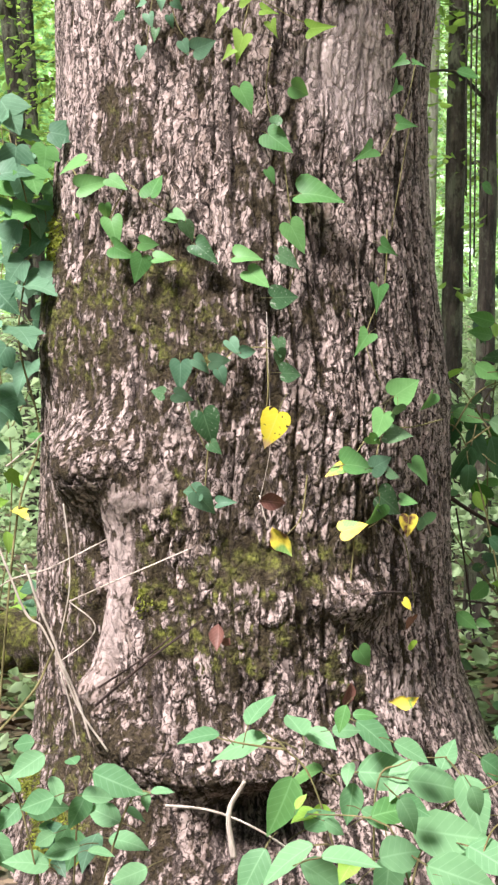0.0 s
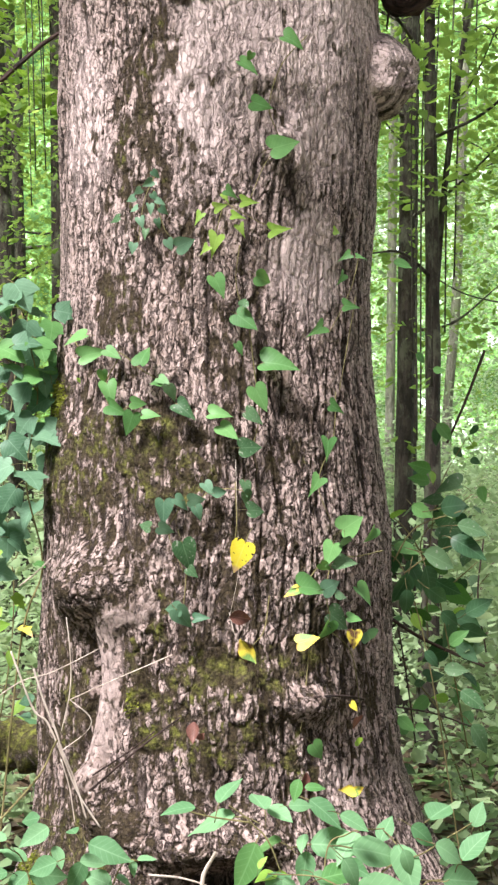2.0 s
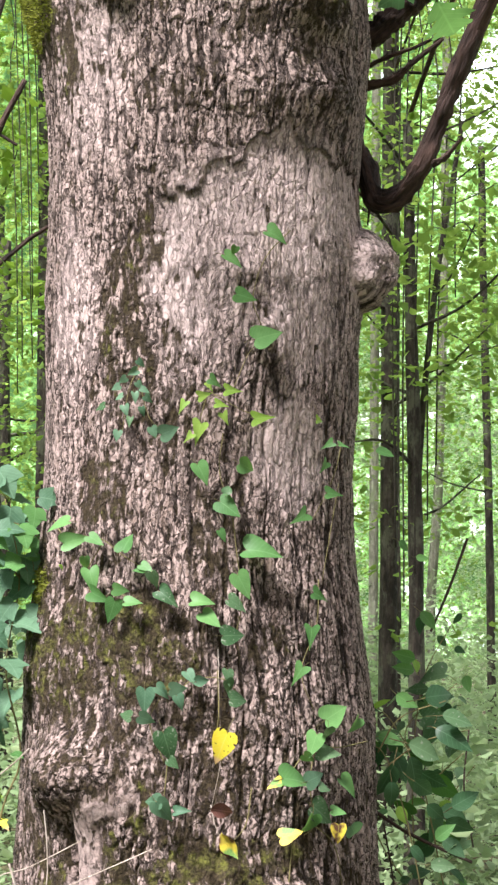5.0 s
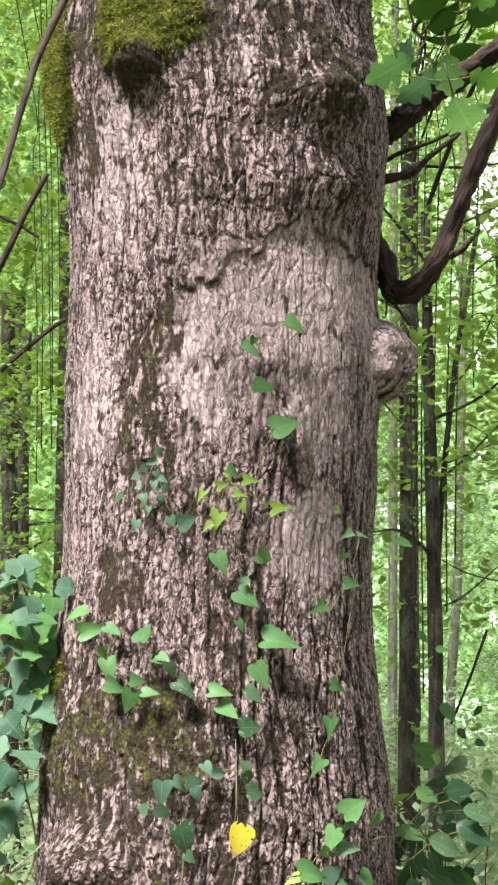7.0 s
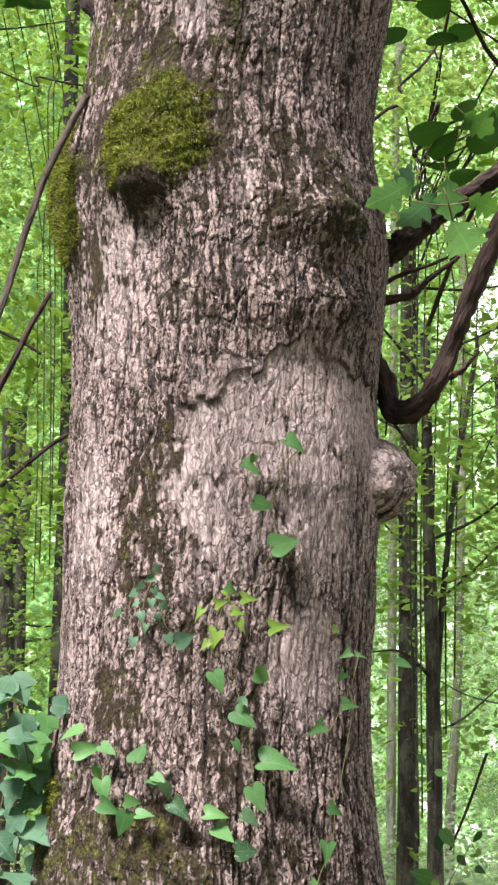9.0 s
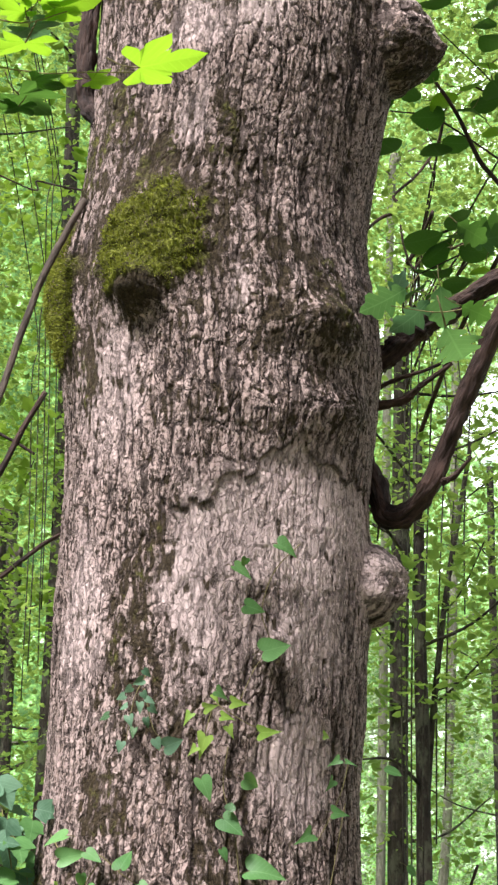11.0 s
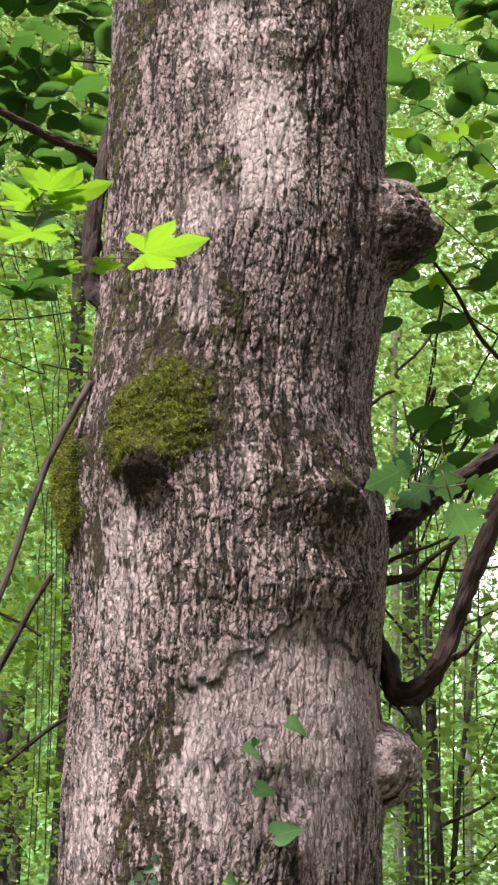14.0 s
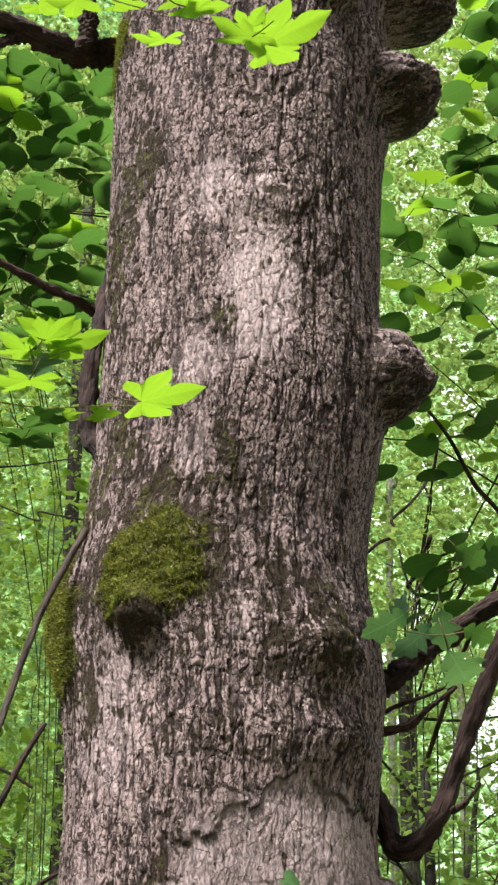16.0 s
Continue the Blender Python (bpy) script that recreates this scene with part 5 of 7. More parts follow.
spray("sapling", "slender sapling with scattered green oval leaves", "sapling", (1.05, 0.55, -0.2), "ovate",
    [[(1.05, 0.55, -0.22), (0.806, 0.5, 0.452), (0.761, 0.5, 0.881), (0.801, 0.5, 1.266), (0.907, 0.5, 1.48)], [(0.783, 0.5, 0.667), (0.911, 0.5, 0.86), (0.996, 0.5, 0.967)], [(0.806, 0.5, 0.452), (0.677, 0.5, 0.624), (0.612, 0.5, 0.752)], [(0.771, 0.5, 0.988), (0.674, 0.5, 1.138), (0.588, 0.5, 1.202)]],
    [
    (0.795, 0.46, 1.009, 0.045, -70, "g"), (0.611, 0.62, 0.757, 0.093, 24, "l"), (0.861, 0.46, 1.298, 0.058, -72, "h"), (0.880, 0.57, 0.498, 0.088, 9, "s"),
    (0.787, 0.59, 1.332, 0.069, -29, "l"), (0.781, 0.47, 1.250, 0.087, -74, "d"), (0.794, 0.49, 1.494, 0.089, -14, "h"), (0.870, 0.47, 1.153, 0.089, -56, "g"),
    (0.667, 0.41, 0.393, 0.068, 81, "g"), (0.734, 0.49, 0.552, 0.054, 99, "d"), (0.873, 0.44, 1.208, 0.045, 69, "h"), (0.712, 0.44, 1.114, 0.049, -65, "d"),
    (0.935, 0.42, 0.553, 0.051, 47, "g"), (0.724, 0.43, 1.322, 0.088, -94, "g"), (0.661, 0.58, 0.788, 0.046, -41, "s"), (0.861, 0.48, 1.233, 0.055, -36, "s"),
    (1.001, 0.44, 0.226, 0.062, -12, "g"), (0.940, 0.52, 1.510, 0.048, -19, "h"), (0.972, 0.53, 1.270, 0.073, 32, "g"), (0.955, 0.54, 1.205, 0.052, 25, "d"),
    (0.791, 0.60, 0.929, 0.091, 51, "g"), (0.733, 0.42, 0.488, 0.093, -71, "g"), (0.817, 0.47, 1.503, 0.087, 27, "g"), (0.793, 0.45, 1.199, 0.073, -53, "g"),
    (0.625, 0.38, 1.032, 0.074, -35, "g"), (0.715, 0.42, 0.782, 0.060, -20, "d"), (0.635, 0.47, 1.195, 0.071, 92, "l"), (0.879, 0.47, 0.818, 0.084, 36, "l"),
    (0.780, 0.53, 0.824, 0.084, 43, "g"), (0.916, 0.49, 0.420, 0.085, -50, "s"), (0.759, 0.53, 1.042, 0.059, 21, "g"), (0.686, 0.43, 0.240, 0.063, 46, "d"),
    (0.913, 0.41, 0.591, 0.072, 34, "h"), (0.788, 0.46, 1.192, 0.049, -35, "h"), (0.589, 0.40, 1.173, 0.082, 56, "h"), (0.971, 0.47, 0.349, 0.060, 28, "d"),
    (0.936, 0.49, 1.393, 0.051, 75, "h"), (0.914, 0.55, 1.016, 0.085, -10, "d"), (0.744, 0.59, 1.332, 0.086, 41, "h"), (0.791, 0.39, 0.112, 0.050, 75, "s"),
    (0.756, 0.61, 1.307, 0.067, -14, "h"), (0.636, 0.55, 0.427, 0.066, 5, "s"), (0.658, 0.62, 1.028, 0.089, -65, "h"), (0.723, 0.41, 1.369, 0.091, -91, "g"),
    (0.817, 0.47, 0.500, 0.065, -58, "l"), (0.875, 0.50, 1.424, 0.057, 73, "d"),
], 0.0032, STEM, wobble=38, face=(0, -0.7, 0.5))
spray("sapling", "pale green sapling leaves beside the trunk", "sapling", (-1, 0.5, -0.2), "ovate",
    [[(-1, 0.5, -0.22), (-0.834, 0.45, 0.46), (-0.791, 0.45, 0.885), (-0.832, 0.45, 1.308), (-0.789, 0.45, 1.729), (-0.809, 0.45, 1.981)], [(-0.801, 0.45, 0.991), (-0.727, 0.45, 1.139)], [(-0.821, 0.45, 1.35), (-0.884, 0.45, 1.519)]],
    [
    (-0.708, 0.54, 1.399, 0.051, -30, "b"), (-0.747, 0.40, 1.448, 0.080, 71, "b"), (-0.799, 0.47, 0.827, 0.055, -16, "g"), (-0.816, 0.52, 1.557, 0.055, -62, "b"),
    (-0.724, 0.50, 0.386, 0.083, -87, "s"), (-0.788, 0.55, 0.405, 0.062, -56, "l"), (-0.784, 0.54, 0.457, 0.054, -73, "s"), (-0.908, 0.55, 0.910, 0.050, 20, "s"),
    (-0.816, 0.34, 1.931, 0.076, 82, "b"), (-0.779, 0.43, 1.666, 0.065, 11, "s"), (-0.843, 0.45, 0.768, 0.083, 88, "l"), (-0.731, 0.35, 0.510, 0.082, -83, "b"),
    (-0.785, 0.33, 0.665, 0.072, 23, "l"), (-0.852, 0.53, 1.562, 0.080, -79, "b"), (-0.769, 0.57, 0.397, 0.088, -51, "b"), (-0.775, 0.52, 0.841, 0.053, -62, "l"),
    (-0.760, 0.41, 1.865, 0.073, -83, "g"), (-0.773, 0.50, 0.462, 0.071, -8, "l"),
], 0.0032, STEM, wobble=38, face=(0, -0.7, 0.5))
spray("sapling", "young vine leaves in the shade below the limb", "sapling", (1.02, 0.5, -0.2), "heart",
    [[(1.02, 0.5, -0.22), (0.839, 0.3, 0.592), (0.776, 0.3, 0.903), (0.713, 0.3, 1.109), (0.897, 0.3, 1.275)], [(0.776, 0.3, 0.903), (0.919, 0.3, 1.027)]],
    [
    (0.916, 0.41, 0.684, 0.087, -84, "d"), (0.815, 0.23, 1.155, 0.110, 96, "d"), (0.896, 0.38, 1.100, 0.093, 63, "h"), (0.787, 0.22, 1.093, 0.106, 0, "h"),
    (0.867, 0.30, 0.894, 0.096, 47, "h"), (0.608, 0.21, 1.097, 0.113, -76, "d"), (0.818, 0.35, 0.742, 0.099, 9, "h"), (0.865, 0.38, 1.229, 0.076, 91, "h"),
    (0.756, 0.28, 1.022, 0.093, -75, "k"), (0.885, 0.41, 0.722, 0.100, 85, "k"), (0.916, 0.38, 0.937, 0.086, 5, "d"), (0.693, 0.26, 0.843, 0.091, -99, "k"),
    (0.769, 0.32, 0.610, 0.076, 85, "h"), (0.813, 0.36, 1.301, 0.107, -67, "d"), (0.856, 0.38, 0.907, 0.095, -39, "h"), (0.770, 0.40, 0.674, 0.111, -83, "h"),
    (0.741, 0.21, 0.938, 0.114, 61, "k"), (0.786, 0.36, 0.919, 0.091, 56, "k"), (0.851, 0.21, 0.906, 0.102, 67, "k"), (0.876, 0.40, 1.145, 0.097, -7, "h"),
], 0.0032, STEM, wobble=38, face=(0, -0.7, 0.5))
spray("twig", "twig of yellow-green star-shaped leaves", "branch", (-0.75, -1.3, 3.6), "star",
    [[(-1.1, -0.42, 5.204), (-1.092, -0.9, 4.519), (-0.829, -1.3, 3.987), (-0.621, -1.3, 3.927), (-0.47, -1.3, 3.934), (-0.318, -1.3, 3.941)], [(-0.842, -1.3, 4.126), (-0.669, -1.3, 4.093), (-0.535, -1.3, 4.14)]],
    [
    (-0.213, -1.39, 3.915, 0.208, 84, "m"), (-0.502, -1.30, 4.157, 0.172, 80, "m"), (-0.644, -1.28, 4.182, 0.173, -60, "m"), (-0.566, -1.41, 4.121, 0.137, 140, "m"),
    (-0.671, -1.38, 3.940, 0.181, -40, "m"), (-0.630, -1.20, 4.112, 0.143, 20, "b"), (-0.596, -1.40, 3.751, 0.161, 30, "k"), (-0.660, -1.39, 3.729, 0.118, -30, "k"),
    (-0.420, -1.19, 3.973, 0.093, 70, "m"), (-0.727, -1.27, 4.130, 0.142, -80, "m"), (-0.571, -1.33, 3.862, 0.120, 60, "k"), (-0.517, -1.30, 3.885, 0.091, 40, "m"),
], 0.003, STEM, face=(0.10, 0.06, -1), wobble=11)
spray("twig", "twig of bright star-shaped leaves across the trunk", "branch", (-0.2, -1.3, 4.9), "star",
    [[(-1.243, -0.32, 6.607), (-0.953, -0.8, 6.37), (-0.504, -1.3, 5.663), (-0.256, -1.3, 5.587), (-0.052, -1.3, 5.526), (0.049, -1.3, 5.516)], [(-0.426, -1.3, 5.723), (-0.606, -1.3, 5.659), (-0.794, -1.3, 5.708)]],
    [
    (-0.059, -1.36, 5.410, 0.198, -60, "m"), (0.165, -1.19, 5.615, 0.283, 95, "m"), (-0.163, -1.37, 5.555, 0.183, 80, "m"), (-0.323, -1.38, 5.355, 0.143, -20, "m"),
    (-0.276, -1.34, 5.605, 0.167, -60, "m"), (-0.631, -1.36, 5.528, 0.165, -20, "m"), (-0.741, -1.26, 5.639, 0.151, 30, "m"), (0.008, -1.39, 5.475, 0.126, 140, "m"),
    (-0.452, -1.20, 5.736, 0.134, 60, "m"),
], 0.003, STEM, face=(0.05, 0.22, -1), wobble=13)
spray("twig", "twig of grey-green lobed leaves by the limb", "branch", (0.75, -0.75, 3.5), "oak",
    [[(1.059, -0.5, 3.783), (0.996, -0.6, 3.654), (0.814, -0.75, 3.498), (0.667, -0.75, 3.452), (0.503, -0.75, 3.466)], [(0.814, -0.75, 3.498), (0.72, -0.75, 3.376)]],
    [
    (0.503, -0.66, 3.524, 0.170, -80, "s"), (0.596, -0.66, 3.470, 0.161, -60, "b"), (0.678, -0.68, 3.505, 0.150, 20, "s"), (0.706, -0.81, 3.304, 0.226, 10, "s"),
    (0.759, -0.85, 3.413, 0.124, 60, "k"), (0.534, -0.64, 3.574, 0.108, 150, "b"), (0.825, -0.72, 3.734, 0.152, 90, "k"), (0.744, -0.87, 3.680, 0.126, 60, "k"),
    (0.858, -0.65, 3.823, 0.133, 80, "k"),
], 0.003, STEM, face=(0, -0.6, -0.6), wobble=25)
# round leaves: "k" paints the shaded ones, "m" the backlit ones
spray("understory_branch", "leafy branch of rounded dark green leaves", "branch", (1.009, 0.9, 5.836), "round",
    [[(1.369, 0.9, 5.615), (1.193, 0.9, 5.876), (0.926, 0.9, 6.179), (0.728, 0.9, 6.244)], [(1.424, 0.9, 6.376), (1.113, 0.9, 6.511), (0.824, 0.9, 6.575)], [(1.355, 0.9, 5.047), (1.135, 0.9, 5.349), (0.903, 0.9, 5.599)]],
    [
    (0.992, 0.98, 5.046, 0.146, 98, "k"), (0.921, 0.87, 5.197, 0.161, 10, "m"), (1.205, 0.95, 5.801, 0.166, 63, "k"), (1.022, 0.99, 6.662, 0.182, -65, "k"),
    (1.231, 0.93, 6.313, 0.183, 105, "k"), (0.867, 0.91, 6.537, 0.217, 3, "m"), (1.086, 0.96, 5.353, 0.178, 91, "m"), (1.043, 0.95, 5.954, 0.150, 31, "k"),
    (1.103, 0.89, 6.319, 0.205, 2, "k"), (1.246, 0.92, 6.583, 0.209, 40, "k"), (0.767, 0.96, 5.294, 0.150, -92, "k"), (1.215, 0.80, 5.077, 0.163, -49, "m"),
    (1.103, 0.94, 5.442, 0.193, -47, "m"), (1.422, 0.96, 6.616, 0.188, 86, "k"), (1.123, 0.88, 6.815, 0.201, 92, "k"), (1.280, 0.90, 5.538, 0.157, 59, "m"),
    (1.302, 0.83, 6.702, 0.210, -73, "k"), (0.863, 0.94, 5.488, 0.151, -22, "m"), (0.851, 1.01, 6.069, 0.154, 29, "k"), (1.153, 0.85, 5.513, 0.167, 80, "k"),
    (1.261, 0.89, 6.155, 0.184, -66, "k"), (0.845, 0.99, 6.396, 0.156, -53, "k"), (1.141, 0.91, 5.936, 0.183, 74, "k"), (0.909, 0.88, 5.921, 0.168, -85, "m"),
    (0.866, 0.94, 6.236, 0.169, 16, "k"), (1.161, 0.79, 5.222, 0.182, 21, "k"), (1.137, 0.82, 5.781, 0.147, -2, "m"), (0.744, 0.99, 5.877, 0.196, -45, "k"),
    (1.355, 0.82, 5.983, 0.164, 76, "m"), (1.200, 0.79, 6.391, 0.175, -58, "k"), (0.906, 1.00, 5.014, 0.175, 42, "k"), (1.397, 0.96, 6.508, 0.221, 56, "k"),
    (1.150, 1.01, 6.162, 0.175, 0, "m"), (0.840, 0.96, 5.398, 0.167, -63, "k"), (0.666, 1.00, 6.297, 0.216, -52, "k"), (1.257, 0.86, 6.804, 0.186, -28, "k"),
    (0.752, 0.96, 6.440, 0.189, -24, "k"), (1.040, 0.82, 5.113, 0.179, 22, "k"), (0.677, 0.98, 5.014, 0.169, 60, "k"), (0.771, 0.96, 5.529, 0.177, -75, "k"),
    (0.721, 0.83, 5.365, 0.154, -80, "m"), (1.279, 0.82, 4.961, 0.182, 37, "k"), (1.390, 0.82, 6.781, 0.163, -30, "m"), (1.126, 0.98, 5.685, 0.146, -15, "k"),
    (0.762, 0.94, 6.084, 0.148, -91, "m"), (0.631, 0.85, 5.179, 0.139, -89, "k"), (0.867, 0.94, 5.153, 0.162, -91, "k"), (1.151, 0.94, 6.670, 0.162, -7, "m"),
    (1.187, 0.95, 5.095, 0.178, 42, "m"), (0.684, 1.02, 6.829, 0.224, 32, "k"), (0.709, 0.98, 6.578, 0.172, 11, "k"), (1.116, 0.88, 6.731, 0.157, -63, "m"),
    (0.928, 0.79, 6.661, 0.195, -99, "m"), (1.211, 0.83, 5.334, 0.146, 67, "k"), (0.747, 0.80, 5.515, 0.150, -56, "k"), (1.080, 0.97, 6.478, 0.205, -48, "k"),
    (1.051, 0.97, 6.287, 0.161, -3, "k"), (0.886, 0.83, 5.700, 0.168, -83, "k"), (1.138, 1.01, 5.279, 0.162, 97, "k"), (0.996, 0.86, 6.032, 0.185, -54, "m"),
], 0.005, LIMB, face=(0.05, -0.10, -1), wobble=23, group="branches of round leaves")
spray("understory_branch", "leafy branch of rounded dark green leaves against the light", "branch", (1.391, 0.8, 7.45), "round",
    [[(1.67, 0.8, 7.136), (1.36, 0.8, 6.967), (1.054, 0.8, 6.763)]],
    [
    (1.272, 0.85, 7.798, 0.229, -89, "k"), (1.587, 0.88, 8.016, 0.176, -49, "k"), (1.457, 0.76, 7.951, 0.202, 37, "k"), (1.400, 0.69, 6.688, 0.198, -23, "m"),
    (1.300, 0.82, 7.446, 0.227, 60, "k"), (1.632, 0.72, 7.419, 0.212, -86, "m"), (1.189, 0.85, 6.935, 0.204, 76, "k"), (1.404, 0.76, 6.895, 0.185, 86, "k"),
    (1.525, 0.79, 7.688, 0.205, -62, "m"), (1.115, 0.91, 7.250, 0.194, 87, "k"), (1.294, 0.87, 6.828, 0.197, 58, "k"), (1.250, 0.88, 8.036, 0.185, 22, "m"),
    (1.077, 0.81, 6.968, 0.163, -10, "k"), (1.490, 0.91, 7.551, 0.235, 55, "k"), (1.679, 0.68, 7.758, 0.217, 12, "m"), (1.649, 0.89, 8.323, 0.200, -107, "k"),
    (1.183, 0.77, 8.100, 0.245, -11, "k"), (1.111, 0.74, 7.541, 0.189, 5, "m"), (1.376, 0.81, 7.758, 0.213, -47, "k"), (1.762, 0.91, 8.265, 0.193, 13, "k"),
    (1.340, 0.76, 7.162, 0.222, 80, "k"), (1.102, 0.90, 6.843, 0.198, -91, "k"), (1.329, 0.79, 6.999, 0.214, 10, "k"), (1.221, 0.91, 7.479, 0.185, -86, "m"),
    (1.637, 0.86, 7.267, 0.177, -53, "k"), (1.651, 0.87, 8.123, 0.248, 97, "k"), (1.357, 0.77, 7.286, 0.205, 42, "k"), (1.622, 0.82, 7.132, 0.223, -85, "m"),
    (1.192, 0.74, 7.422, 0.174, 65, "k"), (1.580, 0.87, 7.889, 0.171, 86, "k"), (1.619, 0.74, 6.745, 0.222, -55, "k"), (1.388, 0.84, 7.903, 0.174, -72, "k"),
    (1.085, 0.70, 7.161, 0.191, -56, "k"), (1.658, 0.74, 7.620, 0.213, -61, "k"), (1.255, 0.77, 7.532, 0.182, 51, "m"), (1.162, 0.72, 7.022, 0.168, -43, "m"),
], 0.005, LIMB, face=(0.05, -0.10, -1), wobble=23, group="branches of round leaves")
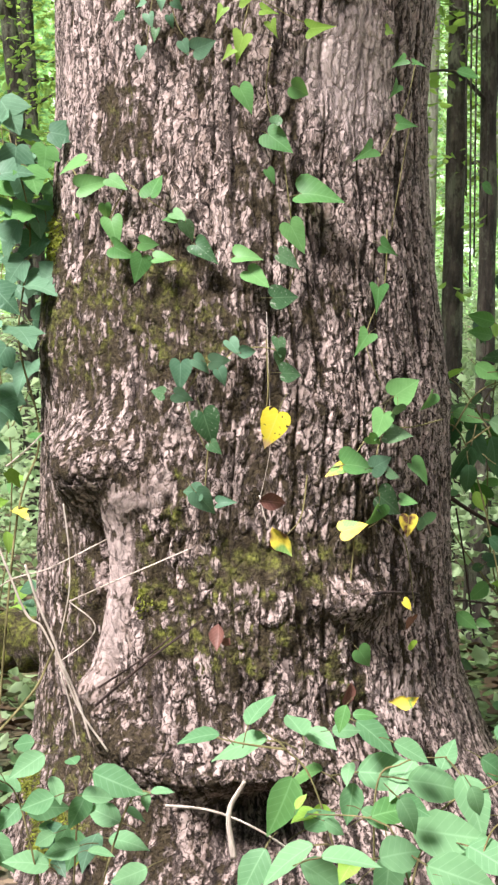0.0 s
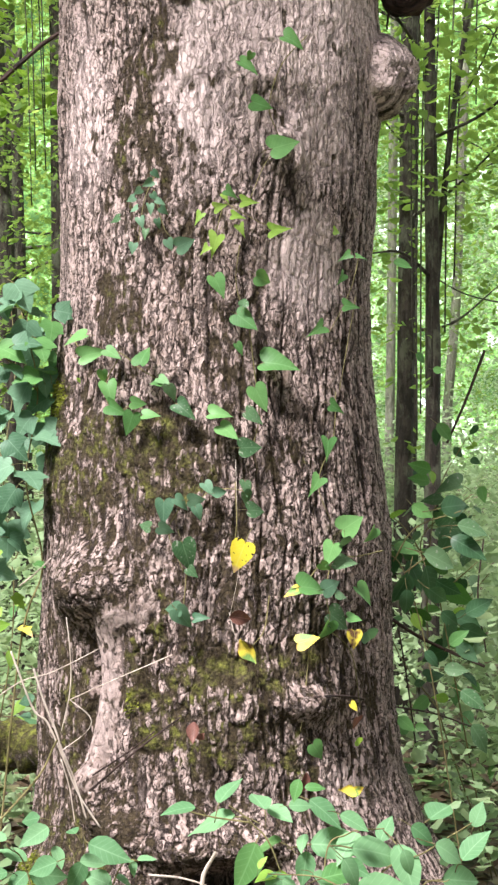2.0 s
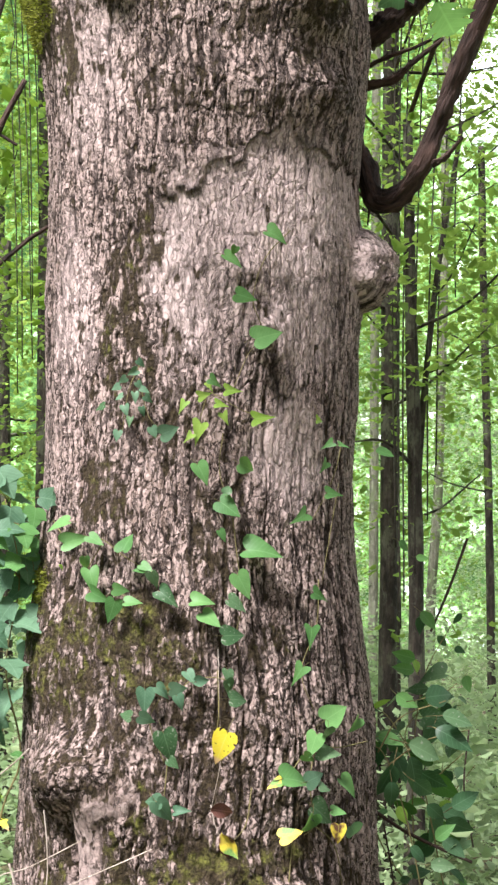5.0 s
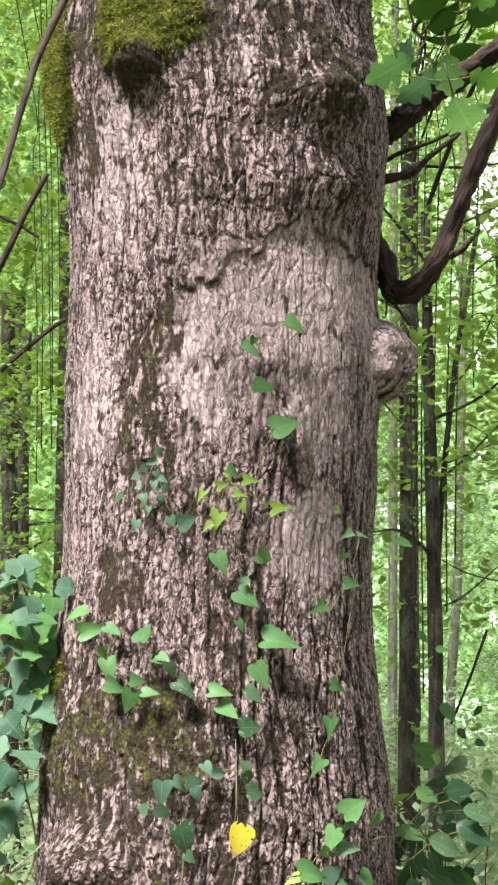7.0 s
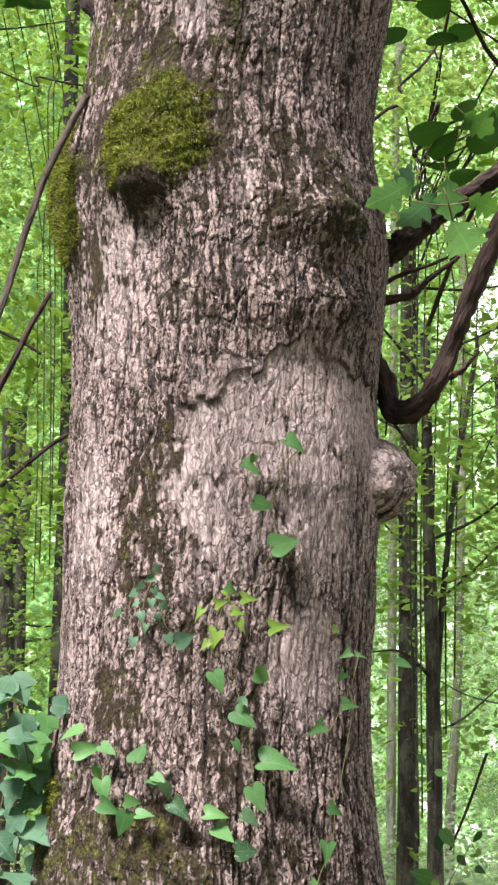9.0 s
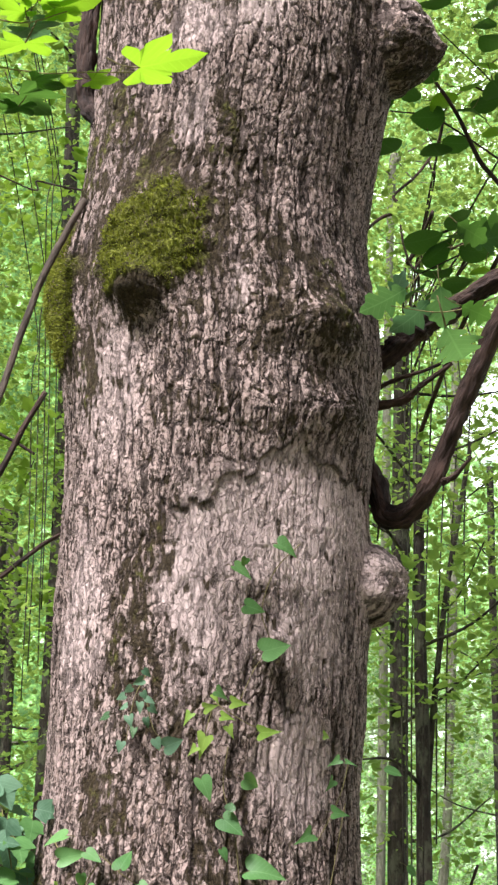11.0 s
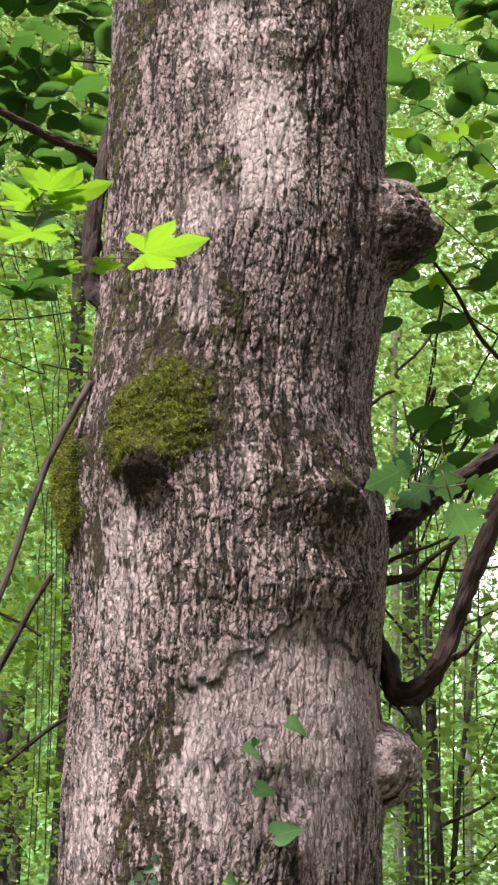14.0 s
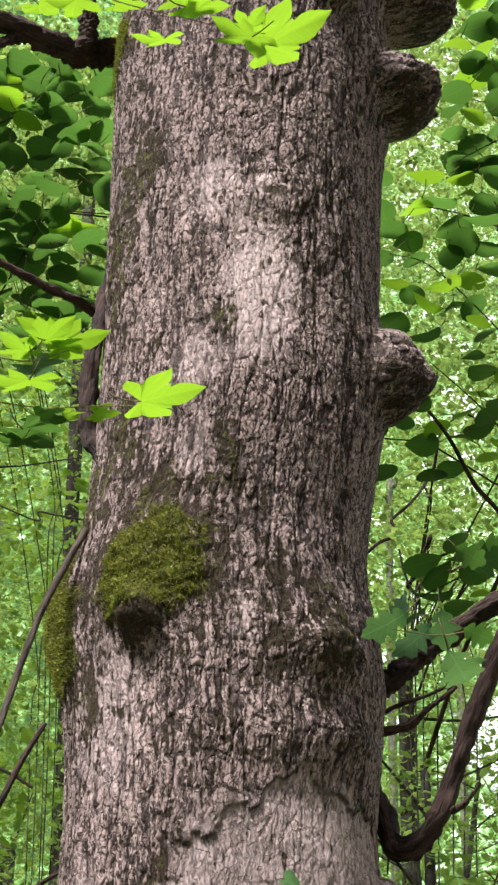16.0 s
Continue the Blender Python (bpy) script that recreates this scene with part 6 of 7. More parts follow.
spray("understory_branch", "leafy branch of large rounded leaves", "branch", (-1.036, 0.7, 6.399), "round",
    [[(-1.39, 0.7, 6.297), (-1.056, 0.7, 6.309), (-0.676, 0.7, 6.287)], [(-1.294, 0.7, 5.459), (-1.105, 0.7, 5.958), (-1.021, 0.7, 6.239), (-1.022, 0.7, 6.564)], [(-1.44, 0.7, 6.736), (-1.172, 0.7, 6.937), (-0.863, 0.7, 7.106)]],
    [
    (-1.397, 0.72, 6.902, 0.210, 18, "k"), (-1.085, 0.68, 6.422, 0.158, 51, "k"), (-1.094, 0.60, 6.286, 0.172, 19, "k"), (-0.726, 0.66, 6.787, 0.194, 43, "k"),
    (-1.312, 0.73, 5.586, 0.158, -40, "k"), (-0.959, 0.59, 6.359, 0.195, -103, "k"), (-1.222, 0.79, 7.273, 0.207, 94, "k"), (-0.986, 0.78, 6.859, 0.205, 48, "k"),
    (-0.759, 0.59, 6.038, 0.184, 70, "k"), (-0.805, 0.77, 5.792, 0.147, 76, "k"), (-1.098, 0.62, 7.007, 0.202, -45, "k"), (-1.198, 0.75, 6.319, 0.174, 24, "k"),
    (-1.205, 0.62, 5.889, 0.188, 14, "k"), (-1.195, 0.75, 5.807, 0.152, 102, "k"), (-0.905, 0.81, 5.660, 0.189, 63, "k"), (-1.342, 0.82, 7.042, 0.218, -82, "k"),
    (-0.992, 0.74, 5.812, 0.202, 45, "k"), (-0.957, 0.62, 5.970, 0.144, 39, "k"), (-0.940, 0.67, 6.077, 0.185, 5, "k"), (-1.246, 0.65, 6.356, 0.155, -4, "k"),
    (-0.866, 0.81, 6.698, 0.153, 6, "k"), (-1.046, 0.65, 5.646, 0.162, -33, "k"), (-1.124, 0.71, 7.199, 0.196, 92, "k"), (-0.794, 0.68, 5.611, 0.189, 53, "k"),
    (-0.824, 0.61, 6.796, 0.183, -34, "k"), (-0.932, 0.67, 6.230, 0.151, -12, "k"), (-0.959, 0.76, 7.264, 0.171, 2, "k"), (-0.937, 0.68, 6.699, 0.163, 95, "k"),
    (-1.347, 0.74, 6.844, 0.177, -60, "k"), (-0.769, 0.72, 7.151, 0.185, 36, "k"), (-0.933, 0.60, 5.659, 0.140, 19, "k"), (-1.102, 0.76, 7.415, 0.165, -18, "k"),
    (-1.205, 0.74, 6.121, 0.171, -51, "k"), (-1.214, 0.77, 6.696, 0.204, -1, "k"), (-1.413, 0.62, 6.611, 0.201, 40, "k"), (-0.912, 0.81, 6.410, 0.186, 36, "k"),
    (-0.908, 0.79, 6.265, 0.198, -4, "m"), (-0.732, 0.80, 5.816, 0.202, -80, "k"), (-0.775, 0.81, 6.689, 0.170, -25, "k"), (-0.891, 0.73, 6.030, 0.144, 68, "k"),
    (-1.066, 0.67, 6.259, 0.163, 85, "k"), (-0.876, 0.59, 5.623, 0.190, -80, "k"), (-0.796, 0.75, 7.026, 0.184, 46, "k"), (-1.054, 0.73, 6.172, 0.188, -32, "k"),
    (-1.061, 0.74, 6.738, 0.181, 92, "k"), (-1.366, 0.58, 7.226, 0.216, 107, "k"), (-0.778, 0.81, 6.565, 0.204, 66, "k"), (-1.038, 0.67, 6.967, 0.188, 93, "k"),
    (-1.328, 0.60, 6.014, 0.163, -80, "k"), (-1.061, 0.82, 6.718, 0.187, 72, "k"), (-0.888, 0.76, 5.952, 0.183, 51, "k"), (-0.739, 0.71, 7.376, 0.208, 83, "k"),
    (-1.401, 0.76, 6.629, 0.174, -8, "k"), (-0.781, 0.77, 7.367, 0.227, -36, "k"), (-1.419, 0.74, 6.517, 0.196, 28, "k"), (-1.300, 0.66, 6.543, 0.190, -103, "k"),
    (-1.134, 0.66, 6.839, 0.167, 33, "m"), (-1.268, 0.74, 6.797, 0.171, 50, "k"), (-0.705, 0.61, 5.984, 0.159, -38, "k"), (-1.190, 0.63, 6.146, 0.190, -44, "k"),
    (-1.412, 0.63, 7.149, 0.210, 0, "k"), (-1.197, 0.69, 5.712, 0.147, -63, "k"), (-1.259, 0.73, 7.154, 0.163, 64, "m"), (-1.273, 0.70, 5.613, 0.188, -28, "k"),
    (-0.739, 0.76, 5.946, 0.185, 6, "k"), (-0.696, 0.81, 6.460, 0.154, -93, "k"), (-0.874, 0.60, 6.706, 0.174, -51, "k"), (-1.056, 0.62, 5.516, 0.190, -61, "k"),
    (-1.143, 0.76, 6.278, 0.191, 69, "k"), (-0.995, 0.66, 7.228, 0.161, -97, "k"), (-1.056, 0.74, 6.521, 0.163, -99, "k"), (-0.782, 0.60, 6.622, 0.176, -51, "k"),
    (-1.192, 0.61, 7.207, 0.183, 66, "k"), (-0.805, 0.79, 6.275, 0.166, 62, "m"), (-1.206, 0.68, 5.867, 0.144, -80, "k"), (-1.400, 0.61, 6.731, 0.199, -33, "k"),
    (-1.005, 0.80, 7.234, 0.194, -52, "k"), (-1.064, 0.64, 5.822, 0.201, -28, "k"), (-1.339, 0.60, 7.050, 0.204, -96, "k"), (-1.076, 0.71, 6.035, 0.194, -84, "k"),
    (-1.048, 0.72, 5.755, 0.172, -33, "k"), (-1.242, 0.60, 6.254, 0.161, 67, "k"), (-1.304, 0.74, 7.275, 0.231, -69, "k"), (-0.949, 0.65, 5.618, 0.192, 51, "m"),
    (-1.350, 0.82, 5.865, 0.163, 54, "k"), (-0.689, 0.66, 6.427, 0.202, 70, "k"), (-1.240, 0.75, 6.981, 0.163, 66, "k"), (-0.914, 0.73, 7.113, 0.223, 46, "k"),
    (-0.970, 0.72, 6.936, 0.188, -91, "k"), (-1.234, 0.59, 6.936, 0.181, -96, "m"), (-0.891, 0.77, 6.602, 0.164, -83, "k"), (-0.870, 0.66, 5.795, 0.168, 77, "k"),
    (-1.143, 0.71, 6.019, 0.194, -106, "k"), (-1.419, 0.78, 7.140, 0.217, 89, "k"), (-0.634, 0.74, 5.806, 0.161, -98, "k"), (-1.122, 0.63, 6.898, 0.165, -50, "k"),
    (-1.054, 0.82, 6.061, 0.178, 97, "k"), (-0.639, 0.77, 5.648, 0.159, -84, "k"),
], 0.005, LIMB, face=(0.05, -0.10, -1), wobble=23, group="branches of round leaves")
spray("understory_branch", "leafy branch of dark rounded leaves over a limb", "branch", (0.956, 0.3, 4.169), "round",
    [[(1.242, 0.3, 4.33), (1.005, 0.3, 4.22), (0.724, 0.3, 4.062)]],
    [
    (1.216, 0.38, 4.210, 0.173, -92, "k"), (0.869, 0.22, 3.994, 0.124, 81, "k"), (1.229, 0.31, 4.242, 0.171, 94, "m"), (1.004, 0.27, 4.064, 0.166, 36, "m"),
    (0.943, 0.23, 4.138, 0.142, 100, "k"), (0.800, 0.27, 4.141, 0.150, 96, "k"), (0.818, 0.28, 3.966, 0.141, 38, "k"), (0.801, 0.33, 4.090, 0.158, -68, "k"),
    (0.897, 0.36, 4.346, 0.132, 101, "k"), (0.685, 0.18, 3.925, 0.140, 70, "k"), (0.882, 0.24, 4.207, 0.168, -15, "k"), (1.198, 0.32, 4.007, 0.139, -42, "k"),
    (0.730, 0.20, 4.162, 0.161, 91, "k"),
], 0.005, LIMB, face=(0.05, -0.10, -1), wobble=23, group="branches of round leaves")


# ---- the woods round about ----
def leaf_cloud(name, centres, per, spread, size, seed, flat=0.18, mat=WOODS, small=False):
    """Sprays of small leaves round each centre, many in one mesh."""
    g = np.random.default_rng(seed)
    centres = np.asarray(centres)
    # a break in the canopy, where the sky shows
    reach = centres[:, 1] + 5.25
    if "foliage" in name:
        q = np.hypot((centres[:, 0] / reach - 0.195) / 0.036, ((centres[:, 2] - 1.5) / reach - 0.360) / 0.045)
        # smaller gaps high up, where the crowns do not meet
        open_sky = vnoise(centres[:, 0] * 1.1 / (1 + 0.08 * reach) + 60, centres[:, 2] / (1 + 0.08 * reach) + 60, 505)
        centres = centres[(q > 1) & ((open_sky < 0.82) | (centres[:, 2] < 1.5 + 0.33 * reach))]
    c = np.repeat(centres, per, 0)
    n = len(c)
    off = g.normal(0, 1, (n, 3)) * np.array([spread, spread, spread * flat])
    c = c + off
    yaw, tip, roll = g.uniform(0, 2 * np.pi, n), g.normal(-0.25, 0.45, n), g.normal(0, 0.5, n)
    ln = g.uniform(size[0], size[1], n)
    d = np.stack([np.cos(yaw) * np.cos(tip), np.sin(yaw) * np.cos(tip), np.sin(tip)], -1)
    sd = np.stack([-np.sin(yaw), np.cos(yaw), np.zeros(n)], -1)
    up = np.cross(d, sd)
    sd = sd * np.cos(roll)[:, None] + up * np.sin(roll)[:, None]
    up = np.cross(sd, d)
    w = ln * g.uniform(0.22, 0.36, n)
    l, w = ln[:, None], w[:, None]
    # whole boughs are lighter or darker, and the sprays on them vary
    patch = vnoise(centres[:, 0] * 0.8 + 40, centres[:, 2] * 0.8 + centres[:, 1] * 0.6 + 40, 501)
    tone = np.repeat(np.clip(0.55 * g.uniform(0, 1, len(centres)) + 1.3 * (patch - 0.5) + 0.27, 0, 1), per)
    if small:
        v = np.stack([c, c + d * l * 0.45 + sd * w + up * w * 0.3, c + d * l - up * w * 0.3, c + d * l * 0.45 - sd * w + up * w * 0.3], 1).reshape(-1, 3)
        me = poly_mesh(name, v, np.arange(n * 4).reshape(-1, 4), {"spray": np.repeat(tone, 4)})
        me.materials.append(mat)
        return me
    v = np.stack([c, c + d * l * 0.35 + sd * w + up * w * 0.3, c + d * l * 0.75 + sd * w * 0.7 + up * w * 0.1, c + d * l - up * w * 0.3,
                  c + d * l * 0.75 - sd * w * 0.7 + up * w * 0.1, c + d * l * 0.35 - sd * w + up * w * 0.3], 1).reshape(-1, 3)
    k = np.arange(n)[:, None] * 6
    f = np.concatenate([k + [0, 1, 2, 3], k + [0, 3, 4, 5]], 0)
    me = poly_mesh(name, v, f, {"spray": np.repeat(tone, 6)})
    me.materials.append(mat)
    return me


AXES = []


def nearest_axis(p):
    """The place on the nearest woodland trunk at about the height of p."""
    best = None
    for line in AXES:
        for q in line:
            if q[0] * p[0] < 0:
                continue
            d = (Vector(q) - Vector(p)).length + 2 * abs(q[2] - p[2])
            if best is None or d < best[0]:
                best = (d, Vector(q))
    return best[1]


def far_tree(label, pts, r0, r1, top=9.0, crown=26, bark=FAR_BARK):
    """A slender woodland tree: trunk, a few thin limbs and a loose crown."""
    pts = [Vector(p) for p in pts]
    way = (pts[-1] - pts[-2]).normalized()
    pts = [p for p in pts if p.z < top + 0.5]
    while pts[-1].z < top:
        pts.append(pts[-1] + way * 0.7 + Vector((0, 0, 0.3)))
    t = thing("woodland_tree", label, "tree", pts[0], "slender trees of the wood")
    stem(t, pts, r0, r1, bark, 60, 10, "trunk")
    line = smooth_line(pts, 60)
    AXES.append([tuple(q) for q in line])
    g = random.Random(len(AXES))
    tips = []
    for k in range(6):
        p = Vector(line[int(24 + 6.2 * k)])
        a = g.uniform(0, 6.283)
        out = Vector((math.cos(a), math.sin(a), g.uniform(0.15, 0.5))) * g.uniform(0.5, 1.1)
        mid = p + out * 0.5 + Vector((0, 0, g.uniform(-0.1, 0.1)))
        stem(t, [p, mid, p + out], r0 * 0.22, 0.004, bark, 14, 5, "limb")
        tips += [mid, p + out]
    c = np.array([tuple(Vector(g.choice(tips)) + Vector((g.gauss(0, 0.3), g.gauss(0, 0.3), g.gauss(0, 0.2))) - t.location) for _ in range(crown)])
    piece("crown", leaf_cloud("crown", c, 28, 0.26, (0.045, 0.085), 60 + len(AXES)), WOODS, t, "loose sprays of bright green leaves")
    return t


def far_trunk(label, pts, r0, r1, category="vine", name="hanging_vine", part_name="stem"):
    """A vine that hangs from a woodland tree."""
    top = nearest_axis(Vector(pts[-1]) + Vector((0, 0, 1.2)))
    pts = list(pts) + [tuple(Vector(pts[-1]).lerp(top, 0.5) + Vector((0, 0, 0.5))), tuple(top)]
    t = thing(name, label, category, pts[0], "vines hanging in the wood")
    stem(t, pts, r0, r1, FAR_BARK, 50, 6, part_name)
    return t


def far_stick(name, label, category, pts, r0, r1, mat, hold=False):
    if hold:
        end = Vector(nearest_axis(pts[-1]))
        pts = list(pts) + [tuple(Vector(pts[-1]).lerp(end, 0.5) + Vector((0, 0, 0.05))), tuple(end)]
    t = thing(name, label, category, pts[0])
    stem(t, pts, r0, r1, mat, 10 * len(pts), 8)
    return t


far_tree("thin dark sapling with bare lower boughs", [(-1.175, 0.75, -0.3), (-1.214, 0.75, 2.359), (-1.366, 0.75, 3.505), (-1.473, 0.75, 5.119)], 0.03, 0.02)
far_tree("slender grey-brown woodland tree trunk", [(1.010, 3.6, -0.3), (1.028, 3.6, 1.063), (1.046, 3.6, 2.678), (1.052, 3.6, 4.047), (1.072, 3.6, 6.627), (1.1, 3.6, 9.47)], 0.056, 0.050, top=4.6)
far_tree("dark slender trunk hung with vines", [(1.050, 2.6, -0.3), (1.062, 2.6, 0.976), (1.058, 2.6, 2.253), (1.040, 2.6, 3.147)], 0.050, 0.026, top=3.9)
far_tree("slender trunk forked and vine-hung", [(1.001, 2.7, -0.3), (1.051, 2.7, 0.97), (1.091, 2.7, 2.264), (1.174, 2.7, 3.17), (1.272, 2.7, 3.795), (1.338, 2.7, 4.178), (1.384, 2.7, 4.763)], 0.020, 0.013, top=4.0)
far_tree("thin young tree with sparse leaves", [(1.261, 5, -0.3), (1.256, 5, 2.866), (1.266, 5, 4.452), (1.263, 5, 5.277), (1.219, 5, 6.994)], 0.024, 0.022, top=5.0)
far_tree("slim grey trunk among leaves", [(-1.451, 5.5, -0.3), (-1.48, 5.5, 0.938), (-1.534, 5.5, 2.49), (-1.597, 5.5, 3.46), (-1.674, 5.5, 4.973)], 0.058, 0.05, top=4.0)
far_tree("slim grey trunk among leaves", [(-1.582, 7, -0.3), (-1.598, 7, 0.86), (-1.657, 7, 2.63), (-1.684, 7, 3.549), (-1.71, 7, 4.974)], 0.055, 0.045, top=4.4)
far_tree("mossy grey straight trunk of a young tree", [(-1.033, 4.5, -0.3), (-1.09, 4.5, 4.192), (-1.201, 4.5, 6.644), (-1.263, 4.5, 8.658), (-1.347, 4.5, 10.819), (-1.476, 4.5, 14.061)], 0.058, 0.05)
far_tree("slender dark tree trunk deep in the wood", [(-2.046, 9, -0.3), (-2.053, 9, 1.547), (-2.044, 9, 3.122), (-2.072, 9, 4.428), (-2.094, 9, 6.245)], 0.1, 0.09, top=5.2)
far_tree("slender dark tree trunk deep in the wood", [(2.267, 7, -0.3), (2.256, 7, 1.65), (2.241, 7, 3.023), (2.221, 7, 4.413), (2.205, 7, 5.82), (2.184, 7, 8.202)], 0.035, 0.03, top=4.8)
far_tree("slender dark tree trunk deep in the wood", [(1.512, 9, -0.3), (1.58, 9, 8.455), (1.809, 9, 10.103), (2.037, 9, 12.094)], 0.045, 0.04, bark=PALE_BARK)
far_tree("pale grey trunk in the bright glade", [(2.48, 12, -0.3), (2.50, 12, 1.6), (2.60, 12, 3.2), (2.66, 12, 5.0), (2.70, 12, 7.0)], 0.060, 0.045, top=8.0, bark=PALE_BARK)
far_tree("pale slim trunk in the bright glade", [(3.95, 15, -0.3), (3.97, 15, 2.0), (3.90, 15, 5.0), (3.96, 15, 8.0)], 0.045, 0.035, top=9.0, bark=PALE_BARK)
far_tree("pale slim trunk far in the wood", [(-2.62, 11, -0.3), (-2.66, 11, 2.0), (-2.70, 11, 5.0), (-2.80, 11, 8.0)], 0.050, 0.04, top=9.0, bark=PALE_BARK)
far_trunk("thin bare vine hanging from the canopy", [(-0.815, 1.6, 2.661), (-0.869, 1.6, 3.736), (-0.948, 1.6, 4.897), (-0.957, 1.6, 5.264)], 0.0032, 0.003, category='vine', name='hanging_vine', part_name='stem')
far_trunk("thin bare vine hanging from the canopy", [(-0.82, 1.6, 2.922), (-0.859, 1.6, 3.905), (-0.924, 1.6, 4.958), (-0.933, 1.6, 5.327)], 0.0032, 0.003, category='vine', name='hanging_vine', part_name='stem')
far_trunk("thin bare vine hanging from the canopy", [(-0.81, 1.7, 3.324), (-0.845, 1.7, 4.042), (-0.903, 1.7, 4.795), (-0.912, 1.7, 5.164)], 0.0032, 0.003, category='vine', name='hanging_vine', part_name='stem')
far_trunk("thin bare vine hanging from the canopy", [(-0.861, 1.6, 2.66), (-0.886, 1.6, 3.459), (-0.934, 1.6, 4.304), (-0.943, 1.6, 4.657)], 0.0032, 0.003, category='vine', name='hanging_vine', part_name='stem')
far_trunk("thin bare vine hanging from the canopy", [(-0.917, 1.9, 2.549), (-0.942, 1.9, 3.317), (-0.991, 1.9, 4.126), (-1.001, 1.9, 4.487)], 0.0032, 0.003, category='vine', name='hanging_vine', part_name='stem')
far_trunk("thin bare vine hanging from the canopy", [(0.944, 2.3, 1.457), (0.933, 2.3, 2.798), (0.951, 2.3, 4.269), (0.959, 2.3, 4.747)], 0.0045, 0.004, category='vine', name='hanging_vine', part_name='stem')
far_trunk("thin bare vine hanging from the canopy", [(0.974, 2.4, 1.59), (0.972, 2.4, 2.831), (0.999, 2.4, 4.179), (1.008, 2.4, 4.661)], 0.0045, 0.004, category='vine', name='hanging_vine', part_name='stem')
far_trunk("thin bare vine hanging from the canopy", [(1.043, 2.5, 1.729), (1.047, 2.5, 2.865), (1.081, 2.5, 4.089), (1.091, 2.5, 4.573)], 0.0045, 0.004, category='vine', name='hanging_vine', part_name='stem')
far_trunk("thin bare vine hanging from the canopy", [(1.108, 2.5, 2.007), (1.116, 2.5, 2.955), (1.156, 2.5, 3.964), (1.166, 2.5, 4.445)], 0.0045, 0.004, category='vine', name='hanging_vine', part_name='stem')
far_trunk("thin bare vine hanging from the canopy", [(0.921, 2.3, 1.855), (0.907, 2.3, 2.956), (0.921, 2.3, 4.143), (0.929, 2.3, 4.617)], 0.0045, 0.004, category='vine', name='hanging_vine', part_name='stem')
far_trunk("thin bare vine hanging from the canopy", [(1.213, 2.9, 2.33), (1.233, 2.9, 3.251), (1.287, 2.9, 4.227), (1.299, 2.9, 4.736)], 0.0045, 0.004, category='vine', name='hanging_vine', part_name='stem')
far_trunk("thin bare vine hanging from the canopy", [(1.341, 3, 3.275), (1.343, 3, 3.827), (1.379, 3, 4.398), (1.392, 3, 4.918)], 0.0045, 0.004, category='vine', name='hanging_vine', part_name='stem')
far_stick("dead_branch", "thin dark twig in the canopy", "branch", [(0.682, 2.0, 5.101), (0.758, 2.0, 5.17), (0.823, 2.0, 5.203), (0.841, 2.0, 5.258), (0.82, 2.0, 5.296), (0.853, 2.0, 5.339), (0.921, 2.0, 5.405), (0.989, 2.0, 5.495), (1.056, 2.0, 5.621), (1.087, 2.0, 5.753)], 0.01, 0.007, LIMB, hold=True)
far_stick("dead_branch", "thin dark twig in the canopy", "branch", [(1.007, 2.0, 5.521), (1.025, 2.0, 5.457), (1.036, 2.0, 5.392)], 0.006, 0.004, LIMB, hold=True)
far_stick("dead_branch", "thin dark twig in the canopy", "branch", [(0.898, 2.0, 4.905), (0.939, 2.0, 5.007), (0.978, 2.0, 5.087), (1.028, 2.0, 5.206)], 0.011, 0.006, LIMB, hold=True)
far_stick("dead_branch", "thin dark twig in the canopy", "branch", [(0.927, 2.0, 4.874), (0.977, 2.0, 4.945), (1.035, 2.0, 4.978), (1.108, 2.0, 4.995), (1.19, 2.0, 5.02)], 0.009, 0.005, LIMB, hold=True)
far_stick("dead_branch", "thin dark twig in the canopy", "branch", [(1.035, 2.0, 4.978), (1.094, 2.0, 5.036), (1.162, 2.0, 5.095)], 0.005, 0.003, LIMB, hold=True)
far_stick("dead_branch", "thin dark twig in the canopy", "branch", [(0.858, 2.0, 5.131), (0.875, 2.0, 5.021), (0.909, 2.0, 4.911), (0.955, 2.0, 4.819)], 0.006, 0.007, LIMB, hold=True)
far_stick("dead_branch", "thin dark twig in the canopy", "branch", [(0.708, 1.2, 5.336), (0.902, 1.2, 5.319), (1.011, 1.2, 5.258), (1.224, 1.2, 5.107), (1.381, 1.2, 4.987)], 0.004, 0.007, LIMB, hold=True)
far_stick("dead_branch", "thin dark twig in the canopy", "branch", [(0.943, 1.2, 5.288), (1.017, 1.2, 5.419), (1.103, 1.2, 5.487), (1.186, 1.2, 5.463), (1.38, 1.2, 5.43)], 0.004, 0.006, LIMB, hold=True)
far_stick("fallen_branch", "bare grey broken branch leaning on the trunk", "branch", [(-0.558, -0.25, 4.049), (-0.608, -0.3, 3.898), (-0.674, -0.35, 3.688), (-0.715, -0.38, 3.509), (-0.755, -0.4, 3.326), (-0.784, -0.45, 3.155), (-0.91, -0.5, 2.677)], 0.0135, 0.012, STICK)
far_stick("dead_branch", "dark bare dead branch in the understory", "branch", [(-0.753, 0.6, 3.61), (-0.831, 0.6, 3.45), (-0.906, 0.6, 3.269), (-1.019, 0.6, 3.044)], 0.012, 0.016, LIMB, hold=True)
far_stick("dead_branch", "dark bare dead branch in the understory", "branch", [(-0.777, 0.6, 3.344), (-0.873, 0.6, 3.4), (-1.014, 0.6, 3.455), (-1.317, 0.6, 3.528)], 0.006, 0.008, LIMB, hold=True)
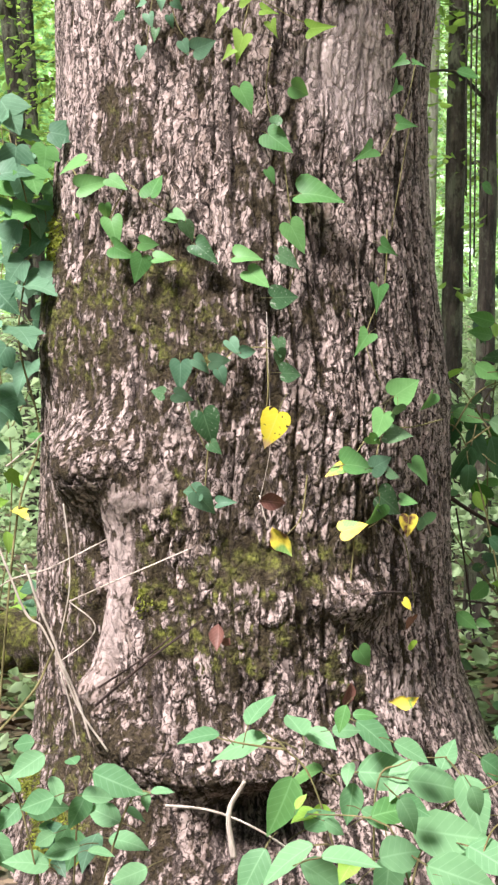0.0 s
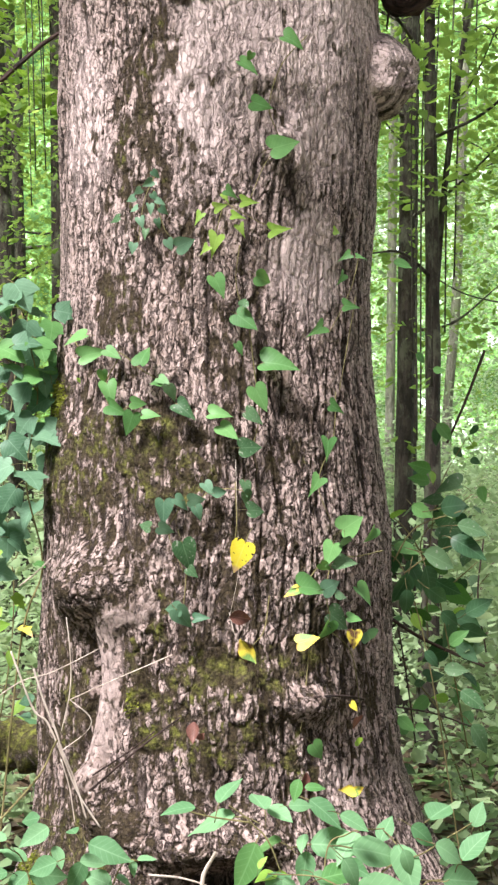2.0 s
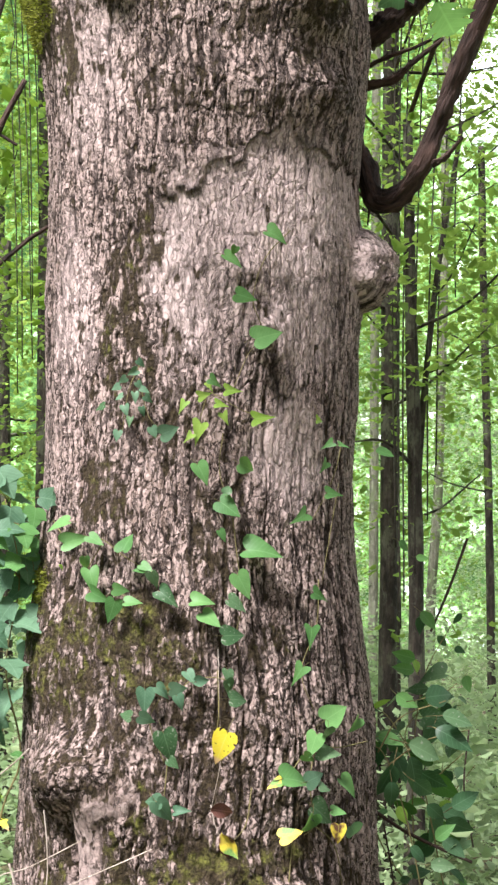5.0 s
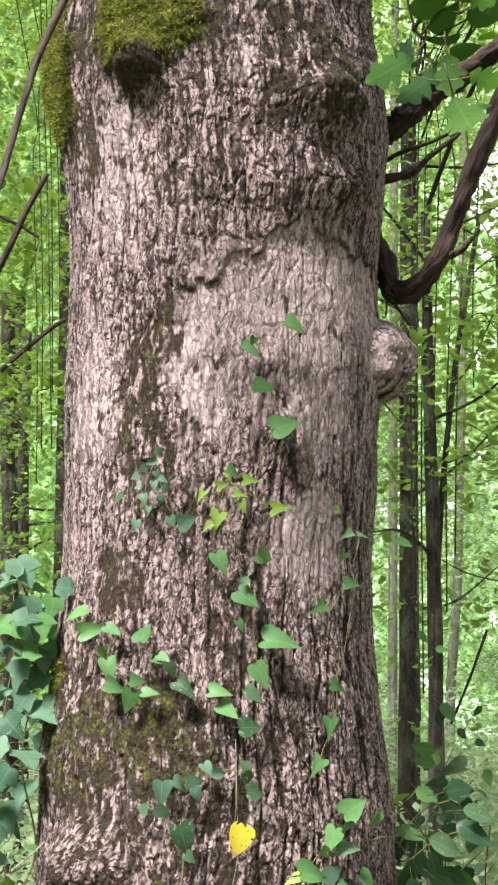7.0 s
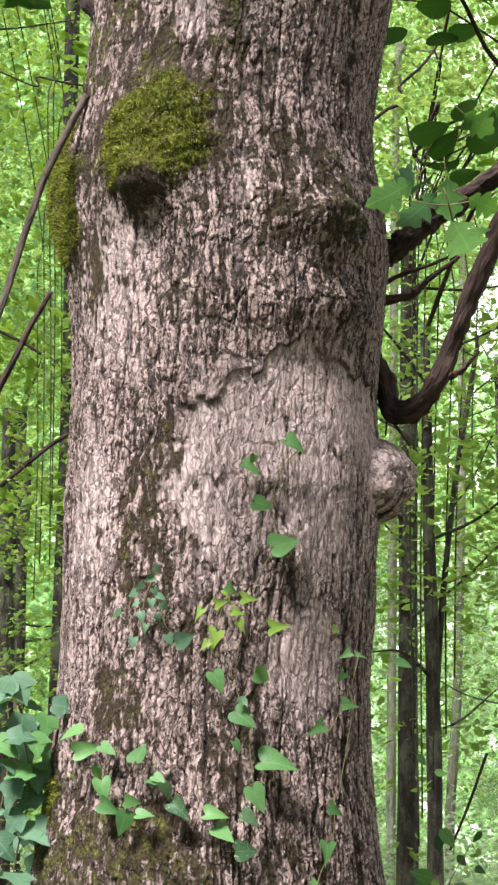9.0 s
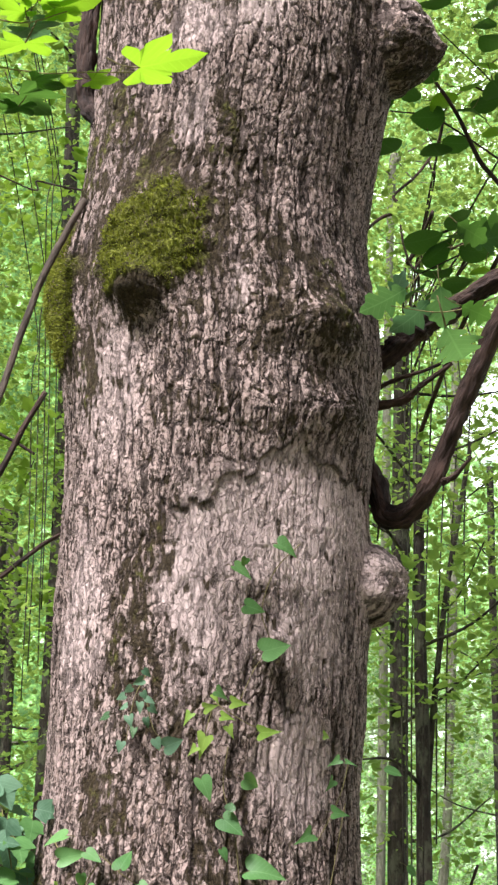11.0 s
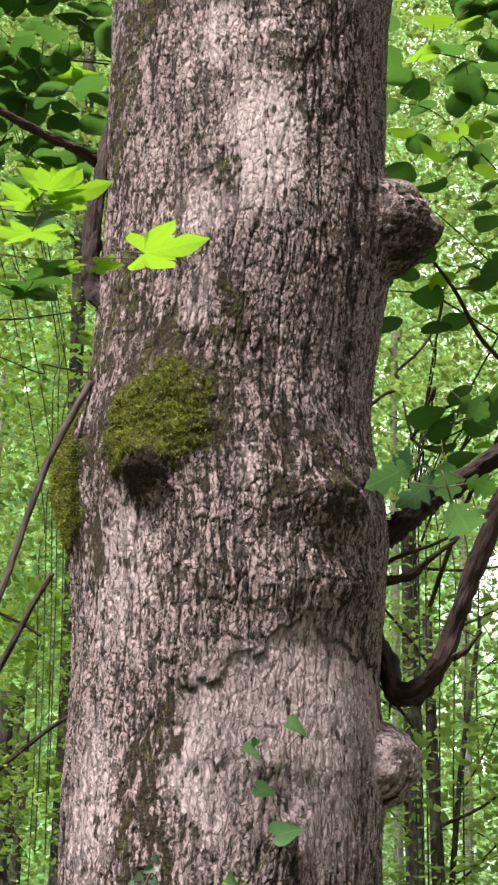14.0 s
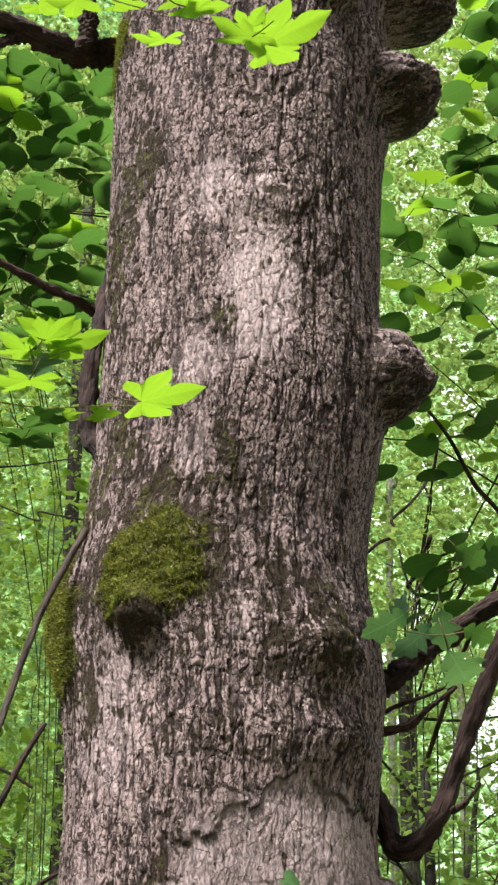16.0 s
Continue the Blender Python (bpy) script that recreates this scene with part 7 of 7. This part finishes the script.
far_stick("dead_branch", "dark bare dead branch in the understory", "branch", [(0.875, 0.8, 5.254), (0.964, 0.8, 5.109), (1.062, 0.8, 4.88), (1.205, 0.8, 4.574)], 0.008, 0.014, LIMB, hold=True)
far_stick("dead_branch", "dark bare dead branch in the understory", "branch", [(-0.691, 0.8, 4.634), (-0.805, 0.8, 4.652), (-0.894, 0.8, 4.668), (-0.903, 0.8, 4.625)], 0.005, 0.003, LIMB, hold=True)
far_stick("dead_branch", "dark bare dead branch in the understory", "branch", [(-0.739, 1.5, 3.258), (-0.836, 1.5, 3.189), (-0.931, 1.5, 3.107), (-1.188, 1.5, 2.893)], 0.01, 0.014, LIMB, hold=True)
far_stick("dead_branch", "thin dark twig among the leaves", "branch", [(0.791, 1.2, 4.534), (0.929, 1.2, 4.684), (1.117, 1.2, 4.704)], 0.006, 0.008, LIMB, hold=True)
far_stick("dead_branch", "thin dark twig among the leaves", "branch", [(-0.724, 1, 6.509), (-1.109, 1, 6.551), (-1.288, 1, 6.582), (-1.65, 1, 6.645)], 0.005, 0.006, LIMB, hold=True)
far_stick("dead_branch", "thin dark twig among the leaves", "branch", [(-1.161, 1, 6.183), (-1.095, 1, 6.403), (-1.061, 1, 6.516)], 0.004, 0.006, LIMB, hold=True)
far_stick("dry_stalk", "thin pale dry stalk leaning against the tree", "stalk", [(-0.617, -0.86, 0.863), (-0.553, -0.86, 0.699), (-0.512, -0.86, 0.658), (-0.463, -0.86, 0.551), (-0.422, -0.86, 0.453), (-0.357, -0.86, 0.354)], 0.0032, 0.0025, DRYSTEM)
far_stick("dry_stalk", "thin pale dry stalk leaning against the tree", "stalk", [(-0.552, -0.86, 0.814), (-0.52, -0.86, 0.715), (-0.487, -0.86, 0.633), (-0.471, -0.86, 0.584), (-0.43, -0.86, 0.485), (-0.398, -0.86, 0.379)], 0.0036, 0.0027, DRYSTEM)
far_stick("dry_stalk", "thin pale dry stalk leaning against the tree", "stalk", [(-0.458, -0.86, 0.961), (-0.446, -0.86, 0.846), (-0.447, -0.86, 0.748), (-0.471, -0.86, 0.633)], 0.0019, 0.0015, DRYSTEM)
far_stick("dry_stalk", "thin pale dry stalk leaning against the tree", "stalk", [(-0.724, -0.86, 0.679), (-0.593, -0.86, 0.773), (-0.495, -0.86, 0.805), (-0.349, -0.86, 0.879)], 0.0019, 0.0015, DRYSTEM)
far_stick("dry_stalk", "thin pale dry stalk leaning against the tree", "stalk", [(-0.447, -0.86, 0.724), (-0.34, -0.86, 0.773), (-0.153, -0.86, 0.855)], 0.0019, 0.0015, DRYSTEM)
far_stick("dry_stalk", "thin pale dry stalk leaning against the tree", "stalk", [(-0.447, -0.86, 0.724), (-0.389, -0.86, 0.674), (-0.398, -0.86, 0.633), (-0.471, -0.86, 0.576)], 0.0016, 0.0013, DRYSTEM)
far_stick("dry_stalk", "thin pale dry stalk leaning against the tree", "stalk", [(-0.471, -0.86, 0.551), (-0.447, -0.86, 0.469), (-0.431, -0.86, 0.37)], 0.0023, 0.0018, DRYSTEM)
far_stick("dry_stalk", "thin pale dry stalk leaning against the tree", "stalk", [(-0.218, -0.86, 0.219), (-0.103, -0.86, 0.205), (0.012, -0.86, 0.156), (0.159, -0.86, 0.057)], 0.0032, 0.0025, DRYSTEM)
far_stick("dry_stalk", "thin pale dry stalk leaning against the tree", "stalk", [(-0.593, -0.86, 1.051), (-0.544, -0.86, 1.091), (-0.503, -0.86, 1.132)], 0.0023, 0.0018, DRYSTEM)
far_stick("dry_stalk", "thin green stalk leaning in the undergrowth", "stalk", [(-0.645, -0.9, 0.381), (-0.532, -0.9, 0.511), (-0.491, -0.9, 0.592), (-0.478, -0.9, 0.617)], 0.003, 0.003, STEM)
far_stick("dead_branch", "dark thin dead stem lying against the bark", "branch", [(-0.401, -0.73, 0.43), (-0.258, -0.73, 0.554), (-0.132, -0.73, 0.65)], 0.0036, 0.0026, LIMB)
far_stick("dead_branch", "dark thin dead stem lying against the bark", "branch", [(-0.393, -0.73, 0.476), (-0.283, -0.73, 0.549), (-0.208, -0.73, 0.608)], 0.0026, 0.002, LIMB)
far_stick("dead_branch", "pale bare dead stem before the hollow", "branch", [(-0.05, -0.95, 0.122), (-0.061, -0.95, 0.232), (-0.024, -0.95, 0.31)], 0.008, 0.005, DRYSTEM)
far_stick("dead_branch", "dark thin bare branch beside the trunk", "branch", [(0.59, 0.2, 0.832), (0.722, 0.2, 0.751), (0.93, 0.2, 0.66)], 0.007, 0.006, LIMB)
far_stick("dead_branch", "dark thin bare branch beside the trunk", "branch", [(0.271, -0.6, 0.687), (0.383, -0.5, 0.673), (0.568, -0.1, 0.571), (0.75, 0.1, 0.505), (0.931, 0.2, 0.425)], 0.004, 0.003, LIMB)
far_stick("dead_branch", "dark thin bare branch beside the trunk", "branch", [(1.024, 0.8, 1.826), (0.953, 0.8, 1.635), (0.876, 0.8, 1.456)], 0.006, 0.005, LIMB)
far_stick("dead_branch", "dark thin bare branch beside the trunk", "branch", [(0.62, 0.2, 0.792), (0.652, 0.2, 0.608), (0.683, 0.2, 0.384)], 0.003, 0.003, LIMB)
far_stick("dead_branch", "dark thin bare branch beside the trunk", "branch", [(0.923, 0.2, 1.117), (0.904, 0.2, 0.914), (0.935, 0.2, 0.711)], 0.003, 0.003, LIMB)


def wedge(n, y0, y1, z0, rise, seed, wide=0.26):
    """Random places in the wood behind the tree, the band widening and rising with distance."""
    g = np.random.default_rng(seed)
    y = np.sqrt(g.uniform(y0 ** 2, y1 ** 2, n))
    x = g.uniform(-1, 1, n) * wide * (y + 6)
    z = z0 + g.uniform(0, 1, n) * rise * (y + 6)
    if z0 > 1:
        z = z + np.where(x > 0, 1.8, 0.0)   # an open glade on one side
    return np.stack([x, y, z], -1)


def beside(n, seed):
    """Low places on both sides of the old trunk."""
    g = np.random.default_rng(seed)
    x = g.choice([-1, 1], n) * g.uniform(0.80, 1.7, n)
    return np.stack([x, g.uniform(-0.2, 1.6, n), g.uniform(0.0, 1.0, n) ** 1.5 * 1.3 - 0.2], -1)


def boughs(n, seed):
    """High places on both sides, behind the old trunk."""
    g = np.random.default_rng(seed)
    y = g.uniform(1.6, 4.2, n)
    return np.stack([g.choice([-1, 1], n) * g.uniform(0.08, 0.25, n) * (y + 6.5), y, 2.9 + g.uniform(0, 1, n) * (y + 4)], -1) + np.array([0, 0, 0.25])


def side_boughs(n, seed):
    """Places on the side where a sapling's boughs hang near."""
    g = np.random.default_rng(seed)
    y = g.uniform(1.6, 4.5, n)
    return np.stack([-g.uniform(0.10, 0.25, n) * (y + 6), y, 2.3 + g.uniform(0.1, 0.62, n) * (y + 5)], -1)


def glade(n, seed):
    """Low places far off on the side where the wood stands open."""
    g = np.random.default_rng(seed)
    y = g.uniform(9, 26, n)
    return np.stack([g.uniform(0.02, 0.27, n) * (y + 6), y, -0.1 + g.uniform(0, 1, n) ** 1.3 * 0.26 * (y + 6)], -1)


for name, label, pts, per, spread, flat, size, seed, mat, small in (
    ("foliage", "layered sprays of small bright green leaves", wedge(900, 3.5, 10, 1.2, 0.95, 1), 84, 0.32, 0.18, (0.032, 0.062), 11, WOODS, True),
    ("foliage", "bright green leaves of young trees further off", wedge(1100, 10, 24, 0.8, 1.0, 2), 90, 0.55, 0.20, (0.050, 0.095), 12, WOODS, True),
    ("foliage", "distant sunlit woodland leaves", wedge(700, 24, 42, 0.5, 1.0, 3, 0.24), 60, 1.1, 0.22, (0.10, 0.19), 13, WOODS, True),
    ("undergrowth", "low growth in the open glade, pale with painted haze", glade(900, 31), 60, 0.45, 0.40, (0.040, 0.080), 32, HAZE, True),
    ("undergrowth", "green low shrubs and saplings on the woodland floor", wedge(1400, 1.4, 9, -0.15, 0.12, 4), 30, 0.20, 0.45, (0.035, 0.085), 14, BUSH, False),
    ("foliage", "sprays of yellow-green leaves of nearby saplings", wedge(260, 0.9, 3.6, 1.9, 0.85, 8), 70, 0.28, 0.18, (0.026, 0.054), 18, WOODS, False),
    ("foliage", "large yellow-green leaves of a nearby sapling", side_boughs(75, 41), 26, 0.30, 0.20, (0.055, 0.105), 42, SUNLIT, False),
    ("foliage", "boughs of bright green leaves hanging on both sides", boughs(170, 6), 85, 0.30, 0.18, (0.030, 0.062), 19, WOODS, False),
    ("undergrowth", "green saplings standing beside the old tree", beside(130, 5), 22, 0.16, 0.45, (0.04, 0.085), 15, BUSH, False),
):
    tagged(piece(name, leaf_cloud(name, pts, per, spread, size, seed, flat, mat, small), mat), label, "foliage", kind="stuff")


def far_woods():
    """A plain backdrop of woodland far behind; its brightness is emitted, not sunlight."""
    a = np.linspace(-1.0, 1.0, 40)
    z = np.linspace(-3, 75, 30)
    a, z = np.meshgrid(a, z)
    me = grid_mesh("backdrop", np.stack([70 * np.sin(a), 70 * np.cos(a) - 5, z], -1))
    m, nt, b, out = nodes_of("far_woods")
    v = objco(nt)
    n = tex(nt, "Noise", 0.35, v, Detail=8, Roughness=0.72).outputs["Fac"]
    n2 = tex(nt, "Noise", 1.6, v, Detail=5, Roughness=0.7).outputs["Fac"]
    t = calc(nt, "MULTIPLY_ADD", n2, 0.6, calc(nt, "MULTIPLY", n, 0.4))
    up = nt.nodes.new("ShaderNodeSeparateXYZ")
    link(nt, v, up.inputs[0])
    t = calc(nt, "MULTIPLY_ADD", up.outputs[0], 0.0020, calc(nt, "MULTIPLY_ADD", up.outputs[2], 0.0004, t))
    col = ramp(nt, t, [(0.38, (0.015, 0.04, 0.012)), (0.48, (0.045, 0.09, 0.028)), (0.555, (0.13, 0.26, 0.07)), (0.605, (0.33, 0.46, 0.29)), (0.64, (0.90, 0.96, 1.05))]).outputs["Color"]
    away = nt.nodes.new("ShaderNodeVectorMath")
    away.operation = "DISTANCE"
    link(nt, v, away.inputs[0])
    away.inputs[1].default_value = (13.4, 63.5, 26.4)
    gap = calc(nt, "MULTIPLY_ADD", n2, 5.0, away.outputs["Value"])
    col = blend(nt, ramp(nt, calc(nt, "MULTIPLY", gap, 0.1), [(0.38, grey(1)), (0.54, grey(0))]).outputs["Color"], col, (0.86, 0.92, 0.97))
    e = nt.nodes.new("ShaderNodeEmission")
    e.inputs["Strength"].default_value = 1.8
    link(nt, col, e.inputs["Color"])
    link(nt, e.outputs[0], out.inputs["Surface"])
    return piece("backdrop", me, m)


tagged(far_woods(), "glowing backdrop of distant woodland with gaps of pale sky", "backdrop", kind="structure")
